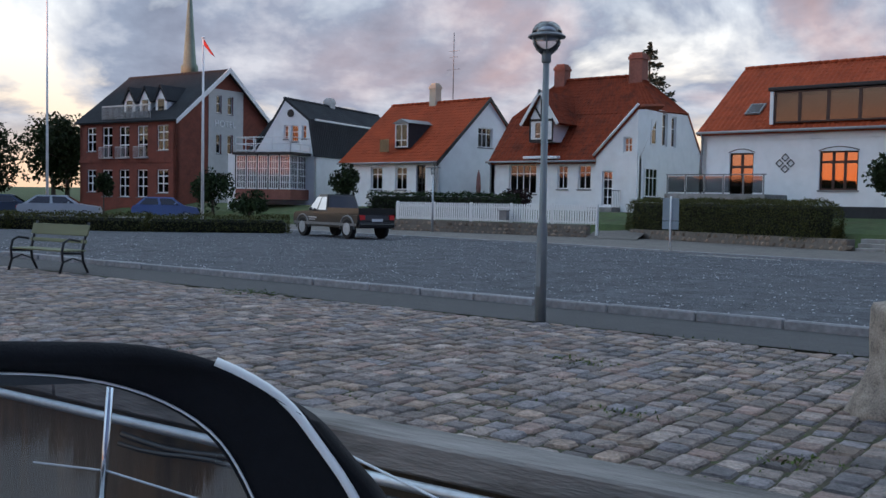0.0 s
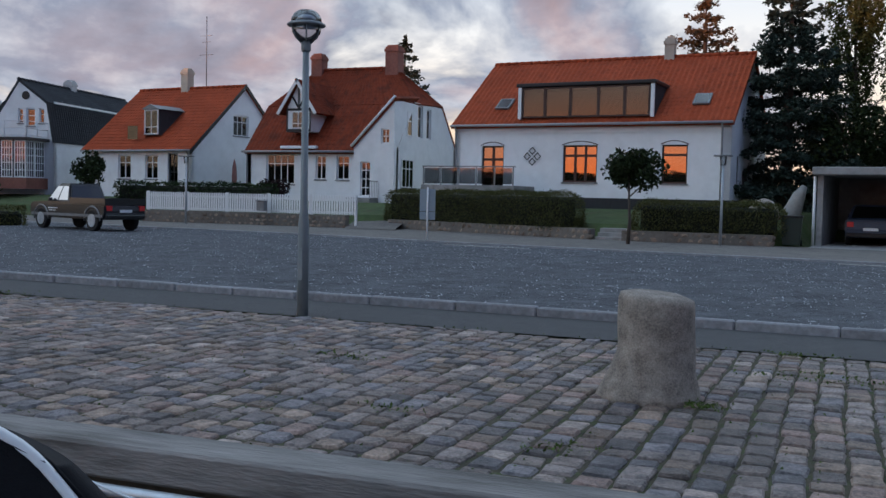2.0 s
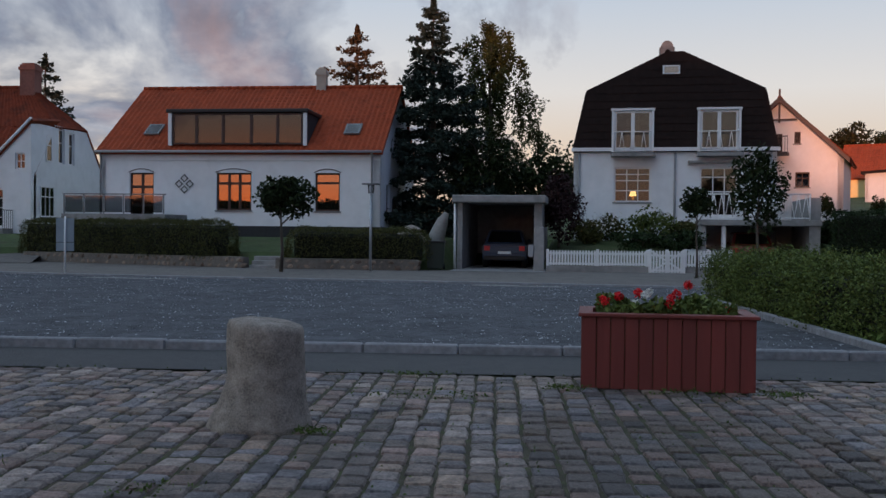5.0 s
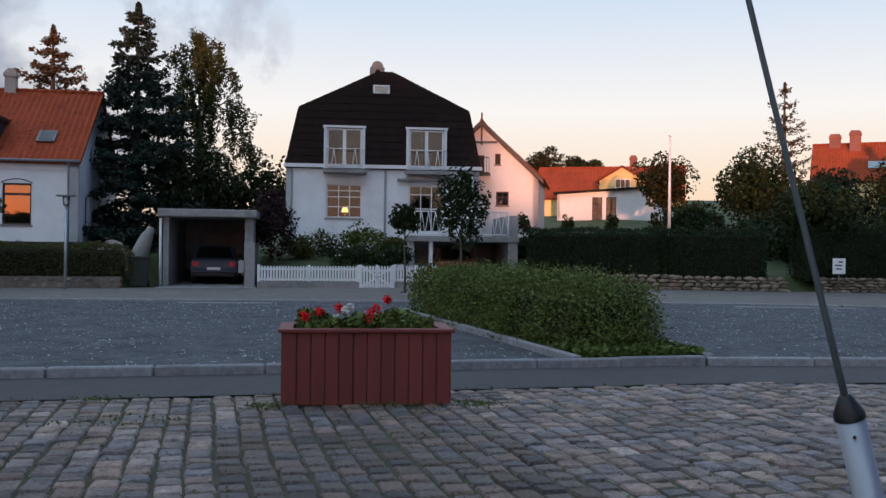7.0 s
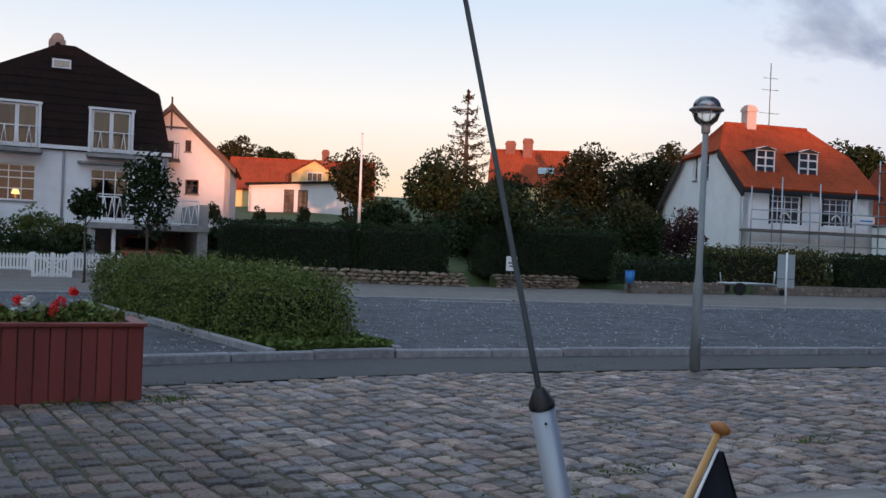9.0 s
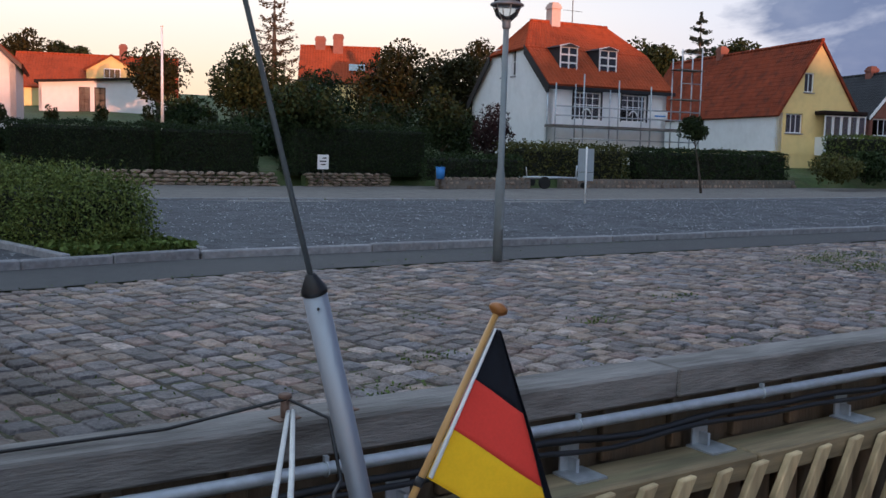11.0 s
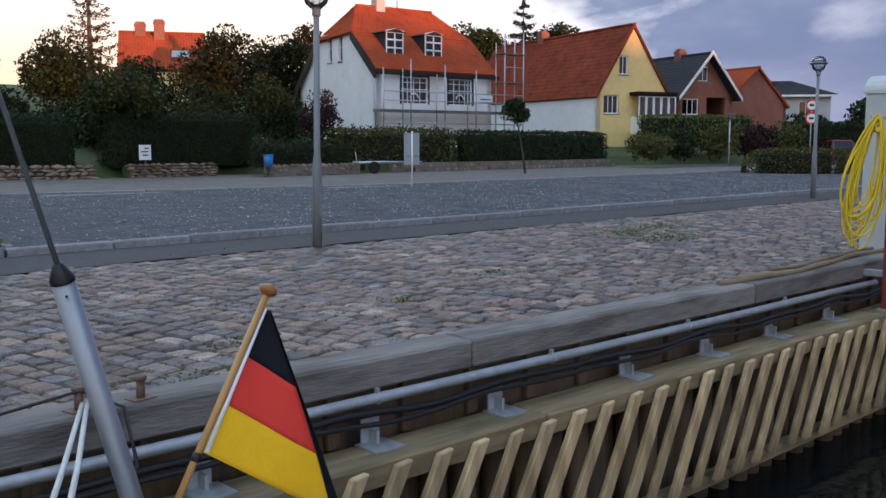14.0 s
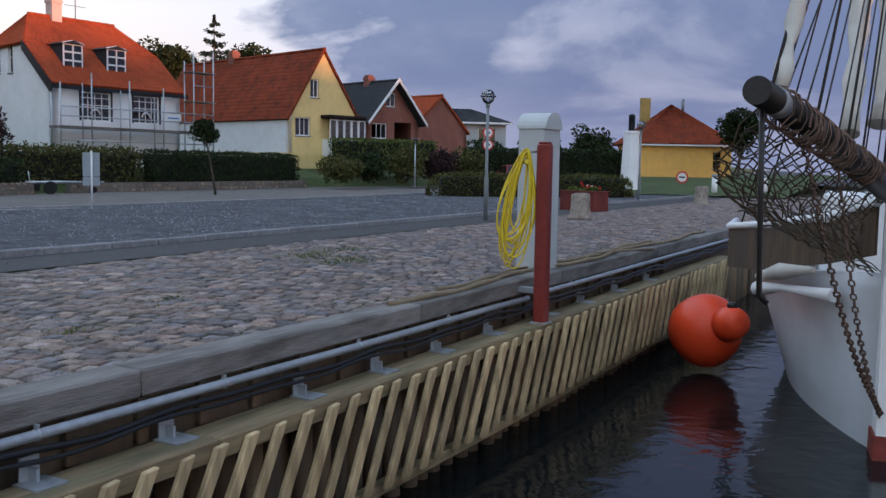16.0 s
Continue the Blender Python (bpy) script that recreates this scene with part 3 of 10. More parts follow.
def shell(parent, w, d, base, profile, wall, holes, hip0=0, hip1=0, th=0.3, plinth=None, pl=0.5, walls=None):
    """Four walls with openings: front (y 0), back, left gable (x 0), right gable (x w). holes: lists by side. Returns each side's pose."""
    ez0, ez1 = profile[0][1], profile[-1][1]
    top = max(range(len(profile)), key=lambda i: profile[i][1])
    rz = profile[top][1]
    poses = {"front": pose(0, 0, 0), "back": pose(w, d, 0, 0, 0, 180), "right": pose(w, 0, 0, 0, 0, 90), "left": pose(0, d, 0, 0, 0, -90)}
    walls = walls or {}
    for side, m in poses.items():
        if side in ("front", "back"):
            bm = panel(w, base - 1.8, ez0 if side == "front" else ez1, holes.get(side, ()), th)
        else:
            cuts = []
            for (ya, za), (yb, zb) in zip(profile, profile[1:]):
                no = Vector((-(zb - za), 0, yb - ya)).normalized()
                co = Vector((ya, 0, za))
                if side == "left":
                    no, co = Vector((-no.x, 0, no.z)), Vector((d - ya, 0, za))
                cuts.append((co, no))
            hip = hip0 if side == "left" else hip1
            if hip:
                za, zb = profile[top - 1][1], rz
                cuts.append((Vector((0, 0, za + 0.55 * (zb - za))), Vector((0, 0, 1))))
            bm = panel(d, base - 1.8, rz, holes.get(side, ()), th, cuts)
        bmesh.ops.transform(bm, matrix=m, verts=bm.verts)
        part("wall", bm, walls.get(side, wall), parent)
    if plinth:
        bm = bmesh.new()
        box(bm, -0.03, w + 0.03, -0.03, 0.05, base, base + pl)
        box(bm, w - 0.05, w + 0.03, 0.05, d, base, base + pl)
        part("plinth", bm, plinth, parent)
    return poses


def gutter(parent, x0, x1, y, z, down=(), z0=0.0):
    g = part("gutter", tube([(x0, y, z), (x1, y, z)], 0.06, 8), GUTTER, parent)
    for x in down:
        part("downpipe", tube([(x, y, z), (x, y + 0.18, z - 0.25), (x, y + 0.18, z0)], 0.045, 8), GUTTER, g)


def leaves(name, centres, size, material, parent=None, rng=None, flat=0.0, seed=0):
    """Many small leaves, each a bent pair of faces, as one mesh."""
    r = np.random.RandomState(seed)
    c = np.asarray(centres, float)
    n = len(c)
    u = r.normal(size=(n, 3))
    u[:, 2] *= 1 - flat
    u /= np.linalg.norm(u, axis=1)[:, None]
    k = r.normal(size=(n, 3))
    v = np.cross(u, k)
    v /= np.linalg.norm(v, axis=1)[:, None]
    s = size * (0.6 + 0.8 * r.rand(n))[:, None]
    nrm = np.cross(u, v)
    p = np.stack([c - u * s, c + v * s * 0.55 + nrm * s * 0.2, c + u * s, c - v * s * 0.55 + nrm * s * 0.2], 1).reshape(-1, 3)
    q = np.arange(n) * 4
    f = np.concatenate([np.stack([q, q + 1, q + 2], 1), np.stack([q, q + 2, q + 3], 1)])
    me = bpy.data.meshes.new(name)
    me.vertices.add(len(p))
    me.vertices.foreach_set("co", p.ravel())
    me.loops.add(len(f) * 3)
    me.loops.foreach_set("vertex_index", f.ravel())
    me.polygons.add(len(f))
    me.polygons.foreach_set("loop_start", np.arange(len(f)) * 3)
    me.update(calc_edges=True)
    me.materials.append(material)
    ob = new(name, me)
    if parent is not None:
        ob.parent = parent
    return ob


def clump_points(r, n, centre, radii, lumps, hollow=0.5):
    """Points in a crown made of overlapping lumps, denser towards the outside."""
    out = []
    c, rad = np.array(centre), np.array(radii)
    k = r.normal(size=(lumps, 3))
    k /= np.linalg.norm(k, axis=1)[:, None]
    heads = c + k * rad * (0.35 + 0.40 * r.rand(lumps, 1))
    sizes = rad * (0.28 + 0.24 * r.rand(lumps, 1))
    which = r.randint(0, lumps, n)
    d = r.normal(size=(n, 3))
    d /= np.linalg.norm(d, axis=1)[:, None]
    return heads[which] + d * sizes[which] * (hollow + (1 - hollow) * r.rand(n, 1) ** 0.5)


def tree(label, x, y, z, height, crown, trunk_h, trunk_r, leaf, material, n=5000, lumps=26, seed=1, name="tree", lean=(0, 0), group=""):
    """A tapered trunk with limbs and a crown of many leaves in uneven clumps. crown: radii."""
    r = np.random.RandomState(seed)
    t = thing(name, label, "tree", pose(x, y, z), group)
    cz = height - crown[2]
    bm = bmesh.new()
    tip = Vector((lean[0], lean[1], height * 0.9))
    pts = [Vector((lean[0] * k, lean[1] * k, height * 0.9 * k)) + Vector((0.03 * math.sin(7 * k + seed), 0.03 * math.cos(5 * k), 0)) * height * 0.3 for k in (0, 0.25, 0.5, 0.75, 1)]
    lathe_path(bm, pts, [trunk_r, trunk_r * 0.8, trunk_r * 0.6, trunk_r * 0.35, trunk_r * 0.1], 9)
    part("trunk", bm, BARK, t)
    for i in range(9):
        a = 2.4 * i
        b = trunk_h + (height - trunk_h) * (0.05 + 0.07 * i)
        k = b / (height * 0.9)
        s = Vector((lean[0] * k, lean[1] * k, b))
        e = s + Vector((math.cos(a) * crown[0] * 0.75, math.sin(a) * crown[1] * 0.75, crown[2] * 0.45))
        part("limb", lathe_path(bmesh.new(), [s, s.lerp(e, 0.5) + Vector((0, 0, 0.06 * height)), e], [trunk_r * 0.42, trunk_r * 0.25, trunk_r * 0.06], 6), BARK, t)
    leaves("crown", clump_points(r, n, (lean[0] * 0.8, lean[1] * 0.8, cz), crown, lumps), leaf, material, t, seed=seed)
    return t


def conifer(label, x, y, z, height, radius, material, n=7000, seed=1, leaf=0.12, tiers=16, droop=0.2, bare=0.08, name="spruce", width=1.0):
    """A spruce: a straight stem, open tiers of long boughs with hanging sprays, gaps between them."""
    r = np.random.RandomState(seed)
    t = thing(name, label, "tree", pose(x, y, z))
    part("trunk", lathe_path(bmesh.new(), [(0, 0, 0), (0, 0, height * 0.5), (0, 0, height)], [radius * 0.075, radius * 0.045, 0.02], 9), BARK, t)
    boughs, pts, plan = bmesh.new(), [], []
    for i in range(tiers):
        for j in range(6):
            k = bare + (1 - bare) * min(0.97, (i + 0.55 * r.rand()) / tiers)
            le = radius * (1 - k) ** 0.8 * (0.55 + 0.55 * r.rand()) + 0.22
            plan.append((k, le, 2 * math.pi * (j + r.rand() * 0.7) / 6 + i * 1.1, (r.rand() - 0.5) * 0.25))
    whole = sum(le ** 1.35 for k, le, a, w in plan)
    for k, le, a, w in plan:
        s = Vector((0, 0, height * k))
        e = s + Vector((math.cos(a) * le, math.sin(a) * le, (w - droop + 0.35 * k) * le))
        mid = s.lerp(e, 0.55) + Vector((0, 0, -0.10 * le))
        lathe_path(boughs, [s, mid, e], [0.035, 0.025, 0.006], 4, False)
        twigs = max(4, int(6 * le))
        for b in range(twigs):
            f = 0.15 + 0.85 * (b + r.rand()) / twigs
            c = s.lerp(mid, f / 0.55) if f < 0.55 else mid.lerp(e, (f - 0.55) / 0.45)
            side = (1 if b % 2 else -1) * (0.10 + 0.34 * le * (1.12 - f)) * width
            out = Vector((-math.sin(a) * side + math.cos(a) * abs(side) * 0.6, math.cos(a) * side + math.sin(a) * abs(side) * 0.6, -0.20 * abs(side) - 0.06))
            m_ = max(3, int(n * le ** 1.35 / whole / twigs))
            for q in r.rand(m_):
                g = r.normal(size=3) * (0.045 + 0.035 * min(le, 2.0))
                pts.append(c + out * q + Vector((g[0], g[1], g[2] * 0.8 - 0.06 * q)))
    for q in r.rand(int(n * 0.03)):                            # the leading shoot
        pts.append(Vector((*(r.normal(size=2) * 0.10 * (1.2 - q)), height * (0.93 + 0.085 * q))))
    tagged(part("branchwork", boughs, BARK, t), kind="stuff")
    leaves("crown", [tuple(p) for p in pts], leaf, material, t, flat=0.4, seed=seed)
    return t


def weeping_birch(label, x, y, z, height, radius, material, strands=210, seed=1, leaf=0.09):
    """A slender birch: arching limbs from which leafy twigs hang in uneven curtains."""
    r = np.random.RandomState(seed)
    t = thing("birch", label, "tree", pose(x, y, z))
    part("trunk", lathe_path(bmesh.new(), [(0, 0, 0), (0.1, 0, height * 0.35), (-0.1, 0.1, height * 0.7), (0.1, 0, height * 0.97)], [0.17, 0.13, 0.07, 0.015], 9), BARK, t)
    tips, pts = [], []
    for i in range(26):
        k = 0.22 + 0.74 * i / 25 + 0.04 * (r.rand() - 0.5)
        a = 2.4 * i + r.rand()
        le = radius * (1.40 - 1.18 * k) * (0.55 + 0.55 * r.rand())
        s = Vector((0, 0, height * min(k, 0.95)))
        e = s + Vector((math.cos(a) * le, math.sin(a) * le, 0.25 * le * (1.2 - k)))
        m_ = s.lerp(e, 0.6) + Vector((0, 0, 0.32 * le))
        part("limb", lathe_path(bmesh.new(), [s, m_, e], [0.05, 0.03, 0.008], 5), BARK, t)
        tips.append((s, m_, e))
    for i in range(strands):
        s, m_, e = tips[r.randint(len(tips))]
        f = r.rand()
        p = s.lerp(m_, f / 0.5) if f < 0.5 else m_.lerp(e, (f - 0.5) / 0.5)
        ln = (0.5 + 1.7 * r.rand()) * min(1.0, p.z / height * 1.6)
        sway = r.normal(size=2) * 0.16
        for q in r.rand(int(42 * ln + 14)):
            g = r.normal(size=3) * (0.07 + 0.05 * (1 - q))
            pts.append((p.x + sway[0] * q + g[0], p.y + sway[1] * q + g[1], p.z - ln * q + 0.10 + g[2]))
    leaves("crown", pts, leaf, material, t, seed=seed)
    return t


def hedge(name, label, path, width, z0, z1, material, leaf=0.05, density=140, seed=1, ragged=0.05, round_top=0.12, round_ends=0.0, lumpy=1.0):
    """A clipped hedge along (x, y) points: a near-black core for the shade inside and a coat of small leaves, uneven
    on top.
    """
    r = np.random.RandomState(seed)
    t = thing(name, label, "hedge")
    core, pts = bmesh.new(), []
    total = sum(math.dist(p, q) for p, q in zip(path, path[1:]))
    gone = 0.0
    for p, q in zip(path, path[1:]):
        p, q = Vector((*p, 0)), Vector((*q, 0))
        d = (q - p)
        ln = d.length
        d.normalize()
        o = Vector((-d.y, d.x, 0))
        zt = z1 if isinstance(z1, (int, float)) else z1[0]
        m = Matrix.Translation(p) @ Matrix(((d.x, o.x, 0, 0), (d.y, o.y, 0, 0), (0, 0, 1, 0), (0, 0, 0, 1)))
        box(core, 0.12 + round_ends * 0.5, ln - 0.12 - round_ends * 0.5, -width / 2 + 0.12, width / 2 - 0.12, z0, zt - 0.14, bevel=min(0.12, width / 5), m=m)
        h = zt - z0
        area = ln * (2 * h + width) + 2 * width * h
        n = int(area * density)
        pick = r.rand(n) * area
        u, s = r.rand(n), r.rand(n)
        for i in range(n):
            k = pick[i]
            if k < ln * width:
                a, b, c = u[i] * ln, (s[i] - 0.5) * width, h
            elif k < ln * (width + 2 * h):
                a, b, c = u[i] * ln, (0.5 if k < ln * (width + h) else -0.5) * width, s[i] * h
            else:
                a, b, c = (0.0 if k < ln * (width + 2 * h) + width * h else ln), (s[i] - 0.5) * width, u[i] * h
            # soft shoulders and a lumpy face
            g = gone + a
            lump = lumpy * (0.07 * math.sin(g * 2.1 + seed) + 0.05 * math.sin(g * 5.3 + c * 4))
            e = 2 * b / width
            c = c - round_top * max(0.0, abs(e) - 0.55) * (c / max(h, 0.1)) + lump * 0.5 * (c / max(h, 0.1))
            if round_ends:
                end = min(g, total - g)
                if end < round_ends:
                    f = math.sqrt(max(0.0, 1 - (1 - end / round_ends) ** 2))
                    c, b = c * (0.35 + 0.65 * f), b * (0.30 + 0.70 * f)
            b += lump * (1 if b > 0 else -1) * 0.6
            w = p + d * a + o * b
            pts.append((w.x + r.normal() * ragged, w.y + r.normal() * ragged, z0 + max(0.0, c + r.normal() * ragged)))
        gone += ln
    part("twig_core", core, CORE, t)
    leaves("foliage", pts, leaf, material, t, seed=seed)
    return t


def lerp_line(pts, x):
    if x <= pts[0][0]:
        (a, b), (c, d) = pts[0], pts[1]
    elif x >= pts[-1][0]:
        (a, b), (c, d) = pts[-2], pts[-1]
    else:
        for (a, b), (c, d) in zip(pts, pts[1:]):
            if a <= x <= c:
                break
    return b + (d - b) * (x - a) / (c - a)

# ---- the large structure: quay, street, gardens, water ----
def quay(x):
    """The outer edge of the quay's timber cap."""
    if x < 1.8:
        return 4.55 + 0.045 * (max(x, -12.0) - 1.8)
    return 4.55 - 0.19 * (x - 1.8) if x < 9 else 3.182 - 0.172 * (x - 9)


def kerb_y(x):
    """The quay side of the kerb between the footway and the gravel lot."""
    return 12.0 if x < 6.6 else 12.0 - 0.178 * (x - 6.6)


FAR_KERB = [(-160, 44), (-60, 34), (-18, 30.2), (-12, 28.6), (-0.3, 27.0), (6, 26.0), (14.5, 24.6), (19, 22.9), (24.5, 20.6), (37.6, 18.0), (48, 16.6), (64, 13.5), (160, -2)]
GARDEN = [(-160, 58), (-60, 42), (-31, 37.0), (-23, 37.4), (-18, 38.8), (-8.7, 35.0), (-2.4, 34.6), (2, 35.2), (9, 35.4), (13, 36.4), (18, 34.0), (22, 32.0),
          (28.5, 31.4), (32, 28.2), (38, 27.6), (51.6, 25.7), (62, 22), (100, 16), (160, 8)]


def garden_z(x, y):
    d = y - lerp_line(GARDEN, x)
    if d <= 0 or (-1.6 < x < 2.6 and y < 42.6) or (8.3 < x < 13.4 and y < 43.6):
        return -0.25
    steep = 0.085 if x > 10 else 0.03
    return 0.42 + 0.75 * min(1.0, d / 5.0) + steep * max(0.0, min(d, 110.0) - 8.0)


def strip(name, xs, lo, hi, z, material, label, category="ground", rows=1):
    """A flat strip of ground between two lines y(x)."""
    v, f = [], []
    for x in xs:
        for k in range(rows + 1):
            v.append((x, lo(x) + (hi(x) - lo(x)) * k / rows, z))
    n = rows + 1
    for i in range(len(xs) - 1):
        for k in range(rows):
            a = i * n + k
            f.append((a, a + n, a + n + 1, a + 1))
    return tagged(raw(name, v, f, material), label, category, kind="structure")


XS = [-3000, -800, -300] + [x for x in range(-160, 161, 2)] + [300, 800, 3000]
gx = [-3000.0, -800.0, -300.0] + [float(x) for x in np.arange(-160, 160.5, 1.0)] + [300.0, 800.0, 3000.0]
gd = [-0.02, 0.0, 1.5, 3, 5, 8, 12, 18, 26, 36, 50, 70, 95, 118, 200, 500, 3000]
gv, gf = [], []
for x in gx:
    xc = max(-160.0, min(160.0, x))
    gv.append((x, quay(xc) + 0.25, -0.25))
    w = lerp_line(GARDEN, xc)
    for d in gd:
        gv.append((x, w + d, garden_z(xc, w + d)))
k = len(gd) + 1
for i in range(len(gx) - 1):
    for j in range(k - 1):
        a = i * k + j
        gf.append((a, a + k, a + k + 1, a + 1))
tagged(raw("ground", gv, gf, EARTH, smooth=False), "grassy garden ground rising behind the street", "ground", kind="structure")

# gravel with pale chips
GRAVEL = mat("grey_gravel", (0.080, 0.083, 0.093), 0.9, 9, 0.55, 1.0, bscale=2.2, bdist=0.06, dark=(0.045, 0.047, 0.055), grime=0.7)
gn, gl_ = GRAVEL.node_tree.nodes, GRAVEL.node_tree.links
chips = gn.new("ShaderNodeTexVoronoi")
chips.inputs["Scale"].default_value = 5.0
gtc = gn.new("ShaderNodeTexCoord")
gl_.new(gtc.outputs["Object"], chips.inputs["Vector"])
csz = gn.new("ShaderNodeMapRange")
csz.inputs[1].default_value, csz.inputs[2].default_value = 0.21, 0.15
csz.clamp = True
gl_.new(chips.outputs["Distance"], csz.inputs[0])
sel = gn.new("ShaderNodeSeparateColor")
gl_.new(chips.outputs["Color"], sel.inputs[0])
few = gn.new("ShaderNodeMath")
few.operation = "GREATER_THAN"
few.inputs[1].default_value = 0.86
gl_.new(sel.outputs[0], few.inputs[0])
both = gn.new("ShaderNodeMath")
both.operation = "MULTIPLY"
gl_.new(csz.outputs[0], both.inputs[0])
gl_.new(few.outputs[0], both.inputs[1])
gmx = gn.new("ShaderNodeMix")
gmx.data_type = "RGBA"
gpb = gn["Principled BSDF"]
src = gpb.inputs["Base Color"].links[0].from_socket
gl_.new(src, gmx.inputs[6])
gmx.inputs[7].default_value = (0.46, 0.47, 0.49, 1)
gl_.new(both.outputs[0], gmx.inputs[0])
gl_.new(gmx.outputs[2], gpb.inputs["Base Color"])

strip("gravel_lot", XS, lambda x: kerb_y(max(-160, min(160, x))) + 0.10, lambda x: lerp_line(FAR_KERB, max(-160, min(160, x))), 0.05, GRAVEL, "grey gravel lot with pale stone chips", rows=2)
strip("far_footpath", XS, lambda x: lerp_line(FAR_KERB, max(-160, min(160, x))) + 0.14, lambda x: lerp_line(GARDEN, max(-160, min(160, x))) + 0.3, 0.09, FOOTPATH, "sandy grey footpath before the gardens")
strip("footway", XS, lambda x: kerb_y(max(-160, min(160, x))) - 1.62, lambda x: kerb_y(max(-160, min(160, x))) + 0.02, 0.004, ASPHALT, "narrow dark asphalt footway along the kerb")
strip("quay_bed", XS, lambda x: quay(max(-160, min(160, x))) + 0.1, lambda x: kerb_y(max(-160, min(160, x))) - 1.60, -0.017, JOINT, "dirt and moss between the quay's setts")

# water
WATER = bpy.data.materials.new("harbour_water")
WATER.use_nodes = True
wt, wk = WATER.node_tree.nodes, WATER.node_tree.links
pb = wt["Principled BSDF"]
pb.inputs["Base Color"].default_value = (0.006, 0.009, 0.010, 1)
pb.inputs["Roughness"].default_value = 0.06
pb.inputs["IOR"].default_value = 1.33
pb.inputs["Specular IOR Level"].default_value = 0.32
tcw = wt.new("ShaderNodeTexCoord")
nw = wt.new("ShaderNodeTexNoise")
nw.inputs["Scale"].default_value, nw.inputs["Detail"].default_value = 2.4, 4
nw.inputs["Distortion"].default_value = 0.4
bw = wt.new("ShaderNodeBump")
bw.inputs["Strength"].default_value, bw.inputs["Distance"].default_value = 0.34, 0.05
wk.new(tcw.outputs["Object"], nw.inputs["Vector"])
wk.new(nw.outputs[0], bw.inputs["Height"])
wk.new(bw.outputs[0], pb.inputs["Normal"])
tagged(raw("water", [(-3000, -3000, -1.85), (3000, -3000, -1.85), (3000, 40, -1.85), (-3000, 40, -1.85)], [(0, 1, 2, 3)], WATER), "dark rippled harbour water", "water", kind="structure")

# an unseen ridge added over the water, out of sight, to block the low sun
blocker_u, blocker_v = Vector((0.963, -0.27, 0)), Vector((-0.27, -0.963, 0))
sv, sf = [], []
us = [u for u in np.arange(-420, 420.1, 1.0)]
for i, u in enumerate(us):
    hgt = (12.0 if u < 1 else 10.2) + 1.2 * noise.noise((u * 0.05, 3.1, 0)) + 0.8 * noise.noise((u * 0.31, 9.0, 0))
    if 1.2 < u < 26:                                        # a gap cut to let the sun reach the hill houses
        hgt = 5.3
    p = blocker_u * float(u) + blocker_v * 270.0
    sv += [(p.x, p.y, -2), (p.x, p.y, hgt), (p.x + blocker_v.x * 40, p.y + blocker_v.y * 40, -2)]
for i in range(len(us) - 1):
    a = i * 3
    sf += [(a, a + 3, a + 4, a + 1), (a + 1, a + 4, a + 5, a + 2)]
tagged(raw("far_shore", sv, sf, mat("sun_blocker_dark", (0.02, 0.026, 0.014), 1.0, 0.3, 0.3, 0.0)), "dark unseen ridge added to block the low sun", "shore", kind="structure")

# kerbs: one stone after another
kerb = thing("kerb", "row of grey granite kerbstones by the gravel", "kerb", kind="structure")
far_kerb = thing("far_kerb", "low worn kerb of the street's far side", "kerb", kind="structure")
stone_me = []
for i in range(5):
    bm = boxm(-0.5, 0.5, -0.07, 0.07, -0.20, 0.125, bevel=0.018)
    for v in bm.verts:
        v.co += Vector((0, 0.012 * noise.noise((v.co.x * 3 + i * 9, v.co.z * 5, 1)), 0.010 * noise.noise((v.co.x * 4, i * 5.0, 2))))
    me = bpy.data.meshes.new("kerbstone")
    bm.to_mesh(me)
    bm.free()
    me.materials.append(KERB)
    stone_me.append(me)
rk = random.Random(5)
x = -62.0
while x < 62:
    ln = rk.uniform(0.95, 1.5)
    ob = new("kerbstone", stone_me[rk.randrange(5)])
    ang = 0 if x < 6.6 else math.degrees(math.atan(-0.178))
    ob.parent = kerb
    ob.matrix_basis = pose(x + ln / 2, kerb_y(x + ln / 2) + 0.07 + rk.uniform(-0.008, 0.008), rk.uniform(-0.012, 0.006), 0, 0, ang + rk.uniform(-0.4, 0.4)) @ Matrix.Diagonal((ln - 0.012, 1, 1, 1))
    x += ln * (1 if x < 6.6 else 0.985)
x = -70.0
while x < 70:
    ln = rk.uniform(1.6, 2.4)
    y0, y1 = lerp_line(FAR_KERB, x), lerp_line(FAR_KERB, x + ln)
    ob = new("kerbstone", stone_me[rk.randrange(5)])
    ob.parent = far_kerb
    ob.matrix_basis = pose(x + ln / 2, (y0 + y1) / 2 + 0.07, -0.015, 0, 0, math.degrees(math.atan2(y1 - y0, ln))) @ Matrix.Diagonal((ln * 1.03, 1, 1, 1))
    x += ln

# pale strips that mark the lot's bays near the far kerb
for i, (xa, xb, off) in enumerate([(-11.6, -8.8, -0.9), (-0.2, 2.2, -0.7), (14.5, 17.5, -0.8), (22.5, 25.0, -0.6)]):
    ya, yb = lerp_line(FAR_KERB, xa) + off, lerp_line(FAR_KERB, xb) + off
    d = Vector((xb - xa, yb - ya, 0))
    m = pose((xa + xb) / 2, (ya + yb) / 2, 0.05, 0, 0, math.degrees(math.atan2(d.y, d.x)))
    tagged(part("bay_edging", boxm(-d.length / 2, d.length / 2, -0.12, 0.12, 0.0, 0.012, m=m), CONCRETE), "pale flush concrete edging strip in the gravel", "edging", "bay edgings", "structure")

# ---- the quay's edge ----
QDIR = Vector((1, -0.178, 0)).normalized()
QANG = math.degrees(math.atan(-0.178))


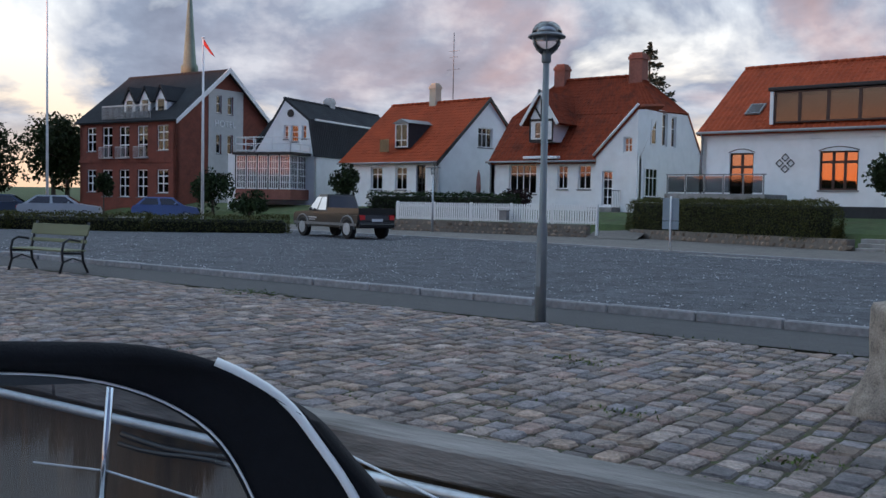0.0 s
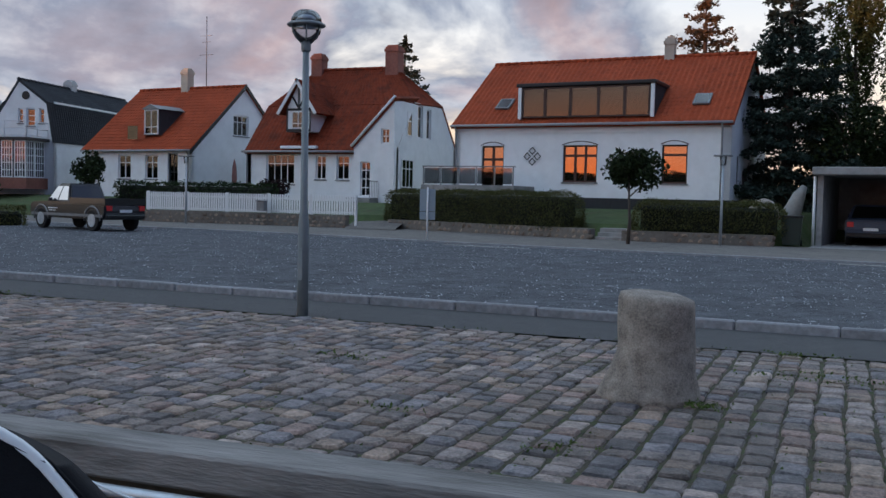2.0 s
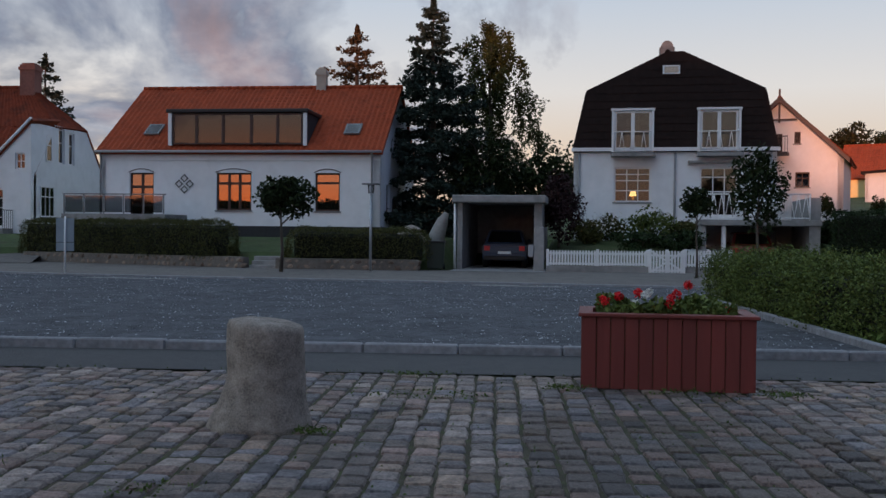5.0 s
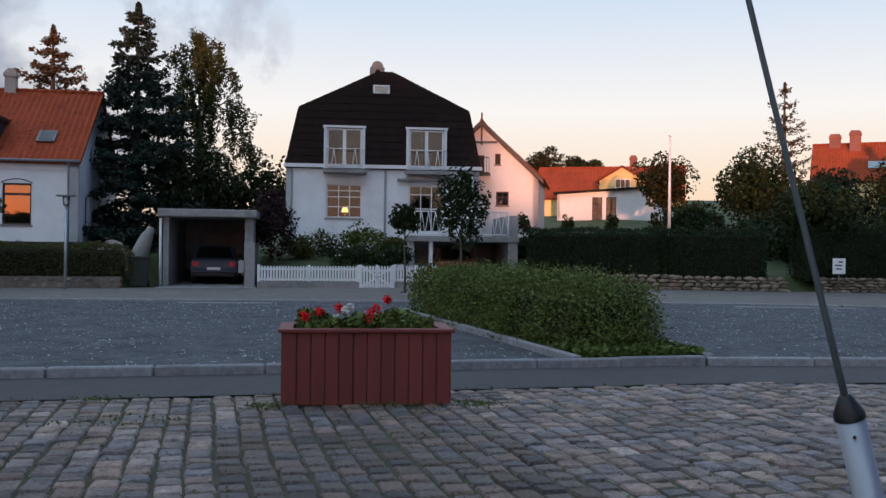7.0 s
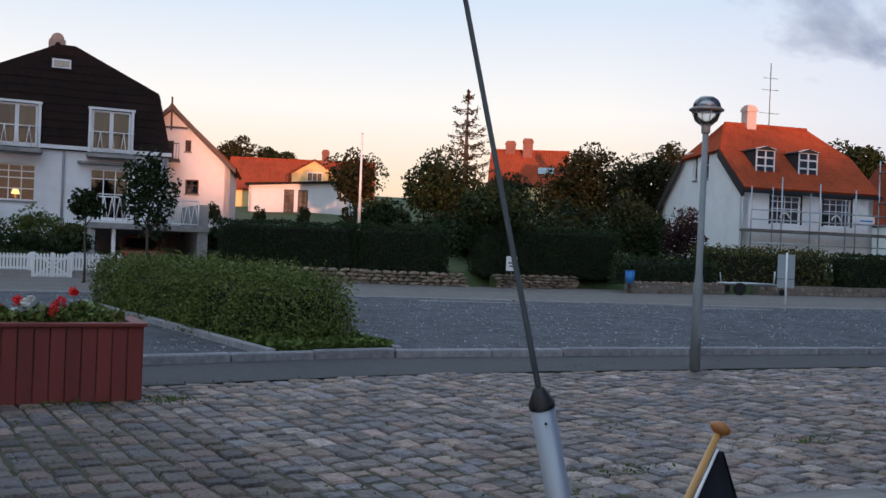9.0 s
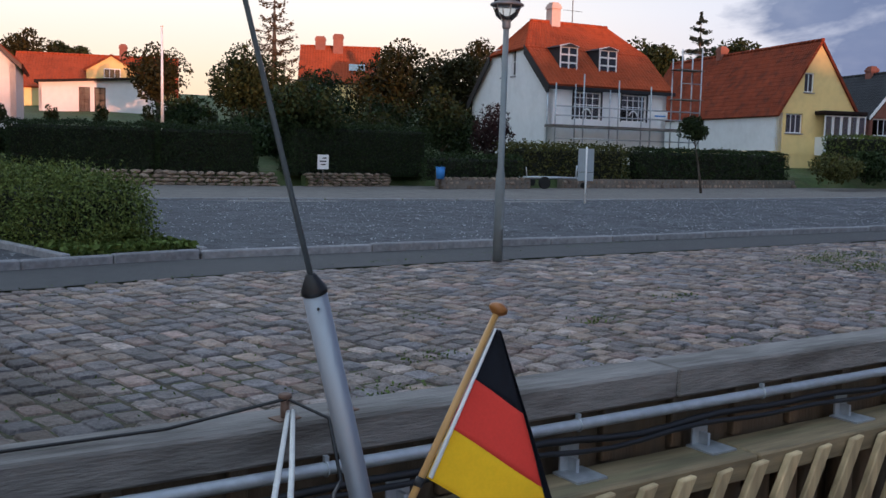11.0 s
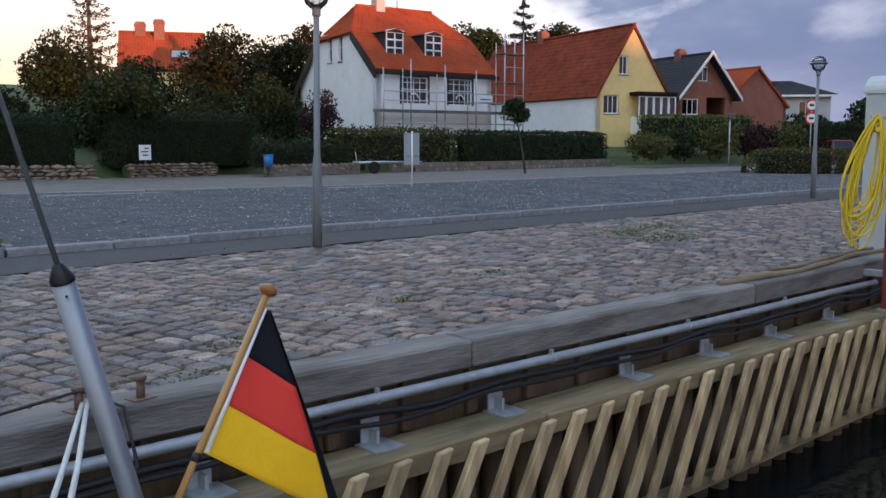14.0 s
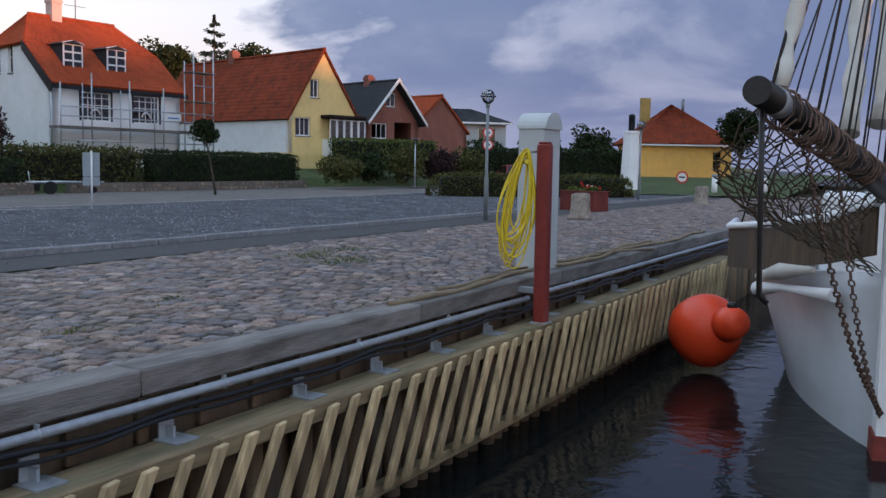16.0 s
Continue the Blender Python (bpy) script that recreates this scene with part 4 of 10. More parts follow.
def along(x, out, z):
    """A point of the quay's face: out metres before the cap's outer edge."""
    return Vector((x, quay(x) - out, z))


edge = thing("quay_edge", "weathered grey timber cap beams along the quay", "quay edge", kind="structure")
rq = random.Random(11)
joints = [-40, -34.5, -29, -23.5, -18, -12.5, -7.0, 1.8, 5.98, 9.9, 14.0, 19.0, 24.5, 30, 36, 42, 48, 54, 60]
for a, b in zip(joints, joints[1:]):
    ln = math.hypot(b - a, quay(b) - quay(a)) - 0.008
    bm = bmesh.new()
    box(bm, 0, ln, 0, 0.34, -0.105, 0.10, bevel=0.018)
    ob = part("cap_beam", bm, OLDWOOD, edge)
    ob.matrix_basis = pose(a, quay(a), rq.uniform(-0.006, 0.006), 0, 0, math.degrees(math.atan2(quay(b) - quay(a), b - a)))
for a, b in [(-40, -12), (-12, 1.8), (1.8, 9), (9, 60)]:
    ln = math.hypot(b - a, quay(b) - quay(a))
    ob = part("timber_wall", boxm(0, ln, 0.10, 0.30, -2.6, -0.105), PILEWOOD, edge)
    ob.matrix_basis = pose(a, quay(a), 0, 0, 0, math.degrees(math.atan2(quay(b) - quay(a), b - a)))

# galvanised pipe and black cables under the cap
pipe = thing("service_pipe", "galvanised steel pipe fixed along the quay face", "pipe", kind="structure")
pp = [along(x, 0.06, -0.145) for x in np.arange(-12, 1.7, 1.97)] + [along(x, 0.06, -0.145) for x in np.arange(1.8, 12.2, 1.2)] + [along(12.6, 0.07, -0.15)]
part("pipe", tube(pp, 0.036, 12), GALV, pipe)
pp = [along(x, 0.06, -0.13) for x in np.arange(13.2, 40, 2.0)]
part("pipe", tube([along(12.9, 0.09, -0.26)] + pp, 0.036, 12), GALV, pipe)
cable = thing("black_cable", "thick black rubber cables sagging under the cap", "cable", kind="structure")
for k in range(2):
    pts = [along(x, 0.10 + 0.03 * k, -0.235 - 0.045 * k + 0.028 * math.sin(x * 3.7 + k) * math.sin(x * 0.9)) for x in np.arange(-6, 34, 0.25)]
    part("cable", tube(pts, 0.024 - 0.006 * k, 8), BLACKPL, cable)

# lower wale with brackets, and the fender boards in front of the piles
wale = thing("quay_wale", "long treated timber wale bolted to the quay", "timber", kind="structure")
WX = [2.0, 6.35, 12.2, 18.0, 24.0]
for a, b in zip(WX, WX[1:]):
    ln = (b - a) / QDIR.x - 0.01
    ob = part("wale_beam", boxm(0, ln, -0.40, -0.02, -0.60, -0.44, bevel=0.012), WALEWOOD, wale)
    turn = math.degrees(math.atan2(quay(b) - quay(a), b - a))
    ob.matrix_basis = pose(a, quay(a), 0, 0, 0, turn)
    ob = part("lower_rail", boxm(0, ln, -0.36, -0.26, -1.58, -1.46, bevel=0.01), WALEWOOD, wale)
    ob.matrix_basis = pose(a, quay(a), 0, 0, 0, turn)
bracket_me = bmesh.new()
box(bracket_me, -0.075, 0.075, -0.05, -0.036, -0.44, -0.27)
box(bracket_me, -0.12, 0.12, -0.27, -0.036, -0.438, -0.424)
box(bracket_me, -0.012, 0.012, -0.13, -0.05, -0.424, -0.34)
for zb in (-0.32, -0.38):
    lathe_path(bracket_me, [(0.035, -0.045, zb), (0.035, -0.018, zb)], 0.014, 6)
first = part("bracket", bracket_me, GALV, wale)
BX = [3.79, 5.0, 6.15, 7.7, 8.9, 10.1, 11.4, 13.2, 14.6, 16.2, 18.0]
for i, x in enumerate(BX):
    ob = first if i == 0 else first.copy()
    if i:
        scene.collection.objects.link(ob)
        ob.parent = wale
    ob.matrix_basis = pose(x, quay(x), 0, 0, 0, QANG)
clip_bm = lathe_path(bmesh.new(), [(0, -0.06 + 0.040 * math.cos(a), -0.145 + 0.040 * math.sin(a)) for a in np.arange(0, 6.3, 0.6)], 0.007, 5, False)
box(clip_bm, -0.012, 0.012, -0.075, -0.045, -0.11, -0.075)
first = part("pipe_clip", clip_bm, GALV, pipe)
for i, x in enumerate([3.35, 5.05, 6.75, 8.6, 10.4, 14.2, 16.0, 18.5, 21]):
    ob = first if i == 0 else first.copy()
    if i:
        scene.collection.objects.link(ob)
        ob.parent = pipe
    ob.matrix_basis = pose(x, quay(x), 0, 0, 0, QANG)
upright = boxm(-0.05, 0.05, 0.04, 0.10, -0.46, -0.108, bevel=0.006)
first = part("upright", upright, PILEWOOD, wale)
for i, x in enumerate(np.arange(2.3, 20.0, 0.62)):
    ob = first if i == 0 else first.copy()
    if i:
        scene.collection.objects.link(ob)
        ob.parent = wale
    ob.matrix_basis = pose(float(x), quay(float(x)), 0, 0, 0, QANG)
fender = thing("fender_boards", "slanting yellowish treated fender boards on the quay", "fender", kind="structure")
slat_me = []
for i in range(4):
    bm = bmesh.new()
    hw = 0.062
    top, bot, lean = -0.47, -1.46, 0.53
    f = [(-hw, top), (hw, top + 0.012), (hw - lean, bot), (-hw - lean, bot)]
    a = [bm.verts.new((px + 0.006 * math.sin(i + j), -0.46 + 0.004 * i, pz)) for j, (px, pz) in enumerate(f)]
    b = [bm.verts.new((px, -0.405, pz)) for px, pz in f]
    bm.faces.new(a)
    bm.faces.new(b[::-1])
    for j in range(4):
        bm.faces.new((a[j], b[j], b[(j + 1) % 4], a[(j + 1) % 4]))
    bmesh.ops.recalc_face_normals(bm, faces=bm.faces)
    bmesh.ops.bevel(bm, geom=bm.edges[:], offset=0.008, segments=1, affect="EDGES")
    me = bpy.data.meshes.new("fender_board")
    bm.to_mesh(me)
    bm.free()
    me.materials.append(NEWWOOD)
    slat_me.append(me)
x = 2.9
while x < 23.5:
    ob = new("fender_board", slat_me[rq.randrange(4)])
    ob.parent = fender
    ob.matrix_basis = pose(x, quay(x), rq.uniform(-0.02, 0.015), 0, rq.uniform(-1.2, 1.2), QANG)
    x += 0.342
piles = thing("quay_piles", "dark wet timber piles under the fender", "piles", kind="structure")
pm = bpy.data.meshes.new("pile")
bm = tube([(0, 0, -2.7), (0, 0, -0.62)], 0.10, 9)
bm.to_mesh(pm)
bm.free()
pm.materials.append(PILEWOOD)
x = 2.2
while x < 30:
    ob = new("pile", pm)
    ob.parent = piles
    ob.matrix_basis = pose(x, quay(x) + 0.02 + rq.uniform(-0.03, 0.03), rq.uniform(-0.03, 0.0), rq.uniform(-1, 1), rq.uniform(-1, 1), rq.uniform(0, 360))
    x += 0.31

# pale stone chips lying about the gravel
rc = np.random.RandomState(77)
cx = -30 + 78 * rc.rand(26000)
cf = rc.rand(26000) ** 1.1
cy = np.array([kerb_y(a) + 0.25 + (lerp_line(FAR_KERB, a) - kerb_y(a) - 0.4) * f for a, f in zip(cx, cf)])
chip_mat = leaf_mat("pale_stone_chips", (0.22, 0.23, 0.25), (0.66, 0.67, 0.70))
keep = (rc.rand(26000) < 0.35 + 0.65 * (np.sin(cx * 1.9 + 3 * np.sin(cy * 0.7)) > 0)) & ~((cx > 5.0) & (cx < 7.2) & (cy < 22.3))
tagged(leaves("gravel_chips", np.stack([cx, cy, np.full(26000, 0.056)], 1)[keep], 0.018, chip_mat, flat=0.7, seed=77), "pale stone chips strewn over the gravel", "gravel", kind="stuff")

# ---- the houses ----
def eyez(z, k):
    """Heights seen from the camera's level, taken k times as far."""
    return 1.5 + (z - 1.5) * k


# the long white house with the wide dormer
def long_white_house():
    t = thing("house", "long white rendered house with orange tiled roof and wide dormer", "house", pose(-17.39, 42.69, 0, 0, 0, -3.9))
    w, d, base, ez, rz = 12.86, 9.8, 0.9, 5.05, 8.45
    prof = [(0, ez), (d / 2, rz), (d, ez)]
    holes = {"front": [(1.42, 2.54, 1.75, 3.99), (5.46, 7.06, 2.34, 4.0), (9.95, 11.06, 2.33, 4.0)], "right": [(1.5, 2.3, 2.2, 3.6)], "left": []}
    ps = shell(t, w, d, base, prof, WHITE, holes, plinth=PLINTH, pl=0.75)
    roofs(t, 0, w, prof, 0, 0, TILE, over=0.12, eave=0.30)
    window(t, ps["front"], 1.42, 2.54, 1.75, 3.99, 2, (0.36, 0.72), WOODBROWN, GLASS_SUN, bars=0.12)
    window(t, ps["front"], 5.46, 7.06, 2.34, 4.0, 3, (0.72,), WOODBROWN, GLASS_SUN, bars=0.11)
    window(t, ps["front"], 9.95, 11.06, 2.33, 4.0, 1, (0.74,), WOODBROWN, GLASS_SUN, bars=0.10)
    for a, b, zt in ((1.42, 2.54, 3.99), (5.46, 7.06, 4.0), (9.95, 11.06, 4.0)):     # flat brick arches over the openings
        c, hw_ = (a + b) / 2, (b - a) / 2 + 0.04
        arc = [(c + hw_ * q, zt - 0.10 + 0.16 * (1 - q * q)) for q in (1, 0.6, 0.2, -0.2, -0.6, -1)]
        part("arched_head", prism([(c - hw_ * 1.0, zt + 0.005)] + [(c + hw_, zt + 0.005)] + [(x, z + 0.14) for x, z in arc], -0.035, -0.004), WHITE, t)
        part("arch_line", lathe_path(bmesh.new(), [(x, -0.036, z + 0.12) for x, z in arc], 0.022, 6), WOODBROWN, t)
    window(t, ps["right"], 1.5, 2.3, 2.2, 3.6, 1, (0.6,), WOODBROWN)
    corn = bmesh.new()
    box(corn, 0, w, -0.05, 0.0, 4.55, 4.62)
    for i in range(64):
        box(corn, i * 0.2, i * 0.2 + 0.1, -0.07, 0.0, 4.80, 4.90)
    box(corn, -0.02, w + 0.02, -0.10, 0.0, 4.90, 5.0)
    part("cornice", corn, WHITE, t)
    gutter(t, -0.1, w + 0.1, -0.34, 4.92, (0.12, w - 0.35), base)
    for s in (3.98,):                                  # the iron ornament of four linked squares
        bm = bmesh.new()
        for a, b in ((0, 0.25), (0.25, 0), (0, -0.25), (-0.25, 0)):
            for k in range(4):
                m = pose(s + a, -0.03, 3.5 + b, 0, 45, 0) @ pose(0, 0, 0, 0, 90 * k, 0)
                box(bm, -0.125, 0.125, -0.012, 0.012, 0.095, 0.13, m=m)
        part("wall_ornament", bm, WOODBLACK, t)
    # the dormer
    x0, x1, z0, z1 = 3.23, 9.50, 5.22, 6.78
    dm = part("dormer", boxm(x0, x1, 0.25, 3.2, 5.02, z0 + 0.02), WOODBLACK, t)
    part("dormer_roof", boxm(x0 - 0.12, x1 + 0.12, -0.05, 3.6, z1 - 0.10, z1 + 0.06, bevel=0.02), WOODBLACK, dm)
    for xa in (x0 - 0.03, x1 - 0.10):
        part("cheek", boxm(xa, xa + 0.13, 0.13, 2.7, z0, z1 - 0.10), SLATE, dm)
    for xa in (x0 - 0.04, x1 - 0.12):
        part("corner_board", boxm(xa, xa + 0.16, 0.02, 0.12, z0, z1 - 0.12), WOODWHITE, dm)
    xs = [x0 + 0.16, 4.50, 5.72, 7.02, 8.22, x1 - 0.16]
    for a, b in zip(xs, xs[1:]):
        window(dm, pose(0, 0, 0), a, b, z0 + 0.05, z1 - 0.14, 1, (), WOODBROWN, GLASS_DIM, depth=0.06, sill=False)
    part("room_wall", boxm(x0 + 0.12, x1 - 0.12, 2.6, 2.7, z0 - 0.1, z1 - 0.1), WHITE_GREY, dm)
    for cx, cz in ((2.0, 5.95), (11.35, 5.95)):        # roof lights
        sl = math.degrees(math.atan2(rz - ez, d / 2))
        m = pose(cx, (cz - ez) / (rz - ez) * d / 2, cz + 0.10, sl, 0, 0)
        rl = part("roof_window", boxm(-0.36, 0.36, -0.45, 0.45, -0.02, 0.06, m=m), ZINC, t)
        part("pane", boxm(-0.28, 0.28, -0.37, 0.37, 0.061, 0.068, m=m), CARGLASS, rl)
    chimney(t, 9.0, d / 2, 7.6, 9.35, 0.46, mat("buff_chimney_render", (0.46, 0.40, 0.33), 0.9, 4, 0.12, 0.2))
    part("door", boxm(w - 0.02, w + 0.05, 3.0, 3.95, base, 3.0), WOODBROWN, t)


long_white_house()


def hotel():
    t = thing("hotel", "red brick hotel with dark roof, dormers and tall white windows", "hotel", pose(-70.05, 43.9, 0, 0, 0, 4.5))
    w, d, base, ez, rz = 11.17, 10.2, 0.9, 7.5, 11.5
    prof = [(0, ez), (d / 2, rz), (d, ez)]
    low = [(0.86, 1.98), (2.75, 3.95), (4.75, 5.95), (6.85, 8.05), (9.08, 10.34)]
    holes = {"front": [(a, b, 1.84 if i in (0, 4) else 1.5, 3.6) for i, (a, b) in enumerate(low)] + [(a, b, 5.05 if i in (0, 4) else 4.55, 6.95) for i, (a, b) in enumerate(low)],
             "right": [(4.0, 4.55, 8.15, 9.5), (5.2, 5.8, 8.1, 9.5), (4.0, 4.55, 5.0, 6.5), (5.2, 5.8, 5.0, 6.5)]}
    ps = shell(t, w, d, base, prof, BRICK, holes)
    for a, b, c, e in holes["front"]:
        window(t, ps["front"], a, b, c, e, 2, (0.4, 0.72), WOODWHITE, bars=0.09)
    for a, b, c, e in holes["right"]:
        window(t, ps["right"], a, b, c, e, 1, (0.55,), WOODWHITE)
    roofs(t, 0, w, prof, 0, 0, SLATE, over=0.35, eave=0.4)
    gp_ = panel(3.7, 0.9, 10.0, [(a - 3.2, b - 3.2, c, e) for a, b, c, e in holes["right"]], 0.03)
    bmesh.ops.transform(gp_, matrix=pose(w + 0.032, 3.2, 0, 0, 0, 90), verts=gp_.verts)
    gw = part("rendered_gable", gp_, WHITE_GREY, t, "pale grey rendered middle of the gable")
    bars = bmesh.new()
    box(bars, -0.05, w + 0.05, -0.06, 0.0, 4.15, 4.35)
    box(bars, -0.05, w + 0.05, -0.08, 0.0, 7.15, 7.4)
    part("brick_band", bars, BRICK, t)
    vb = prism([(-0.3, ez - 0.2), (d / 2, rz + 0.25), (d + 0.3, ez - 0.2), (d + 0.3, ez - 0.55), (d / 2, rz - 0.18), (-0.3, ez - 0.55)], 0, 0.06)
    bmesh.ops.transform(vb, matrix=pose(w + 0.42, 0, 0, 0, 0, 90), verts=vb.verts)
    part("barge_board", vb, WOODWHITE, t)
    for a, b in low[1:4]:                                # balconies of steel bars
        bm = bmesh.new()
        box(bm, a - 0.1, b + 0.1, -0.30, -0.27, 5.3, 5.36)
        box(bm, a - 0.1, b + 0.1, -0.30, 0.0, 4.45, 4.52)
        for i in range(12):
            x = a - 0.1 + (b - a + 0.2) * i / 11
            box(bm, x - 0.012, x + 0.012, -0.30, -0.275, 4.5, 5.3)
        part("balcony", bm, GALV, t)
    bm = bmesh.new()
    box(bm, 3.0, 8.6, -0.25, -0.20, 8.45, 8.55)
    for i in range(40):
        box(bm, 3.0 + 5.6 * i / 39 - 0.015, 3.0 + 5.6 * i / 39 + 0.015, -0.24, -0.21, 7.5, 8.45)
    part("roof_terrace_rail", bm, GALV, t)
    for s in (5.0, 6.8, 8.6):                            # gabled dormers
        f = prism([(s - 0.62, 7.9), (s + 0.62, 7.9), (s + 0.62, 9.0), (s, 10.0), (s - 0.62, 9.0)], 0.8, 3.6)
        dm = part("dormer", f, WOODWHITE, t, "white gabled roof dormer")
        for sg in (-1, 1):
            rr = bmesh.new()
            tiles(rr, (s + sg * 0.78, 0.65, 8.85), (s + sg * 0.78, 4.6, 8.85), (s, 0.65, 10.08), (s, 4.6, 10.08))
            part("dormer_roof", rr, SLATE, dm)
        part("pane", boxm(s - 0.35, s + 0.35, 0.78, 0.796, 8.0, 9.0), GLASS, dm)
    fnt = bpy.data.curves.new("lettering", "FONT")
    fnt.body, fnt.size, fnt.extrude, fnt.align_x = "HOTEL", 0.72, 0.03, "CENTER"
    ob = new("lettering", fnt)
    ob.parent = t
    ob.matrix_basis = pose(w + 0.05, 4.9, 7.1, 90, 0, 90)
    fnt.materials.append(WOODWHITE)
    ob["label"] = "raised white letters of the word hotel"


hotel()


def veranda_house(k=1.15):
    ang = 12.4
    c = Vector((-43.04 * k, 38.87 * k, 0))
    zz = lambda z: eyez(z, k)
    w, ln = 4.28 * k, 13.0
    base, ez = 0.8, zz(4.2)
    front = c + Vector((math.cos(radians(ang)), math.sin(radians(ang)), 0)) * (-0.62 * k)
    m = pose(front.x, front.y, 0, 0, 0, ang - 90) @ pose(-ln, 0, 0)
    t = thing("house", "white gabled house with dark mansard roof and glazed veranda", "house", m)
    h = w / 2
    prof = [(0, ez), (0.32 * w, zz(6.15)), (h + 0.1, zz(7.4)), (0.92 * w, zz(6.15)), (w, ez)]
    f0 = 0.62 * k
    holes = {"right": [(f0 + 1.55 * k, f0 + 1.85 * k, zz(5.05), zz(5.85)), (f0 + 2.05 * k, f0 + 2.55 * k, zz(4.9), zz(5.85)), (f0 + 2.80 * k, f0 + 3.1 * k, zz(5.05), zz(5.85))]}
    ps = shell(t, ln, w, base, prof, WHITE, holes)
    for a, b, z0, z1 in holes["right"]:
        window(t, ps["right"], a, b, z0, z1, 1, (0.6,), WOODWHITE)
    roofs(t, 0, ln, prof, 0, 0, SLATE, over=0.02, eave=0.2)
    oc = turned([(0.26, 0), (0.26, 0.05)], 16)
    bmesh.ops.transform(oc, matrix=pose(ln, f0 + 2.03 * k, zz(6.55), 0, 90, 0), verts=oc.verts)
    part("round_window", oc, WOODBLACK, t)
    part("trim_board", boxm(0.3, ln - 0.05, w - 0.02, w + 0.12, zz(6.1), zz(6.2)), WOODWHITE, t)
    chimney(t, ln * 0.55, h, zz(7.0), zz(7.4) + 0.55, 0.6, WHITE_GREY)
    # veranda with latticed glazing, and the balcony over it
    va = pose(ln, 0, 0, 0, 0, 90)
    a0, a1, z0, z1, dep = f0 - 0.45 * k, f0 + 3.32 * k, zz(2.1), zz(4.05), 2.2
    ver = part("veranda", boxm(a0, a1, -dep, 0.0, zz(1.5), z0 - 0.02, m=va), BRICK2, t, "veranda with brick base and white lattice panes")
    part("veranda_floor", boxm(a0 - 0.15, a1 + 0.15, -dep - 0.15, 0.05, z1, z1 + 0.16, m=va), WOODBLACK, ver)
    bays = 5
    for i in range(bays):
        s0, s1 = a0 + (a1 - a0) * i / bays, a0 + (a1 - a0) * (i + 1) / bays
        window(ver, va @ pose(0, -dep - 0.1, 0), s0 + 0.05, s1 - 0.05, z0, z1 - 0.02, 4, (0.2, 0.4, 0.6, 0.8), WOODWHITE, GLASS, sill=False, bars=0.05)
        part("veranda_post", boxm(s0 - 0.05, s0 + 0.05, -dep, -dep + 0.1, z0, z1, m=va), WOODBLACK, ver)
    for k2 in range(2):
        window(ver, va @ pose(a1 - 0.05, -dep, 0, 0, 0, 90), 0.05 + 1.05 * k2, 1.05 + 1.05 * k2, z0, z1 - 0.02, 4, (0.2, 0.4, 0.6, 0.8), WOODWHITE, GLASS, sill=False, bars=0.05)
    rail = bmesh.new()
    zt = z1 + 0.16
    for q0, q1 in (((a0, -dep), (a1, -dep)), ((a1, -dep), (a1, 0)), ((a0, -dep), (a0, 0))):
        n = max(2, int(math.dist(q0, q1) / 1.1))
        for zz2 in (0.12, 0.55, 0.98):
            lathe_path(rail, [va @ Vector((*q0, zt + zz2)), va @ Vector((*q1, zt + zz2))], 0.03, 6)
        for i in range(n + 1):
            p = Vector(q0).lerp(Vector(q1), i / n)
            lathe_path(rail, [va @ Vector((*p, zt)), va @ Vector((*p, zt + 1.02))], 0.035, 6)
    part("balcony_rail", rail, WOODWHITE, t)
    part("side_wall", boxm(a0 - 1.0, a0 - 0.1, -dep + 0.5, 0.3, base, z1 + 0.1, m=va), WHITE, t)
    # the lower wing behind, with a steep dark slope
    part("wing", prism([(a0 - 1.2, base), (f0 + 0.2, base), (f0 + 0.2, zz(5.3)), (f0 - 0.4, zz(5.3)), (a0 - 1.2, z1 + 0.3)], 0.9, 7.0), WHITE, t).matrix_basis = va
    wr = bmesh.new()
    tiles(wr, (a0 - 1.35, 0.8, z1 + 0.3), (a0 - 1.35, 7.2, z1 + 0.3), (f0 + 0.3, 0.8, zz(6.3)), (f0 + 0.3, 7.2, zz(6.3)))
    bmesh.ops.transform(wr, matrix=va, verts=wr.verts)
    part("wing_roof", wr, SLATE, t)


veranda_house()


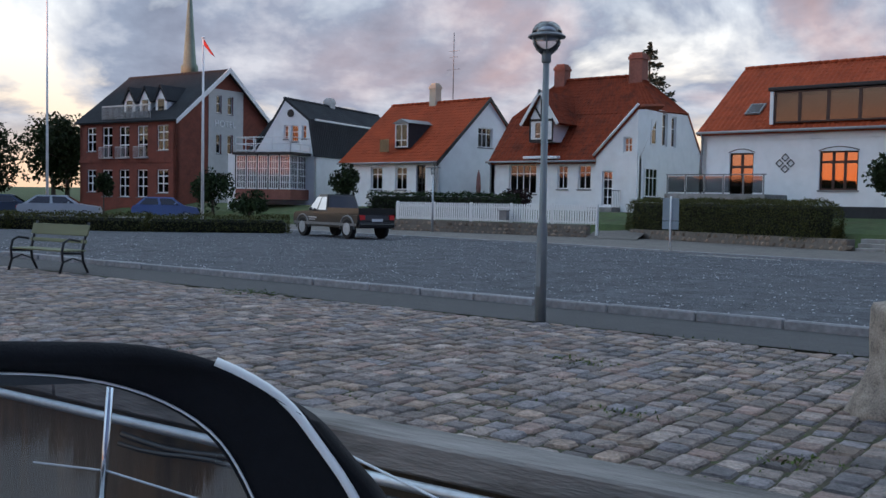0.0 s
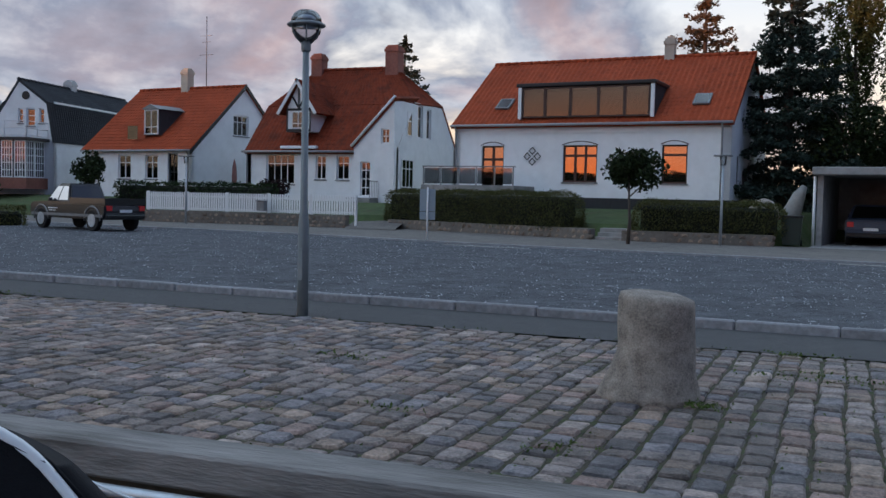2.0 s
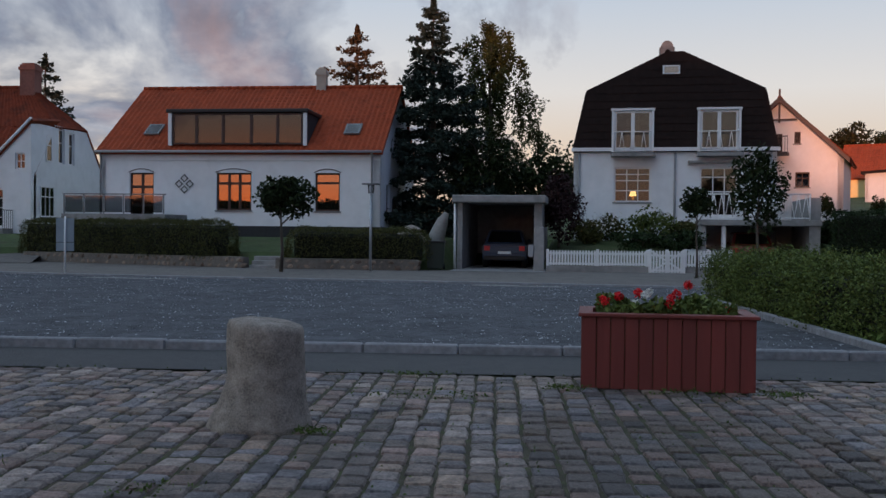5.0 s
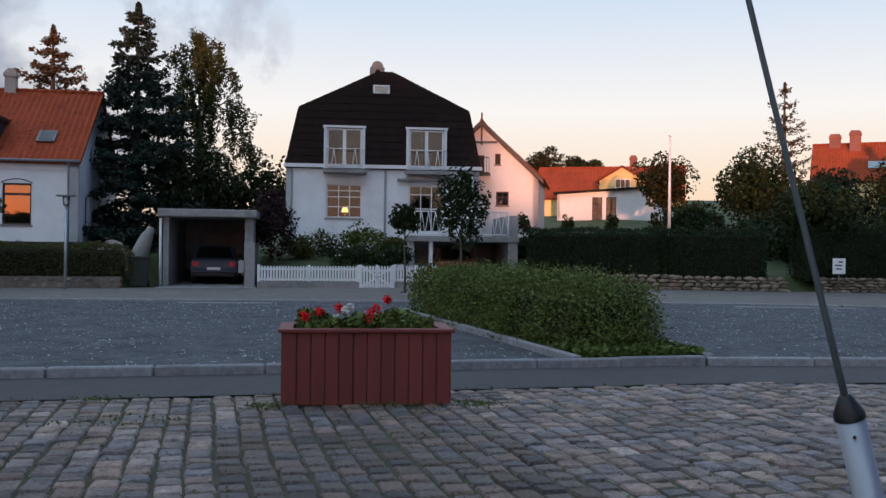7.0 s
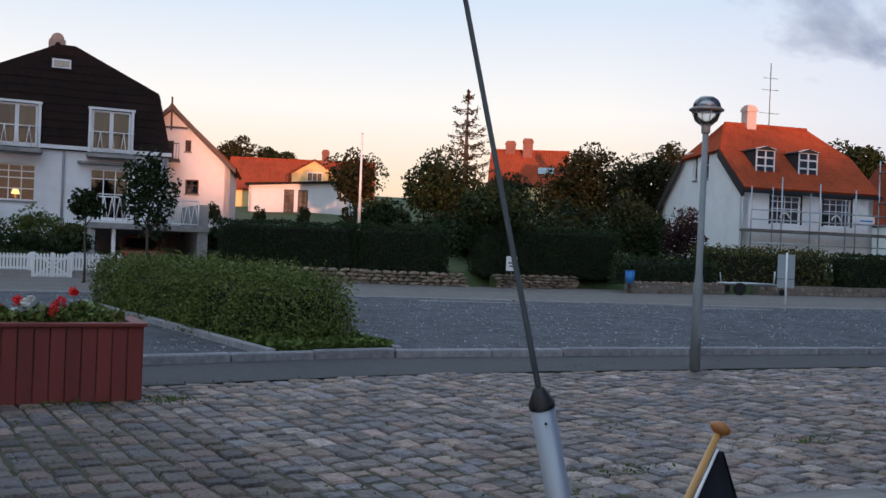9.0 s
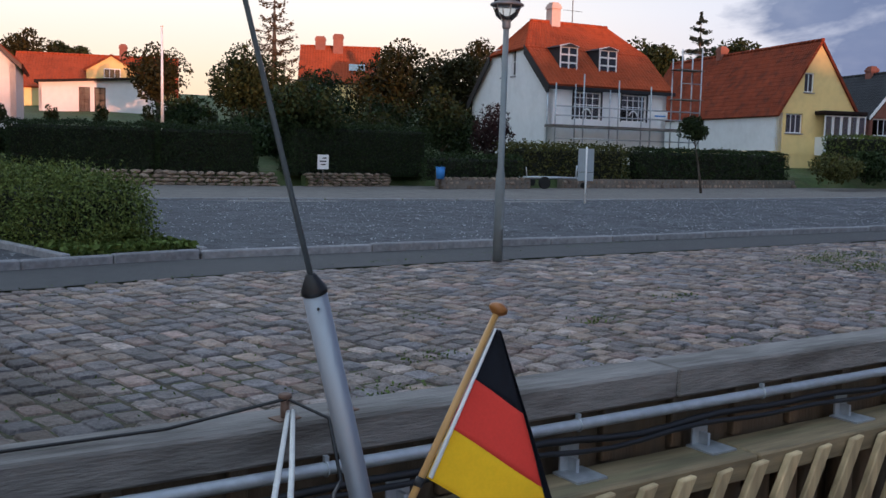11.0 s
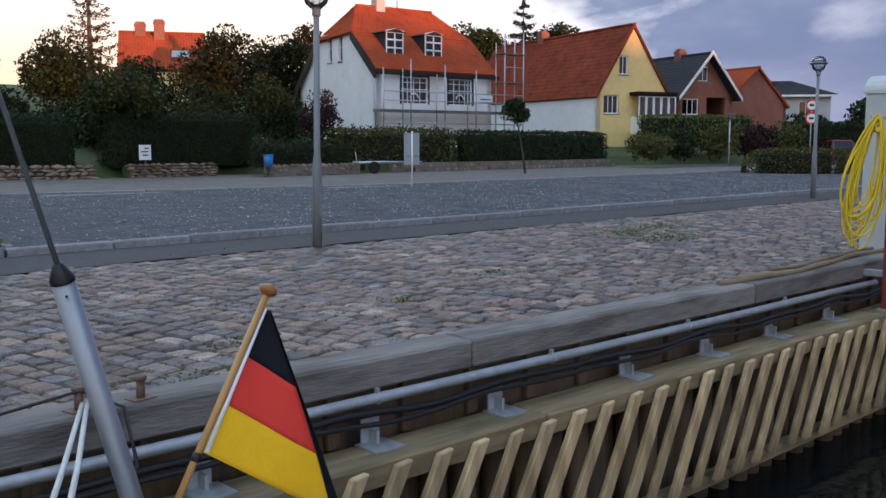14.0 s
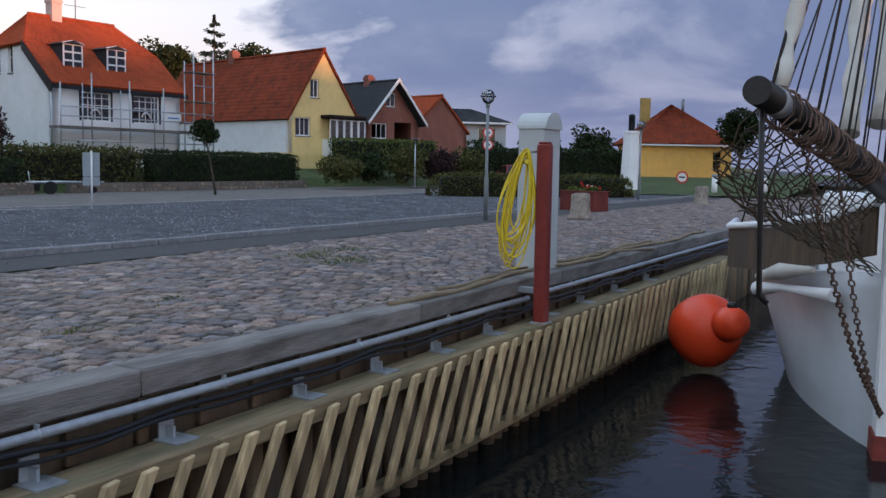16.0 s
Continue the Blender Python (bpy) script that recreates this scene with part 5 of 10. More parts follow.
def cottage(k=1.08):
    zz = lambda z: eyez(z, k)
    at = pose(-43.2, 46.0, 0, 0, 0, -5.0)
    t = thing("house", "small white house with orange tiled roof and one dormer", "house", at)
    w, d, base, ez, rz = 8.55, 9.2, 0.8, zz(3.95), zz(3.95) + 3.9
    prof = [(0, ez), (d / 2, rz), (d, ez)]
    fr = [(0.38, 1.26, 2.25, 3.66), (2.73, 3.77, 2.25, 3.66), (4.93, 5.92, 2.25, 3.66), (6.73, 7.50, 1.6, 3.74)]
    holes = {"front": fr, "right": [(3.6, 5.0, ez + 0.85, ez + 2.1)]}
    ps = shell(t, w, d, base, prof, WHITE, holes)
    for i, (a, b, c, e) in enumerate(fr):
        window(t, ps["front"], a, b, c, e, 2, (0.68,) if i < 3 else (0.25, 0.5, 0.75), WOODWHITE if i < 3 else WOODBLACK, sill=i < 3, surround=WOODWHITE if i == 3 else None)
    window(t, ps["right"], 3.6, 5.0, ez + 0.85, ez + 2.1, 3, (0.68,), WOODWHITE)
    roofs(t, 0, w, prof, 0, 0, TILE, over=0.1, eave=0.35)
    vb = prism([(-0.3, ez - 0.25), (d / 2, rz + 0.12), (d + 0.3, ez - 0.25), (d + 0.3, ez - 0.5), (d / 2, rz - 0.14), (-0.3, ez - 0.5)], 0, 0.05)
    bmesh.ops.transform(vb, matrix=pose(w + 0.16, 0, 0, 0, 0, 90), verts=vb.verts)
    part("barge_board", vb, WOODBLACK, t)
    s0, s1, z0, z1 = 4.3, 5.5, zz(4.6), zz(6.05)
    dm = part("dormer", prism([(s0, z0), (s1, z0), (s1, z1), ((s0 + s1) / 2, z1 + 0.22), (s0, z1)], 0.55, 2.6), SLATE, t)
    window(dm, pose(0, 0.40, 0), s0 + 0.05, s1 - 0.05, z0 + 0.05, z1 - 0.05, 2, (0.3,), WOODWHITE, sill=False)
    part("dormer_roof", prism([(s0 - 0.12, z1 - 0.02), (s1 + 0.12, z1 - 0.02), ((s0 + s1) / 2, z1 + 0.26)], 0.40, 2.9), ZINC, dm)
    part("dormer_rail", boxm(s0 - 0.9, s0 - 0.1, 0.1, 0.13, z0 - 0.25, z0 + 0.55), GLASS, dm)
    chimney(t, w * 0.46, d / 2, rz - 0.3, rz + 1.2, 0.55, mat("pale_chimney_render", (0.55, 0.48, 0.38), 0.9, 4, 0.1, 0.2))
    gutter(t, -0.1, w + 0.1, -0.33, ez - 0.25, (w - 0.15,), base)
    ant = bmesh.new()
    lathe_path(ant, [(w * 0.58, d / 2 + 0.6, rz - 0.5), (w * 0.58, d / 2 + 0.6, rz + 4.6)], 0.03, 6)
    for z, ln in ((rz + 3.4, 0.5), (rz + 3.0, 0.35), (rz + 2.2, 0.55)):
        lathe_path(ant, [(w * 0.58 - ln, d / 2 + 0.6, z), (w * 0.58 + ln, d / 2 + 0.6, z)], 0.015, 5)
    part("aerial", ant, ZINC, t)
    # folded parasol by the gable
    u = thing("parasol", "folded reddish parasol by the house wall", "parasol", at @ pose(w + 0.6, 3.0, 1.2))
    part("pole", tube([(0, 0, 0), (0, 0, 2.3)], 0.025, 6), VARNISH, u)
    part("canopy", tube([(0, 0, 0.75), (0, 0, 1.2), (0, 0, 1.9), (0, 0, 2.35)], [0.09, 0.16, 0.12, 0.02], 9), mat("faded_red_cloth", (0.28, 0.13, 0.12), 0.9, 12, 0.2, 0.2), u)


cottage()


def timbered_house(k=1.16):
    zz = lambda z: eyez(z, k)
    t = thing("house", "white house with red tiled half-hipped roof and timbered gable", "house", pose(-31.42, 45.94, 0))
    w, base, ez = 7.0, 0.8, zz(3.72)
    W, d = 9.35, 8.4
    rz = ez + 4.8
    # the main body reaches further to the right, set back behind the entrance porch
    prof = [(0, ez), (d / 2, rz), (d, ez + 0.4)]
    fr = [(1.31, 3.13, zz(2.0), zz(3.45)), (4.49, 5.13, zz(2.25), zz(3.38)), (5.79, 6.56, zz(2.25), zz(3.38))]
    rg = [(1.3, 1.95, 4.8, 6.15), (2.77, 3.45, 4.8, 6.6), (3.97, 4.62, 4.8, 6.5), (0.7, 2.2, 2.0, 3.55)]
    ps = shell(t, W, d, base, prof, WHITE, {"front": fr, "right": rg[1:]}, hip0=2.1, hip1=2.1)
    window(t, ps["front"], *fr[0], 4, (0.68,), WOODWHITE)
    for q in fr[1:]:
        window(t, ps["front"], *q, 2, (0.68,), WOODWHITE)
    for i, q in enumerate(rg[:3]):
        window(t, ps["right"] @ pose(0, 0 if i else -0.15, 0), *q, 1, (0.6,), WOODWHITE, sill=False)
    window(t, ps["right"] @ pose(0, -0.15, 0), *rg[3], 3, (0.66,), WOODWHITE)
    roofs(t, 0, W, prof, 2.1, 2.1, TILE_DARK, over=0.02, eave=0.35)
    chimney(t, 2.2, d / 2, rz - 0.5, rz + 0.9, 0.7, BRICK2)
    chimney(t, W - 2.2, d / 2, rz - 0.5, rz + 1.2, 0.8, BRICK2)
    # the tall entrance wing beside the gable, under a slope of its own
    px0, px1, py, zt = w, W, -0.30, 6.6
    cut = Vector((-(zt - 4.15), 0, px1 - px0)).normalized()
    pb_ = panel(px1 - px0, base - 1.0, zt, [(0.4, 1.0, base + 0.7, 3.35), (1.6, 2.1, 4.3, 5.1)], 0.25, [(Vector((0, 0, 4.15)), cut)])
    bmesh.ops.transform(pb_, matrix=pose(px0, py, 0), verts=pb_.verts)
    porch = part("porch", pb_, WHITE, t)
    window(porch, pose(px0, py, 0), 0.4, 1.0, base + 0.7, 3.35, 2, (0.25, 0.5, 0.75), WOODWHITE, sill=False)
    window(porch, pose(px0, py, 0), 1.6, 2.1, 4.3, 5.1, 2, (0.5,), WOODWHITE, sill=False)
    side = prism([(-0.30, base - 1.0), (0.0, base - 1.0), (0.0, 4.0), (2.34, zt), (-0.30, zt)], -0.036, -0.003)
    bmesh.ops.transform(side, matrix=pose(W, 0, 0, 0, 0, 90), verts=side.verts)
    part("porch_side", side, WHITE, porch)
    pr_ = bmesh.new()
    tiles(pr_, (px0 - 0.1, py - 0.10, 4.10), (px1 + 0.12, py - 0.10, zt + 0.12), (px0 - 0.1, 0.0, 4.16), (px1 + 0.12, 2.6, zt + 0.42))
    part("porch_roof", pr_, TILE_DARK, porch)
    part("verge_board", tube([(px0 - 0.1, py - 0.13, 4.16), (px1 + 0.1, py - 0.13, zt + 0.18)], 0.07, 6), WOODWHITE, porch)
    part("step", boxm(px0 + 0.1, px0 + 1.5, py - 1.0, py, 0.6, base + 0.62), CONCRETE, porch)
    for q in range(6):
        part("baluster", tube([(px0 + 1.5, py - 1.0 + 0.19 * q, base + 0.6), (px0 + 1.5, py - 1.0 + 0.19 * q, base + 1.5)], 0.014, 5), ZINC, porch)
    part("handrail", tube([(px0 + 1.5, py - 1.0, base + 1.5), (px0 + 1.5, py - 0.05, base + 1.5)], 0.022, 6), ZINC, porch)
    # the timbered dormer gable over the wide window
    s, gz0, gz1, gzt = 3.47, zz(4.5), zz(5.55), zz(6.95)
    hw = 1.07
    gy = -0.15
    gb = part("timbered_gable", prism([(s - hw * 0.72, gz0), (s + hw * 0.72, gz0), (s + hw * 0.72, gz1), (s, gzt - 0.15), (s - hw * 0.72, gz1)], gy, 3.2), WHITE, t)
    for sg in (-1, 1):
        rr = bmesh.new()
        tiles(rr, (s + sg * (hw + 0.15), gy - 0.25, gz1 - 0.25), (s + sg * (hw + 0.15), 3.8, gz1 - 0.25), (s, gy - 0.25, gzt), (s, 3.8, gzt))
        part("gable_roof", rr, TILE_DARK, gb)
        bb = boxm(0, math.hypot(hw + 0.2, gzt - gz1 + 0.3), -0.03, 0.03, -0.16, 0.0)
        bmesh.ops.transform(bb, matrix=pose(s, gy - 0.28, gzt + 0.06, 0, math.degrees(math.atan2(gzt - gz1 + 0.3, hw + 0.2)), 0 if sg > 0 else 180), verts=bb.verts)
        part("barge_board", bb, WOODWHITE, gb)
    tb = bmesh.new()
    for a, b, c, e in ((-0.72, -0.64, gz0, gz1 + 0.1), (0.64, 0.72, gz0, gz1 + 0.1), (-0.05, 0.05, gz1, gzt - 0.25)):
        box(tb, s + hw * a, s + hw * b, gy - 0.03, gy, c, e)
    box(tb, s - hw * 0.72, s + hw * 0.72, gy - 0.035, gy - 0.004, gz1 - 0.08, gz1 + 0.05)
    box(tb, s - hw * 0.72, s + hw * 0.72, gy - 0.035, gy - 0.004, gz0, gz0 + 0.12)
    for sg in (-1, 1):
        box(tb, 0, 0.95, -0.03, 0.0, -0.05, 0.05, m=pose(s, gy, gz1 + 0.05, 0, -58 if sg > 0 else -122, 0))
    part("timbers", tb, WOODBLACK, gb)
    window(gb, pose(0, gy - 0.17, 0), s - hw * 0.40, s + hw * 0.40, gz0 + 0.15, gz1 - 0.1, 2, (0.3,), WOODWHITE, sill=False)
    part("flower_box", boxm(s - hw * 0.5, s + hw * 0.5, gy - 0.3, gy - 0.04, gz0 - 0.05, gz0 + 0.12), WOODBLACK, gb)
    part("bay_cornice", boxm(s - hw * 1.0, s + hw * 1.1, -0.35, 0.0, zz(3.68), zz(3.82), bevel=0.03), WHITE, t)
    gutter(t, -0.1, w, -0.36, ez - 0.2, (0.15,), base)


timbered_house()


def mansard_house():
    ang, L = -7.7, Vector((3.98, 43.8, 0))
    w, ln, base, ez = 8.77, 9.0, 1.3, 5.30
    m = pose(L.x, L.y, 0, 0, 0, ang - 90) @ pose(-ln, 0, 0)
    t = thing("house", "white house with dark mansard gable, white windows and balconies", "house", m)
    prof = [(0, ez), (0.55, 7.83), (4.05, 9.5), (4.75, 9.5), (8.22, 7.83), (w, ez)]
    up = [(1.77, 3.41, 5.12, 6.95), (5.48, 7.12, 5.12, 6.95)]
    dn = [(1.80, 3.41, 2.90, 4.45), (5.53, 7.14, 2.3, 4.45)]
    ps = shell(t, ln, w, base, prof, WHITE, {"right": up + dn})
    roofs(t, 0, ln, prof, 0, 0, BROWNROOF, over=0.12, eave=0.12, wave=0.3)
    # the gable is hung with dark shingles above the eaves
    cuts = []
    for (ya, za), (yb, zb) in zip(prof, prof[1:]):
        cuts.append((Vector((ya, 0, za)), Vector((-(zb - za), 0, yb - ya)).normalized()))
    gh = panel(w, ez, 9.5, up, 0.10, cuts)
    bmesh.ops.transform(gh, matrix=ps["right"] @ pose(0, -0.13, 0), verts=gh.verts)
    g = part("hung_gable", gh, BROWNROOF, t, "dark brown hung gable cladding")
    for i in range(12):
        z = ez + 0.05 + i * 0.34
        zt = z + 0.30
        a = 0.55 * (zt - ez) / 2.53 if zt < 7.83 else 0.55 + 3.5 * (zt - 7.83) / 1.67
        b = w - a
        if b - a > 0.8:
            spans = [(a + 0.08, b - 0.08)]
            if z < 6.9:
                spans = [(a + 0.08, 1.70), (3.48, 5.40), (7.20, b - 0.08)]
            for p, q in spans:
                part("cladding_course", boxm(p, q, -0.155, -0.13, z, z + 0.30, m=ps["right"]), BROWNROOF, g)
    part("skirt_board", boxm(-0.1, w + 0.1, -0.22, -0.02, ez - 0.14, ez + 0.02, m=ps["right"]), WOODWHITE, t)
    for a, b, c, e in up:                                 # French windows with little balconies
        win = window(t, ps["right"] @ pose(0, -0.32, 0), a + 0.04, b - 0.04, c + 0.03, e - 0.03, 2, (), WOODWHITE, sill=False, bars=0.16)
        fr = bmesh.new()
        box(fr, a - 0.10, a + 0.02, -0.30, 0.02, c, e + 0.06, m=ps["right"])
        box(fr, b - 0.02, b + 0.10, -0.30, 0.02, c, e + 0.06, m=ps["right"])
        box(fr, a - 0.14, b + 0.14, -0.32, 0.02, e, e + 0.10, m=ps["right"])
        part("window_box", fr, WOODWHITE, win)
        part("balcony_slab", boxm(a - 0.12, b + 0.18, -0.75, -0.02, c - 0.22, c - 0.06, m=ps["right"]), CONCRETE, t)
        rl = bmesh.new()
        for z in (c, c + 0.85):
            for p, q in (((a, -0.70), (b, -0.70)), ((a, -0.70), (a, -0.1)), ((b, -0.70), (b, -0.1))):
                lathe_path(rl, [ps["right"] @ Vector((*p, z)), ps["right"] @ Vector((*q, z))], 0.022, 6)
        n = 7
        for i in range(n + 1):
            x = a + (b - a) * i / n
            x2 = a + (b - a) * min(n, i + (0.5 if i % 2 else -0.5)) / n
            lathe_path(rl, [ps["right"] @ Vector((x, -0.70, c)), ps["right"] @ Vector((max(a, x2), -0.70, c + 0.85))], 0.016, 5)
        part("balcony_rail", rl, WOODWHITE, t)
        for q in (0, 1):                                  # curtains behind the panes
            x = a + 0.12 + q * (b - a - 0.65)
            part("curtain", boxm(x, x + 0.42, 0.15, 0.20, c + 0.05, e - 0.1, m=ps["right"]), WHITE_GREY, win)
    window(t, ps["right"], *dn[0], 3, (0.33, 0.62, 0.80), WOODWHITE, sill=CONCRETE)
    window(t, ps["right"], *dn[1], 3, (0.5, 0.80), WOODWHITE, sill=False)
    part("door_hood", boxm(5.0, 7.5, -0.35, 0.0, 4.62, 4.72, m=ps["right"]), CONCRETE, t)
    for y in (0.25, 4.45, w - 0.25):
        part("downpipe", tube([ps["right"] @ Vector((y, -0.06, base)), ps["right"] @ Vector((y, -0.06, ez - 0.1))], 0.05, 8), GUTTER, t)
    sk = part("roof_window", boxm(3.85, 4.60, -0.22, -0.14, 8.55, 8.93, m=ps["right"]), WOODWHITE, t)
    part("pane", boxm(3.93, 4.52, -0.235, -0.22, 8.61, 8.87, m=ps["right"]), GLASS_SUN, sk)
    c0 = part("chimney", boxm(3.72, 4.38, 0.3, 0.96, 9.3, 9.85, bevel=0.03, m=ps["right"]), CONCRETE, t)
    cr = tube([ps["right"] @ Vector((4.05, 0.3, 9.85)), ps["right"] @ Vector((4.05, 0.96, 9.85))], 0.27, 12)
    part("chimney_cap", cr, CONCRETE, c0)
    # the lamp that burns behind the lower window
    lp = thing("table_lamp", "lit table lamp with a cream shade behind a window", "lamp", m @ ps["right"] @ pose(2.65, 0.9, 2.95))
    part("shade", tube([(0, 0, 0.25), (0, 0, 0.50)], [0.17, 0.10], 14), lamp_mat("lit_lamp_shade", (1.0, 0.55, 0.18), 9.0), lp)
    part("base", tube([(0, 0, 0), (0, 0, 0.06), (0, 0, 0.26)], [0.10, 0.06, 0.03], 12), VARNISH, lp)
    # table for it, out of the light
    part("side_table", boxm(2.3, 3.0, 0.6, 1.2, base, 2.95, m=m @ ps["right"]), WOODBROWN)
    tagged(bpy.data.objects["side_table"], "dark wooden side table under a window", "table")


mansard_house()


def scaffolded_house(k=1.146):
    zz = lambda z: eyez(z, k)
    t = thing("house", "white house with orange half-hipped roof, two dormers and scaffolding", "house", pose(36.24 * k, 30.65 * k, 0, 0, 0, -16))
    w, d, base, ez = 8.4, 8.6, 1.6, zz(5.22)
    rz = ez + 3.78
    prof = [(0, ez), (d / 2, rz), (d, ez - 0.6)]
    fr = [(1.7, 3.6, zz(3.36), zz(4.72)), (5.1, 6.9, zz(3.36), zz(4.72))]
    lg = [(3.4, 3.85, ez + 0.4, ez + 2.1), (4.6, 5.05, ez + 0.4, ez + 2.1)]
    ps = shell(t, w, d, base, prof, WHITE, {"front": fr, "left": lg}, hip0=1.6, hip1=1.6, plinth=PLINTH, pl=0.3)
    for q in fr:
        win = window(t, ps["front"], *q, 4, (0.55, 0.8), WOODWHITE, surround=WOODBLACK, sill=False)
        cx = (q[0] + q[1]) / 2
        arch = lathe_path(bmesh.new(), [(cx + 0.28 * math.cos(a), 0.05, q[2] + 0.35 + 0.28 * math.sin(a)) for a in np.arange(0, 3.2, 0.35)], 0.05, 6)
        part("arched_bar", arch, WOODWHITE, win)
    for q in lg:
        window(t, ps["left"], *q, 1, (0.5,), WOODWHITE)
    roofs(t, 0, w, prof, 1.6, 1.6, TILE, over=0.2, eave=0.4)
    fb = bmesh.new()
    box(fb, -0.26, w + 0.26, -0.47, -0.41, ez - 0.54, ez - 0.34)
    part("fascia", fb, WOODBLACK, t)
    vb = prism([(-0.35, ez - 0.30), (d / 2 * 0.55, ez + (rz - ez) * 0.55 + 0.02), (d / 2 * 0.55, ez + (rz - ez) * 0.55 - 0.50), (-0.25, ez - 0.85)], 0, 0.06)
    bmesh.ops.transform(vb, matrix=pose(-0.18, 0, 0, 0, 0, 90), verts=vb.verts)
    part("barge_board", vb, WOODBLACK, t)
    vb = prism([(d + 0.35, ez - 0.95), (d - d / 2 * 0.55, ez - 0.6 + (rz - ez + 0.6) * 0.55 + 0.02), (d - d / 2 * 0.55, ez - 0.6 + (rz - ez + 0.6) * 0.55 - 0.50), (d + 0.25, ez - 1.45)], 0, 0.06)
    bmesh.ops.transform(vb, matrix=pose(-0.18, 0, 0, 0, 0, 90), verts=vb.verts)
    part("barge_board", vb, WOODBLACK, t)
    for s0, s1, z0, z1 in ((1.25, 2.45, 5.75, 6.95), (4.0, 5.25, 5.75, 6.95)):
        s0, s1, z0, z1 = s0, s1, zz(z0), zz(z1)
        dm = part("dormer", boxm(s0 + 0.02, s1 - 0.02, 0.95, 3.2, z0, z1), SLATE, t)
        window(dm, pose(0, 0.72, 0), s0, s1, z0, z1, 2, (0.35, 0.68), WOODWHITE, sill=False, bars=0.09)
        pd = lathe_path(bmesh.new(), [(s0 - 0.05, 0.8, z1), ((s0 + s1) / 2, 0.8, z1 + 0.16), (s1 + 0.05, 0.8, z1)], 0.06, 6)
        part("pediment", pd, WOODWHITE, dm)
        rf = prism([(s0 - 0.12, z1 - 0.02), (s1 + 0.12, z1 - 0.02), ((s0 + s1) / 2, z1 + 0.20)], 0.72, 3.8)
        part("dormer_roof", rf, SLATE, dm)
    # the chimney's pink is low sunlight put into its colour
    chimney(t, w * 0.36, d / 2, rz - 0.4, rz + 1.1, 0.62, mat("sunlit_chimney_render", (0.62, 0.47, 0.42), 0.9, 4, 0.1, 0.2))
    ant = bmesh.new()
    lathe_path(ant, [(w * 0.55, d / 2 + 0.3, rz - 0.3), (w * 0.55, d / 2 + 0.3, rz + 3.9)], 0.03, 6)
    for z, ln in ((rz + 3.0, 0.5), (rz + 2.3, 0.6), (rz + 0.9, 0.7)):
        lathe_path(ant, [(w * 0.55 - ln, d / 2 + 0.3, z), (w * 0.55 + ln, d / 2 + 0.3, z)], 0.016, 5)
    part("aerial", ant, ZINC, t)
    # the scaffold
    sc = thing("scaffold", "galvanised tube scaffold with a plank deck against the house", "scaffold", pose(36.24 * k, 30.65 * k, 0, 0, 0, -16))
    zdeck = zz(3.05)
    ybs = (-0.45, -1.25)
    sx = [-0.35, 1.5, 3.9, 6.2, 8.4, 9.9]
    tops = [zz(5.0), zz(5.5), zz(5.3), zz(5.1), zz(7.1), zz(7.2)]
    for x, tz in zip(sx, tops):
        for y in ybs:
            part("standard", tube([(x, y, 1.7), (x, y, tz if y < -1 else tz - 0.5)], 0.042, 7), GALV, sc)
    for z in (zdeck + 0.5, zdeck + 1.0, zdeck - 0.75):
        part("ledger", tube([(sx[0], ybs[1], z), (sx[-1], ybs[1], z)], 0.038, 7), GALV, sc)
    for y in (-1.2, -0.95, -0.70, -0.48):
        part("deck_plank", boxm(sx[0] - 0.1, sx[-1] + 0.1, y - 0.11, y + 0.11, zdeck - 0.14, zdeck), OLDWOOD, sc)
    for x in sx:
        part("transom", tube([(x, ybs[0], zdeck - 0.09), (x, ybs[1], zdeck - 0.09)], 0.024, 7), GALV, sc)
    for z in (zz(4.6), zz(6.1)):
        part("upper_deck", boxm(8.2, 10.1, -1.3, -0.4, z - 0.05, z), OLDWOOD, sc)
        part("ledger", tube([(8.4, ybs[1], z + 0.9), (9.9, ybs[1], z + 0.9)], 0.024, 7), GALV, sc)
    part("banner", boxm(6.3, 7.4, -1.32, -1.30, zdeck + 0.55, zdeck + 0.95), SIGNWHITE, sc, "small white and blue banner")
    part("banner_bar", boxm(6.45, 7.25, -1.335, -1.322, zdeck + 0.66, zdeck + 0.74), BINBLUE, sc)


scaffolded_house()


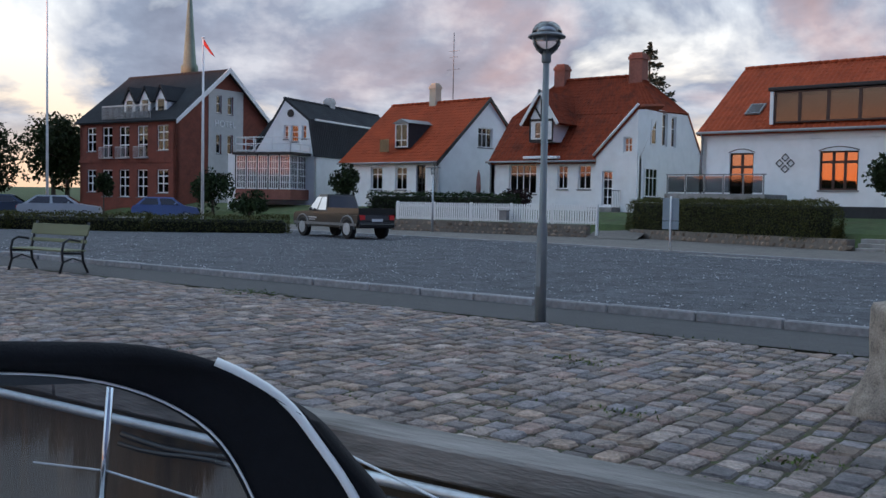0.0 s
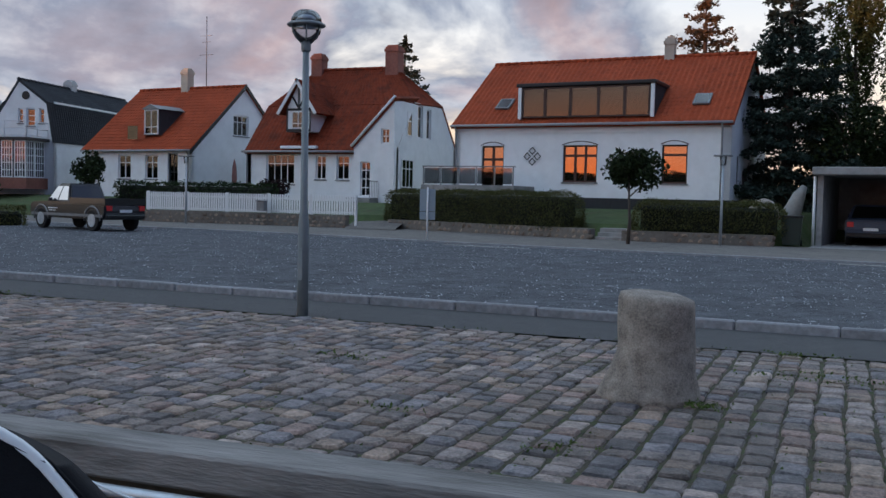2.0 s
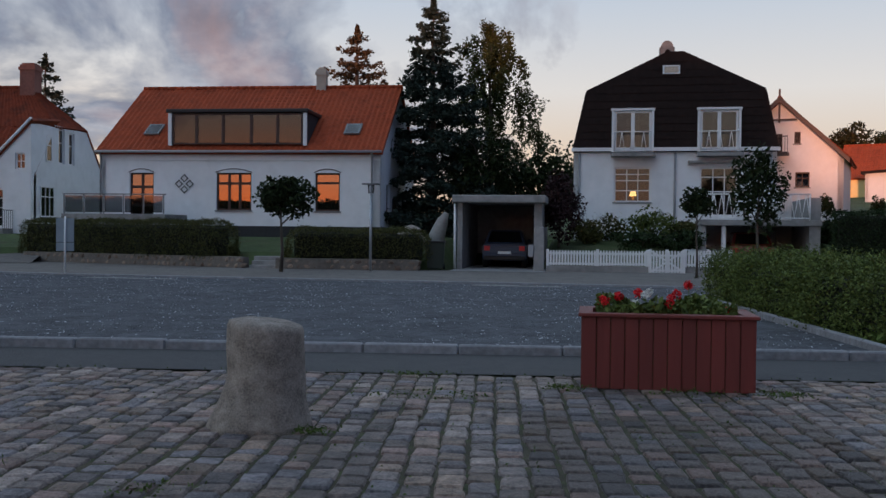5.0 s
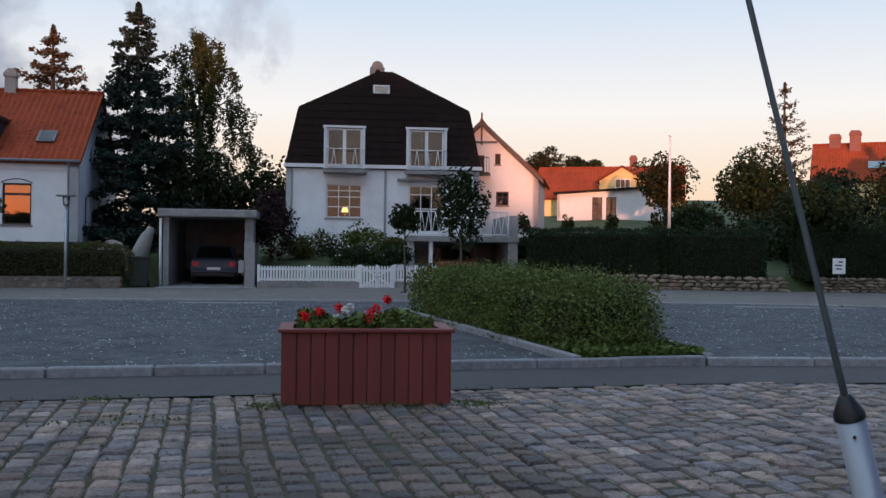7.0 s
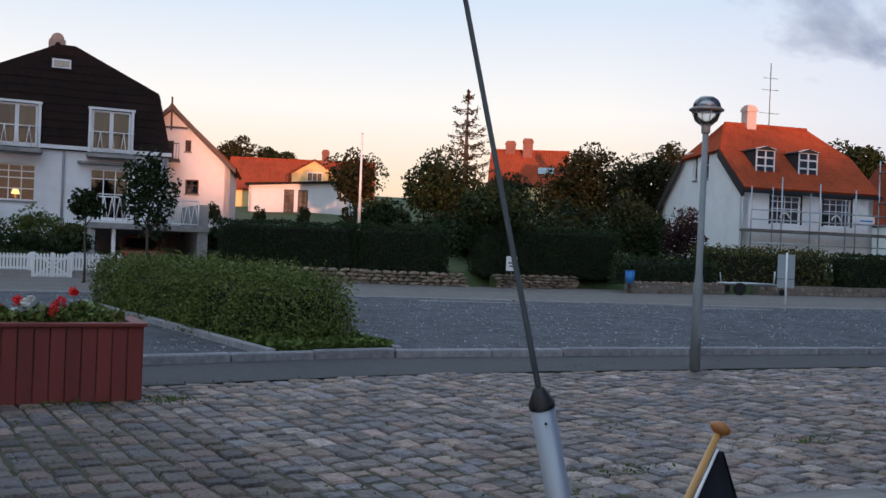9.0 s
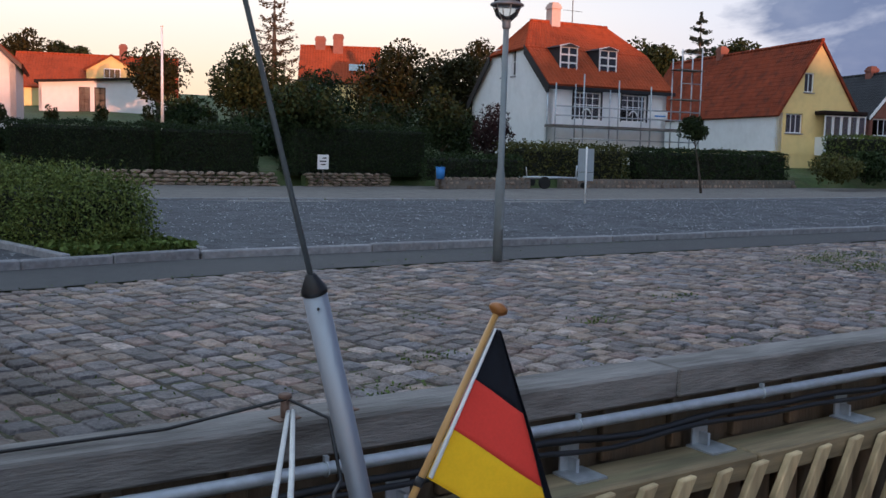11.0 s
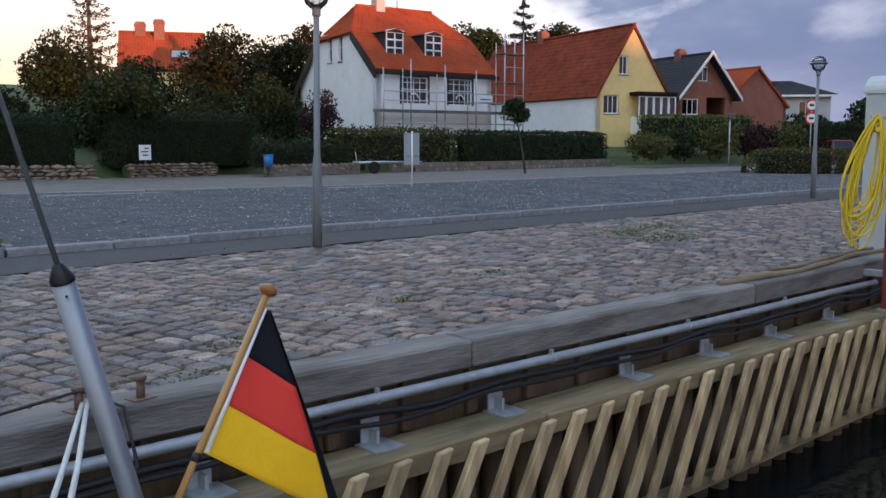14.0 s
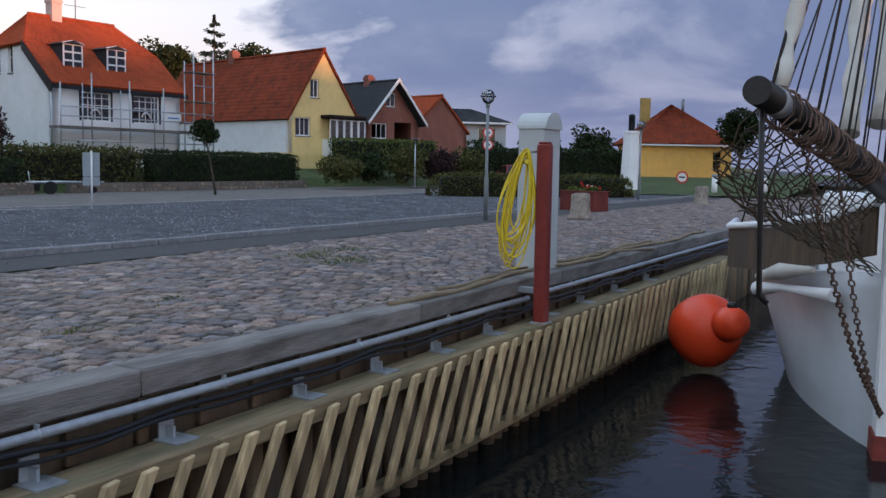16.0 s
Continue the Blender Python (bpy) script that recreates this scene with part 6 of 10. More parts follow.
def yellow_house(k=1.22):
    zz = lambda z: eyez(z, k)
    # the gable looks to the water; the long side to the scaffolded house
    a, b = Vector((46.42, 24.0, 0)) * k, Vector((50.48, 21.94, 0)) * k
    ang = math.degrees(math.atan2(b.y - a.y, b.x - a.x))
    w, ln, base, ez = (b - a).length + 0.3, 18.0, 2.0, zz(4.07)
    rz = zz(7.75)
    t = thing("house", "yellow gabled house with weathered red roof and glazed bay", "house", pose(a.x, a.y, 0, 0, 0, ang - 90) @ pose(-ln, 0, 0))
    prof = [(0, ez), (w * 0.48, rz), (w, ez)]
    q = [(0.55, 1.75, zz(3.0), zz(4.0)), (1.75, 2.45, zz(5.1), zz(6.1))]
    ps = shell(t, ln, w, base, prof, WHITE, {"right": q}, walls={"right": YELLOW}, plinth=YELLOW, pl=0.2)
    window(t, ps["right"], *q[0], 3, (), WOODWHITE)
    window(t, ps["right"], *q[1], 2, (), WOODWHITE)
    roofs(t, 0, ln, prof, 0, 0, TILE_DARK, over=0.15, eave=0.3)
    for s in np.arange(2.8, w - 0.3, 0.62):
        window(t, ps["right"] @ pose(0, -0.9, 0), float(s), float(s) + 0.58, zz(2.85), zz(3.95), 1, (), WOODWHITE, sill=False)
    part("bay_base", boxm(2.75, w - 0.1, -0.85, 0, base, zz(2.85), m=ps["right"]), WHITE, t)
    part("bay_roof", boxm(2.6, w, -1.0, 0, zz(3.98), zz(4.18), bevel=0.04, m=ps["right"]), BROWNROOF, t)
    part("roof_light", boxm(2.2, 2.9, -0.02, 0.05, 0, 0.9, m=pose(9.0, 1.0, ez + 1.2, -40, 0, 0)), GLASS_SUN, t)
    chimney(t, 7.0, w * 0.48, rz - 0.3, rz + 0.6, 0.6, BRICK2)


yellow_house()


def brick_gable_house():
    k = 1.16
    zz = lambda z: eyez(z, k)
    a, b = Vector((57.41, 24.16, 0)) * k, Vector((61.25, 22.04, 0)) * k
    ang = math.degrees(math.atan2(b.y - a.y, b.x - a.x))
    w, ln, base, ez, rz = (b - a).length, 9.5, 2.2, zz(4.4), zz(7.0)
    t = thing("house", "brown brick gabled house with black roof and white barge boards", "house", pose(a.x, a.y, 0, 0, 0, ang - 90) @ pose(-ln, 0, 0))
    prof = [(0, ez), (w / 2, rz), (w, ez)]
    q = [(0.5, 2.0, zz(3.2), zz(4.2)), (1.9, 2.8, zz(5.3), zz(6.2)), (2.7, 4.4, 2.4, zz(4.3))]
    ps = shell(t, ln, w, base, prof, BRICK2, {"right": q})
    window(t, ps["right"], *q[0], 3, (), WOODWHITE)
    window(t, ps["right"], *q[1], 2, (), WOODWHITE)
    roofs(t, 0, ln, prof, 0, 0, SLATE, over=0.7, eave=0.4)
    vb = prism([(-0.35, ez - 0.15), (w / 2, rz + 0.2), (w + 0.35, ez - 0.15), (w + 0.35, ez - 0.4), (w / 2, rz - 0.1), (-0.35, ez - 0.4)], 0, 0.06)
    bmesh.ops.transform(vb, matrix=pose(ln + 0.78, 0, 0, 0, 0, 90), verts=vb.verts)
    part("barge_board", vb, WOODWHITE, t)
    chimney(t, ln - 3, w / 2, rz - 0.3, rz + 0.5, 0.6, BRICK2)
    rr = thing("house", "low house with steep orange tiled roof behind the brick one", "house", pose(b.x + 1.5, b.y + 1.0, 0, 0, 0, ang - 90) @ pose(-9, 0, 0))
    prof = [(0, 4.6), (3, 7.2), (6, 4.4)]
    shell(rr, 9, 6, 2.2, prof, BRICK2, {})
    roofs(rr, 0, 9, prof, 0, 0, TILE, over=0.2, eave=0.3)
    u = thing("house", "pale rendered villa with low dark hipped roof", "house", pose(88.78, 30.6, 0, 0, 0, -61.7))
    hw_, dd = 7.4, 8.0
    bm = panel(hw_, 2.5, 5.8, [(1.0, 2.4, 4.0, 5.2), (4.6, 6.4, 3.8, 5.2)], 0.3)
    part("wall", bm, WHITE_GREY, u)
    window(u, pose(0, 0, 0), 1.0, 2.4, 4.0, 5.2, 3, (), WOODWHITE)
    window(u, pose(0, 0, 0), 4.6, 6.4, 3.8, 5.2, 3, (), WOODWHITE)
    part("wall", boxm(0, hw_, 0.3, dd, 2.5, 5.8), WHITE_GREY, u)
    rf = bmesh.new()
    o = 0.5
    r0, r1 = (hw_ * 0.38, dd / 2, 7.25), (hw_ * 0.62, dd / 2, 7.25)
    tiles(rf, (-o, -o, 5.75), (hw_ + o, -o, 5.75), r0, r1)
    tiles(rf, (-o, dd + o, 5.75), (hw_ + o, dd + o, 5.75), r0, r1)
    tiles(rf, (-o, -o, 5.75), (-o, dd + o, 5.75), r0, r0)
    tiles(rf, (hw_ + o, -o, 5.75), (hw_ + o, dd + o, 5.75), r1, r1)
    part("roof", rf, SLATE, u)
    part("eaves_board", boxm(-o, hw_ + o, -o - 0.03, -o + 0.03, 5.6, 5.78), WOODWHITE, u)


brick_gable_house()


def hill_houses():
    k = 0.80                                            # the tall white gable behind the mansard house
    zz = lambda z: eyez(z, k)
    m = pose(18.5 * k * 1.0, 66.4 * k, 0, 0, 0, -22.6)
    w, ln, base, ez, rz = 8.0 * k, 8.0, 2.2, zz(6.9), zz(10.6)
    t = thing("house", "tall white gabled house with brown barge boards on the hill", "house", m @ pose(-2.7 * k, 0, 0, 0, 0, -90) @ pose(-ln, 0, 0))
    prof = [(0, ez), (w / 2, rz), (w, ez)]
    q = [(3.55 * k, 4.15 * k, zz(7.1), zz(8.3)), (4.9 * k, 5.3 * k, zz(7.6), zz(8.4)), (5.0 * k, 5.9 * k, zz(4.7), zz(5.7))]
    ps = shell(t, ln, w, base, prof, PINKWHITE, {"right": q})
    for h in q:
        window(t, ps["right"], *h, 2, (0.6,), WOODBROWN)
    roofs(t, 0, ln, prof, 0, 0, TILE_DARK, over=0.5, eave=0.4)
    vb = prism([(-0.3, ez - 0.3), (w / 2, rz + 0.12), (w + 0.3, ez - 0.3), (w + 0.3, ez - 0.55), (w / 2, rz - 0.18), (-0.3, ez - 0.55)], 0, 0.06)
    bmesh.ops.transform(vb, matrix=pose(ln + 0.55, 0, 0, 0, 0, 90), verts=vb.verts)
    part("barge_board", vb, WOODBROWN, t)
    tb = bmesh.new()
    box(tb, w / 2 - 0.05, w / 2 + 0.05, -0.52, -0.46, rz - 1.3, rz + 0.5, m=ps["right"])
    box(tb, w / 2 - 0.9, w / 2 + 0.9, -0.52, -0.46, rz - 1.2, rz - 1.1, m=ps["right"])
    part("gable_truss", tb, WOODBROWN, t)
    bl = bmesh.new()
    a0, a1, zb = 2.7 * k, 4.6 * k, zz(7.0)
    box(bl, a0, a1, -0.9, 0, zb - 0.15, zb, m=ps["right"])
    for i in range(12):
        x = a0 + (a1 - a0) * i / 11
        box(bl, x - 0.012, x + 0.012, -0.9, -0.87, zb, zb + 0.8, m=ps["right"])
    box(bl, a0, a1, -0.91, -0.86, zb + 0.8, zb + 0.85, m=ps["right"])
    part("balcony", bl, WOODBLACK, t)
    # the low annexe and the long orange roof on the hill
    u = thing("house", "low white annexe with brown eaves and tall windows", "house", pose(27.9, 72.6, 0, 0, 0, -28))
    w, base, ez = 7.6, 3.2, 6.2
    fr = [(2.75, 3.55, 4.0, 5.85), (3.85, 4.65, 4.0, 5.85)]
    pn = panel(w, base, ez + 0.35, fr, 0.3, [(Vector((0, 0, ez - 0.1)), Vector((-0.45, 0, 7.6)).normalized())])
    part("wall", pn, PINKWHITE, u)
    part("wall", boxm(0, w, 0.3, 5, base, ez - 0.15), PINKWHITE, u)
    for h in fr:
        window(u, pose(0, 0, 0), *h, 2, (0.25, 0.5, 0.75), WOODBROWN)
    part("flat_roof", prism([(-0.3, ez - 0.15), (w + 0.1, ez + 0.36), (w + 0.1, ez + 0.52), (-0.3, ez + 0.05)], -0.35, 5.2), BROWNROOF, u)
    wg = panel(4.0, base, ez - 0.2, [(1.2, 1.5, 4.2, 5.6), (2.6, 2.9, 4.2, 5.6)], 0.2)
    bmesh.ops.transform(wg, matrix=pose(-0.02, 4.0, 0, 0, 0, -90), verts=wg.verts)
    part("side_wall", wg, PINKWHITE, u)
    part("chimney_wall", boxm(w - 0.1, w + 0.9, 0.2, 1.2, base, ez + 0.9), PINKWHITE, u)
    part("garden_wall", boxm(w + 0.9, w + 3.2, 0.6, 0.9, base, ez - 1.3), PINKWHITE, u)
    v = thing("house", "long house with orange tiled roof and yellow gabled dormer", "house", pose(28.2, 79.0, 0, 0, 0, -28))
    prof = [(0, 6.2), (4, 9.0), (8, 6.2)]
    shell(v, 12.5, 8, 3.2, prof, YELLOW, {"front": [(9.6, 10.3, 5.3, 6.1)]})
    roofs(v, 0, 12.5, prof, 0, 0, TILE, over=0.2, eave=0.3)
    gd_ = part("gabled_dormer", prism([(5.6, 6.2), (9.4, 6.2), (9.4, 7.6), (7.5, 8.7), (5.6, 7.6)], -0.3, 3.4), YELLOW, v, "yellow rendered gabled dormer")
    for sg in (-1, 1):
        rr = bmesh.new()
        tiles(rr, (7.5 + sg * 2.15, -0.5, 7.50), (7.5 + sg * 2.15, 3.6, 7.50), (7.5, -0.5, 8.80), (7.5, 3.6, 8.80))
        part("dormer_roof", rr, TILE_DARK, gd_)
    window(gd_, pose(0, -0.45, 0), 6.9, 8.2, 6.9, 7.7, 3, (), WOODWHITE, sill=False)
    chimney(v, 8.2, 4.0, 8.6, 10.0, 0.6, BRICK2)
    # red roofs between the trees
    z = thing("house", "house with orange roofs and two chimneys among trees", "house", pose(49.0, 69.5, 0, 0, 0, -38))
    prof = [(0, 7.6), (4, 10.9), (8, 7.6)]
    ps = shell(z, 6.8, 8, 4.0, prof, YELLOW, {"front": [(5.3, 6.2, 5.8, 6.8)]})
    window(z, ps["front"], 5.3, 6.2, 5.8, 6.8, 2, (), WOODWHITE)
    roofs(z, 0, 6.8, prof, 0, 0, TILE, over=0.2, eave=0.3)
    chimney(z, 1.6, 4, 10.4, 11.7, 0.9, BRICK2)
    chimney(z, 3.2, 3.6, 10.2, 11.9, 0.9, BRICK2)
    sl = math.degrees(math.atan2(3.3, 4))
    m = pose(4.9, 1.4, 7.6 + 1.4 * 0.83 + 0.12, sl, 0, 0)
    part("roof_window", boxm(-0.7, 0.7, -0.5, 0.5, -0.02, 0.05, m=m), GLASS_SUN, z)


hill_houses()


def harbour_office():
    t = thing("harbour_house", "ochre rendered harbour house with brown pyramid tiled roof", "house", pose(72.76, 8.66, 0, 0, 0, -69.9))
    w, d = 7.01, 7.2
    part("wall", panel(w, 0.0, 3.4, [(5.6, 6.3, 1.6, 2.9)], 0.3), OCHRE, t)
    part("wall", boxm(0, w, 0.3, d, 0, 3.4), OCHRE, t)
    window(t, pose(0, 0, 0), 5.6, 6.3, 1.6, 2.9, 1, (0.5,), OCHRE)
    part("plinth", boxm(-0.03, w + 0.03, -0.04, 0.0, 0, 0.85), mat("faded_ochre_plinth", (0.46, 0.36, 0.22), 0.9, 3, 0.2, 0.25, dark=(0.30, 0.22, 0.13), grime=0.7), t)
    part("eaves_board", boxm(-0.35, w + 0.35, -0.38, -0.32, 3.28, 3.42), WOODWHITE, t)
    o, ap = 0.4, (w * 0.47, d / 2, 6.55)
    rf = bmesh.new()
    for p, q in (((-o, -o), (w + o, -o)), ((w + o, -o), (w + o, d + o)), ((w + o, d + o), (-o, d + o)), ((-o, d + o), (-o, -o))):
        tiles(rf, (*p, 3.42), (*q, 3.42), ap, (ap[0] + 0.02, ap[1], ap[2]))
    part("roof", rf, TILE_DARK, t)
    part("flue", tube([(w * 0.6, d / 2, 5.8), (w * 0.6, d / 2, 7.0)], 0.12, 8), ZINC, t)
    part("chimney", boxm(1.2, 1.9, 4.5, 5.2, 3.6, 7.1), mat("yellow_brick", (0.40, 0.27, 0.09), 0.85, 9, 0.25, 0.4), t)
    b = thing("beacon", "white painted brick beacon with a dark lantern", "beacon", pose(60.0, 7.5, 0))
    part("tower", turned([(0.62, 0), (0.48, 3.6), (0.52, 3.75), (0.50, 3.85)], 12, False), WHITE, b)
    part("lantern", turned([(0.20, 3.85), (0.20, 4.75), (0.24, 4.8), (0.05, 4.9)], 10), WOODBLACK, b)


harbour_office()

# church spire far behind the hotel
sp = thing("church_spire", "green copper church spire on a reddish tower", "church", pose(-115.6, 90.2, 0))
part("tower", boxm(-1.5, 1.5, -1.5, 1.5, 0, 19.5), BRICK, sp)
part("spire", tube([(0, 0, 19.5), (0, 0, 20.8), (0, 0, 21.2), (0, 0, 34.5)], [1.25, 1.25, 0.95, 0.05], 8), mat("copper_green", (0.16, 0.20, 0.16), 0.7, 4, 0.2, 0.2), sp)

# ---- street furniture ----
def globe_lamp():
    """A park lamp: a tapered grey post, a cage, a dish and a clear globe."""
    t = thing("street_lamp", "grey steel park lamp with clear globe and dark dish", "street lamp", group="park lamps")
    part("post", tube([(0, 0, 0), (0, 0, 1.15), (0, 0, 1.22), (0, 0, 1.34), (0, 0, 3.30)], [0.072, 0.068, 0.062, 0.047, 0.041], 16), LAMPGREY, t)
    part("door_frame", boxm(-0.032, 0.032, -0.074, -0.06, 0.45, 0.85, bevel=0.005), LAMPGREY, t)
    part("collar", tube([(0, 0, 3.28), (0, 0, 3.30), (0, 0, 3.40), (0, 0, 3.42)], [0.05, 0.062, 0.062, 0.05], 14), LAMPGREY, t)
    ca = bmesh.new()
    for i in range(6):
        a = math.pi * 2 * i / 6
        lathe_path(ca, [(0.055 * math.cos(a), 0.055 * math.sin(a), 3.38), (0.15 * math.cos(a), 0.15 * math.sin(a), 3.46), (0.205 * math.cos(a), 0.205 * math.sin(a), 3.60)], 0.007, 5)
    part("cage", ca, LAMPGREY, t)
    part("bowl", turned([(0.06, 3.40), (0.13, 3.44), (0.175, 3.52), (0.19, 3.60)], 20), BULB, t, "clear lower bowl")
    part("dish", turned([(0.17, 3.585), (0.235, 3.595), (0.238, 3.615), (0.20, 3.64), (0.10, 3.655)], 24), ZINC, t, "dark metal dish")
    part("globe", turned([(0.19, 3.64), (0.185, 3.69), (0.155, 3.745), (0.10, 3.785), (0.02, 3.80)], 20), BULB, t, "clear domed top")
    part("inner_dish", turned([(0.12, 3.655), (0.11, 3.70), (0.06, 3.73)], 16), GALV, t)
    return t


lamp_one = globe_lamp()
lamp_one.matrix_basis = pose(-6.33, 10.45, 0)
for x, y, lean in ((10.40, 9.60, 1.0), (27.2, 7.30, 0), (46.0, 5.2, 0)):
    copy_thing(lamp_one, pose(x, y, 0, lean * 0.3, lean * 0.4, 0))


def path_lamp():
    t = thing("street_lamp", "slim grey lamp post with small flat lantern", "street lamp", group="garden street lamps")
    part("post", tube([(0, 0, 0), (0, 0, 2.75)], [0.05, 0.04], 10), GALV, t)
    part("lantern", tube([(0, 0, 2.72), (0, 0, 3.02)], [0.10, 0.12], 8), BULB, t)
    part("cap", boxm(-0.30, 0.30, -0.18, 0.18, 3.02, 3.07, bevel=0.01), ZINC, t)
    return t


pl = path_lamp()
pl.matrix_basis = pose(-3.94, 33.7, 0.09)
copy_thing(pl, pose(-27.6, 35.6, 0.09))
copy_thing(pl, pose(55.5, 20.0, 0.09))


def bollard(x, y, turn, label, s=1.0):
    """A stubby old granite bollard, flared at the foot, with a slanting top."""
    t = tagged(part("bollard", turned([(0.36 * s, -0.05), (0.35 * s, 0.06), (0.315 * s, 0.20), (0.295 * s, 0.38), (0.29 * s, 0.60), (0.295 * s, 0.75), (0.285 * s, 0.79), (0.20 * s, 0.815)], 28), GRANITE), label, "bollard", "granite bollards")
    for v in t.data.vertices:
        n = noise.noise(v.co * 4.0) * 0.020 + noise.noise(v.co * 13.0) * 0.008
        v.co += Vector((v.co.x, v.co.y, 0)).normalized() * n
        low = max(0.0, 0.45 - v.co.z)
        v.co.x -= 0.30 * low * low * (1.6 if v.co.x < 0 else -0.25)     # one root of the foot runs out
        if v.co.z > 0.7:
            v.co.z += -0.10 * v.co.x
    t.matrix_basis = pose(x, y, 0, 0, 0, turn)
    return t


bollard(-1.43, 7.58, 0, "old grey granite bollard flared at the foot on setts")
bollard(29.3, 4.9, 160, "leaning old granite bollard on the setts").rotation_euler = (radians(4), radians(-9), radians(160))
bollard(45.5, 2.3, 40, "stubby granite bollard near the far quay")


def planter(x, y, turn, label, seed):
    t = thing("planter", label, "planter", pose(x, y, 0, 0, 0, turn), "red flower boxes")
    w, d, h = 1.62, 0.80, 0.70
    n = 12
    for i in range(n):
        a, b = w * i / n, w * (i + 1) / n
        part("board", boxm(a + 0.003, b - 0.003, -0.012 + 0.003 * (i % 2), 0.014, 0.0, h, bevel=0.005), REDPAINT, t)
        part("board", boxm(a + 0.003, b - 0.003, d - 0.014, d + 0.01, 0.0, h), REDPAINT, t)
    for i in range(6):
        a, b = d * i / 6, d * (i + 1) / 6
        part("board", boxm(-0.012, 0.012, a + 0.003, b - 0.003, 0.0, h), REDPAINT, t)
        part("board", boxm(w - 0.012, w + 0.012, a + 0.003, b - 0.003, 0.0, h), REDPAINT, t)
    for q in ((-0.04, w + 0.04, -0.05, 0.09), (-0.04, w + 0.04, d - 0.09, d + 0.05)):
        part("rim_board", boxm(*q, h, h + 0.035, bevel=0.006), REDPAINT, t)
    for q in ((-0.04, 0.10), (w - 0.10, w + 0.04)):
        part("rim_board", boxm(*q, 0.09, d - 0.09, h, h + 0.035, bevel=0.006), REDPAINT, t)
    part("soil", boxm(0.014, w - 0.014, 0.014, d - 0.014, 0.0, h - 0.05), EARTH, t)
    f = thing("geraniums", "red and white geraniums with dense green leaves in a planter", "flowers", pose(x, y, h - 0.05, 0, 0, turn))
    r = np.random.RandomState(seed)
    pts = np.stack([0.14 + (w - 0.28) * r.rand(2600), 0.12 + (d - 0.24) * r.rand(2600), 0.02 + 0.20 * r.rand(2600) ** 0.8], 1)
    pts[:, 2] *= 0.75 + 0.4 * np.sin(pts[:, 0] * 7 + seed) * np.cos(pts[:, 1] * 6)
    leaves("leaves", pts, 0.036, HEDGE_FRESH, f, seed=seed)
    heads = [(0.22, 0.20, 0.13), (0.36, 0.30, 0.17), (0.18, 0.34, 0.12), (0.85, 0.22, 0.16), (0.92, 0.34, 0.20), (0.84, 0.15, 0.11), (1.03, 0.30, 0.30), (1.40, 0.30, 0.05), (0.55, 0.42, 0.20)]
    for i, (a, b, c) in enumerate(heads):
        q = r.normal(size=(70, 3))
        q /= np.linalg.norm(q, axis=1)[:, None]
        leaves("flower_head", np.array((a, b, c + 0.06)) + q * 0.048 * r.rand(70, 1) ** 0.3, 0.018, FLOWER_RED, f, seed=seed + i)
        part("stalk", tube([(a, b, 0.02), (a, b, c + 0.04)], 0.004, 5), HEDGE_FRESH, f)
    for i, (a, b, c) in enumerate([(0.60, 0.22, 0.22), (0.52, 0.28, 0.14), (0.66, 0.40, 0.25)]):
        q = r.normal(size=(50, 3))
        q /= np.linalg.norm(q, axis=1)[:, None]
        leaves("flower_head", np.array((a, b, c + 0.03)) + q * 0.038 * r.rand(50, 1) ** 0.3, 0.017, FLOWER_WHITE, f, seed=seed + 40 + i)
    return t


planter(1.19, 9.66, -6.0, "oxblood red wooden flower box standing on the setts", 3)
planter(35.4, 5.0, 60, "small red wooden flower box by a bollard", 9)


def bench(x, y, turn):
    t = thing("bench", "park bench with black iron ends and greenish wooden slats", "bench", pose(x, y, 0, 0, 0, turn))
    wood = mat("greenish_bench_slats", (0.15, 0.16, 0.09), 0.7, 8, 0.25, 0.2, stretch=(0.1, 1, 1))
    for ex in (0.08, 1.72):
        bm = bmesh.new()
        lathe_path(bm, [(ex, -0.05, 0), (ex, 0.02, 0.22), (ex, 0.0, 0.42), (ex, 0.04, 0.60), (ex, 0.16, 0.66), (ex, 0.40, 0.62)], 0.024, 7)
        lathe_path(bm, [(ex, 0.58, 0), (ex, 0.47, 0.22), (ex, 0.45, 0.42), (ex, 0.52, 0.70), (ex, 0.60, 0.98)], 0.026, 7)
        lathe_path(bm, [(ex, 0.0, 0.40), (ex, 0.45, 0.38)], 0.022, 7)
        lathe_path(bm, [(ex, 0.02, 0.22), (ex, 0.24, 0.30), (ex, 0.47, 0.22)], 0.016, 6)
        part("iron_end", bm, WOODBLACK, t)
    for i in range(5):
        part("seat_slat", boxm(0, 1.8, 0.02 + 0.095 * i, 0.10 + 0.095 * i, 0.425, 0.455, bevel=0.006), wood, t)
    part("back_slat", boxm(0, 1.8, 0, 0.028, 0, 0.22, bevel=0.008, m=pose(0, 0.50, 0.72, -14, 0, 0)), wood, t)
    part("back_slat", boxm(0, 1.8, 0, 0.028, 0, 0.07, bevel=0.008, m=pose(0, 0.47, 0.58, -14, 0, 0)), wood, t)
    return t


bench(-18.4, 9.95, 4)


def sign_post(x, y, turn, label):
    t = thing("sign_post", label, "sign", pose(x, y, 0.05, 0, 0, turn), "parking sign posts")
    part("post", tube([(0, 0, -0.05), (0, 0, 1.80)], 0.030, 9), SIGNWHITE, t)
    part("plate", boxm(-0.26, 0.26, 0.034, 0.05, 1.00, 1.74, bevel=0.006), SIGNGREY, t)
    part("plate", boxm(-0.26, 0.26, 0.034, 0.05, 0.72, 0.985, bevel=0.006), SIGNGREY, t)
    return t


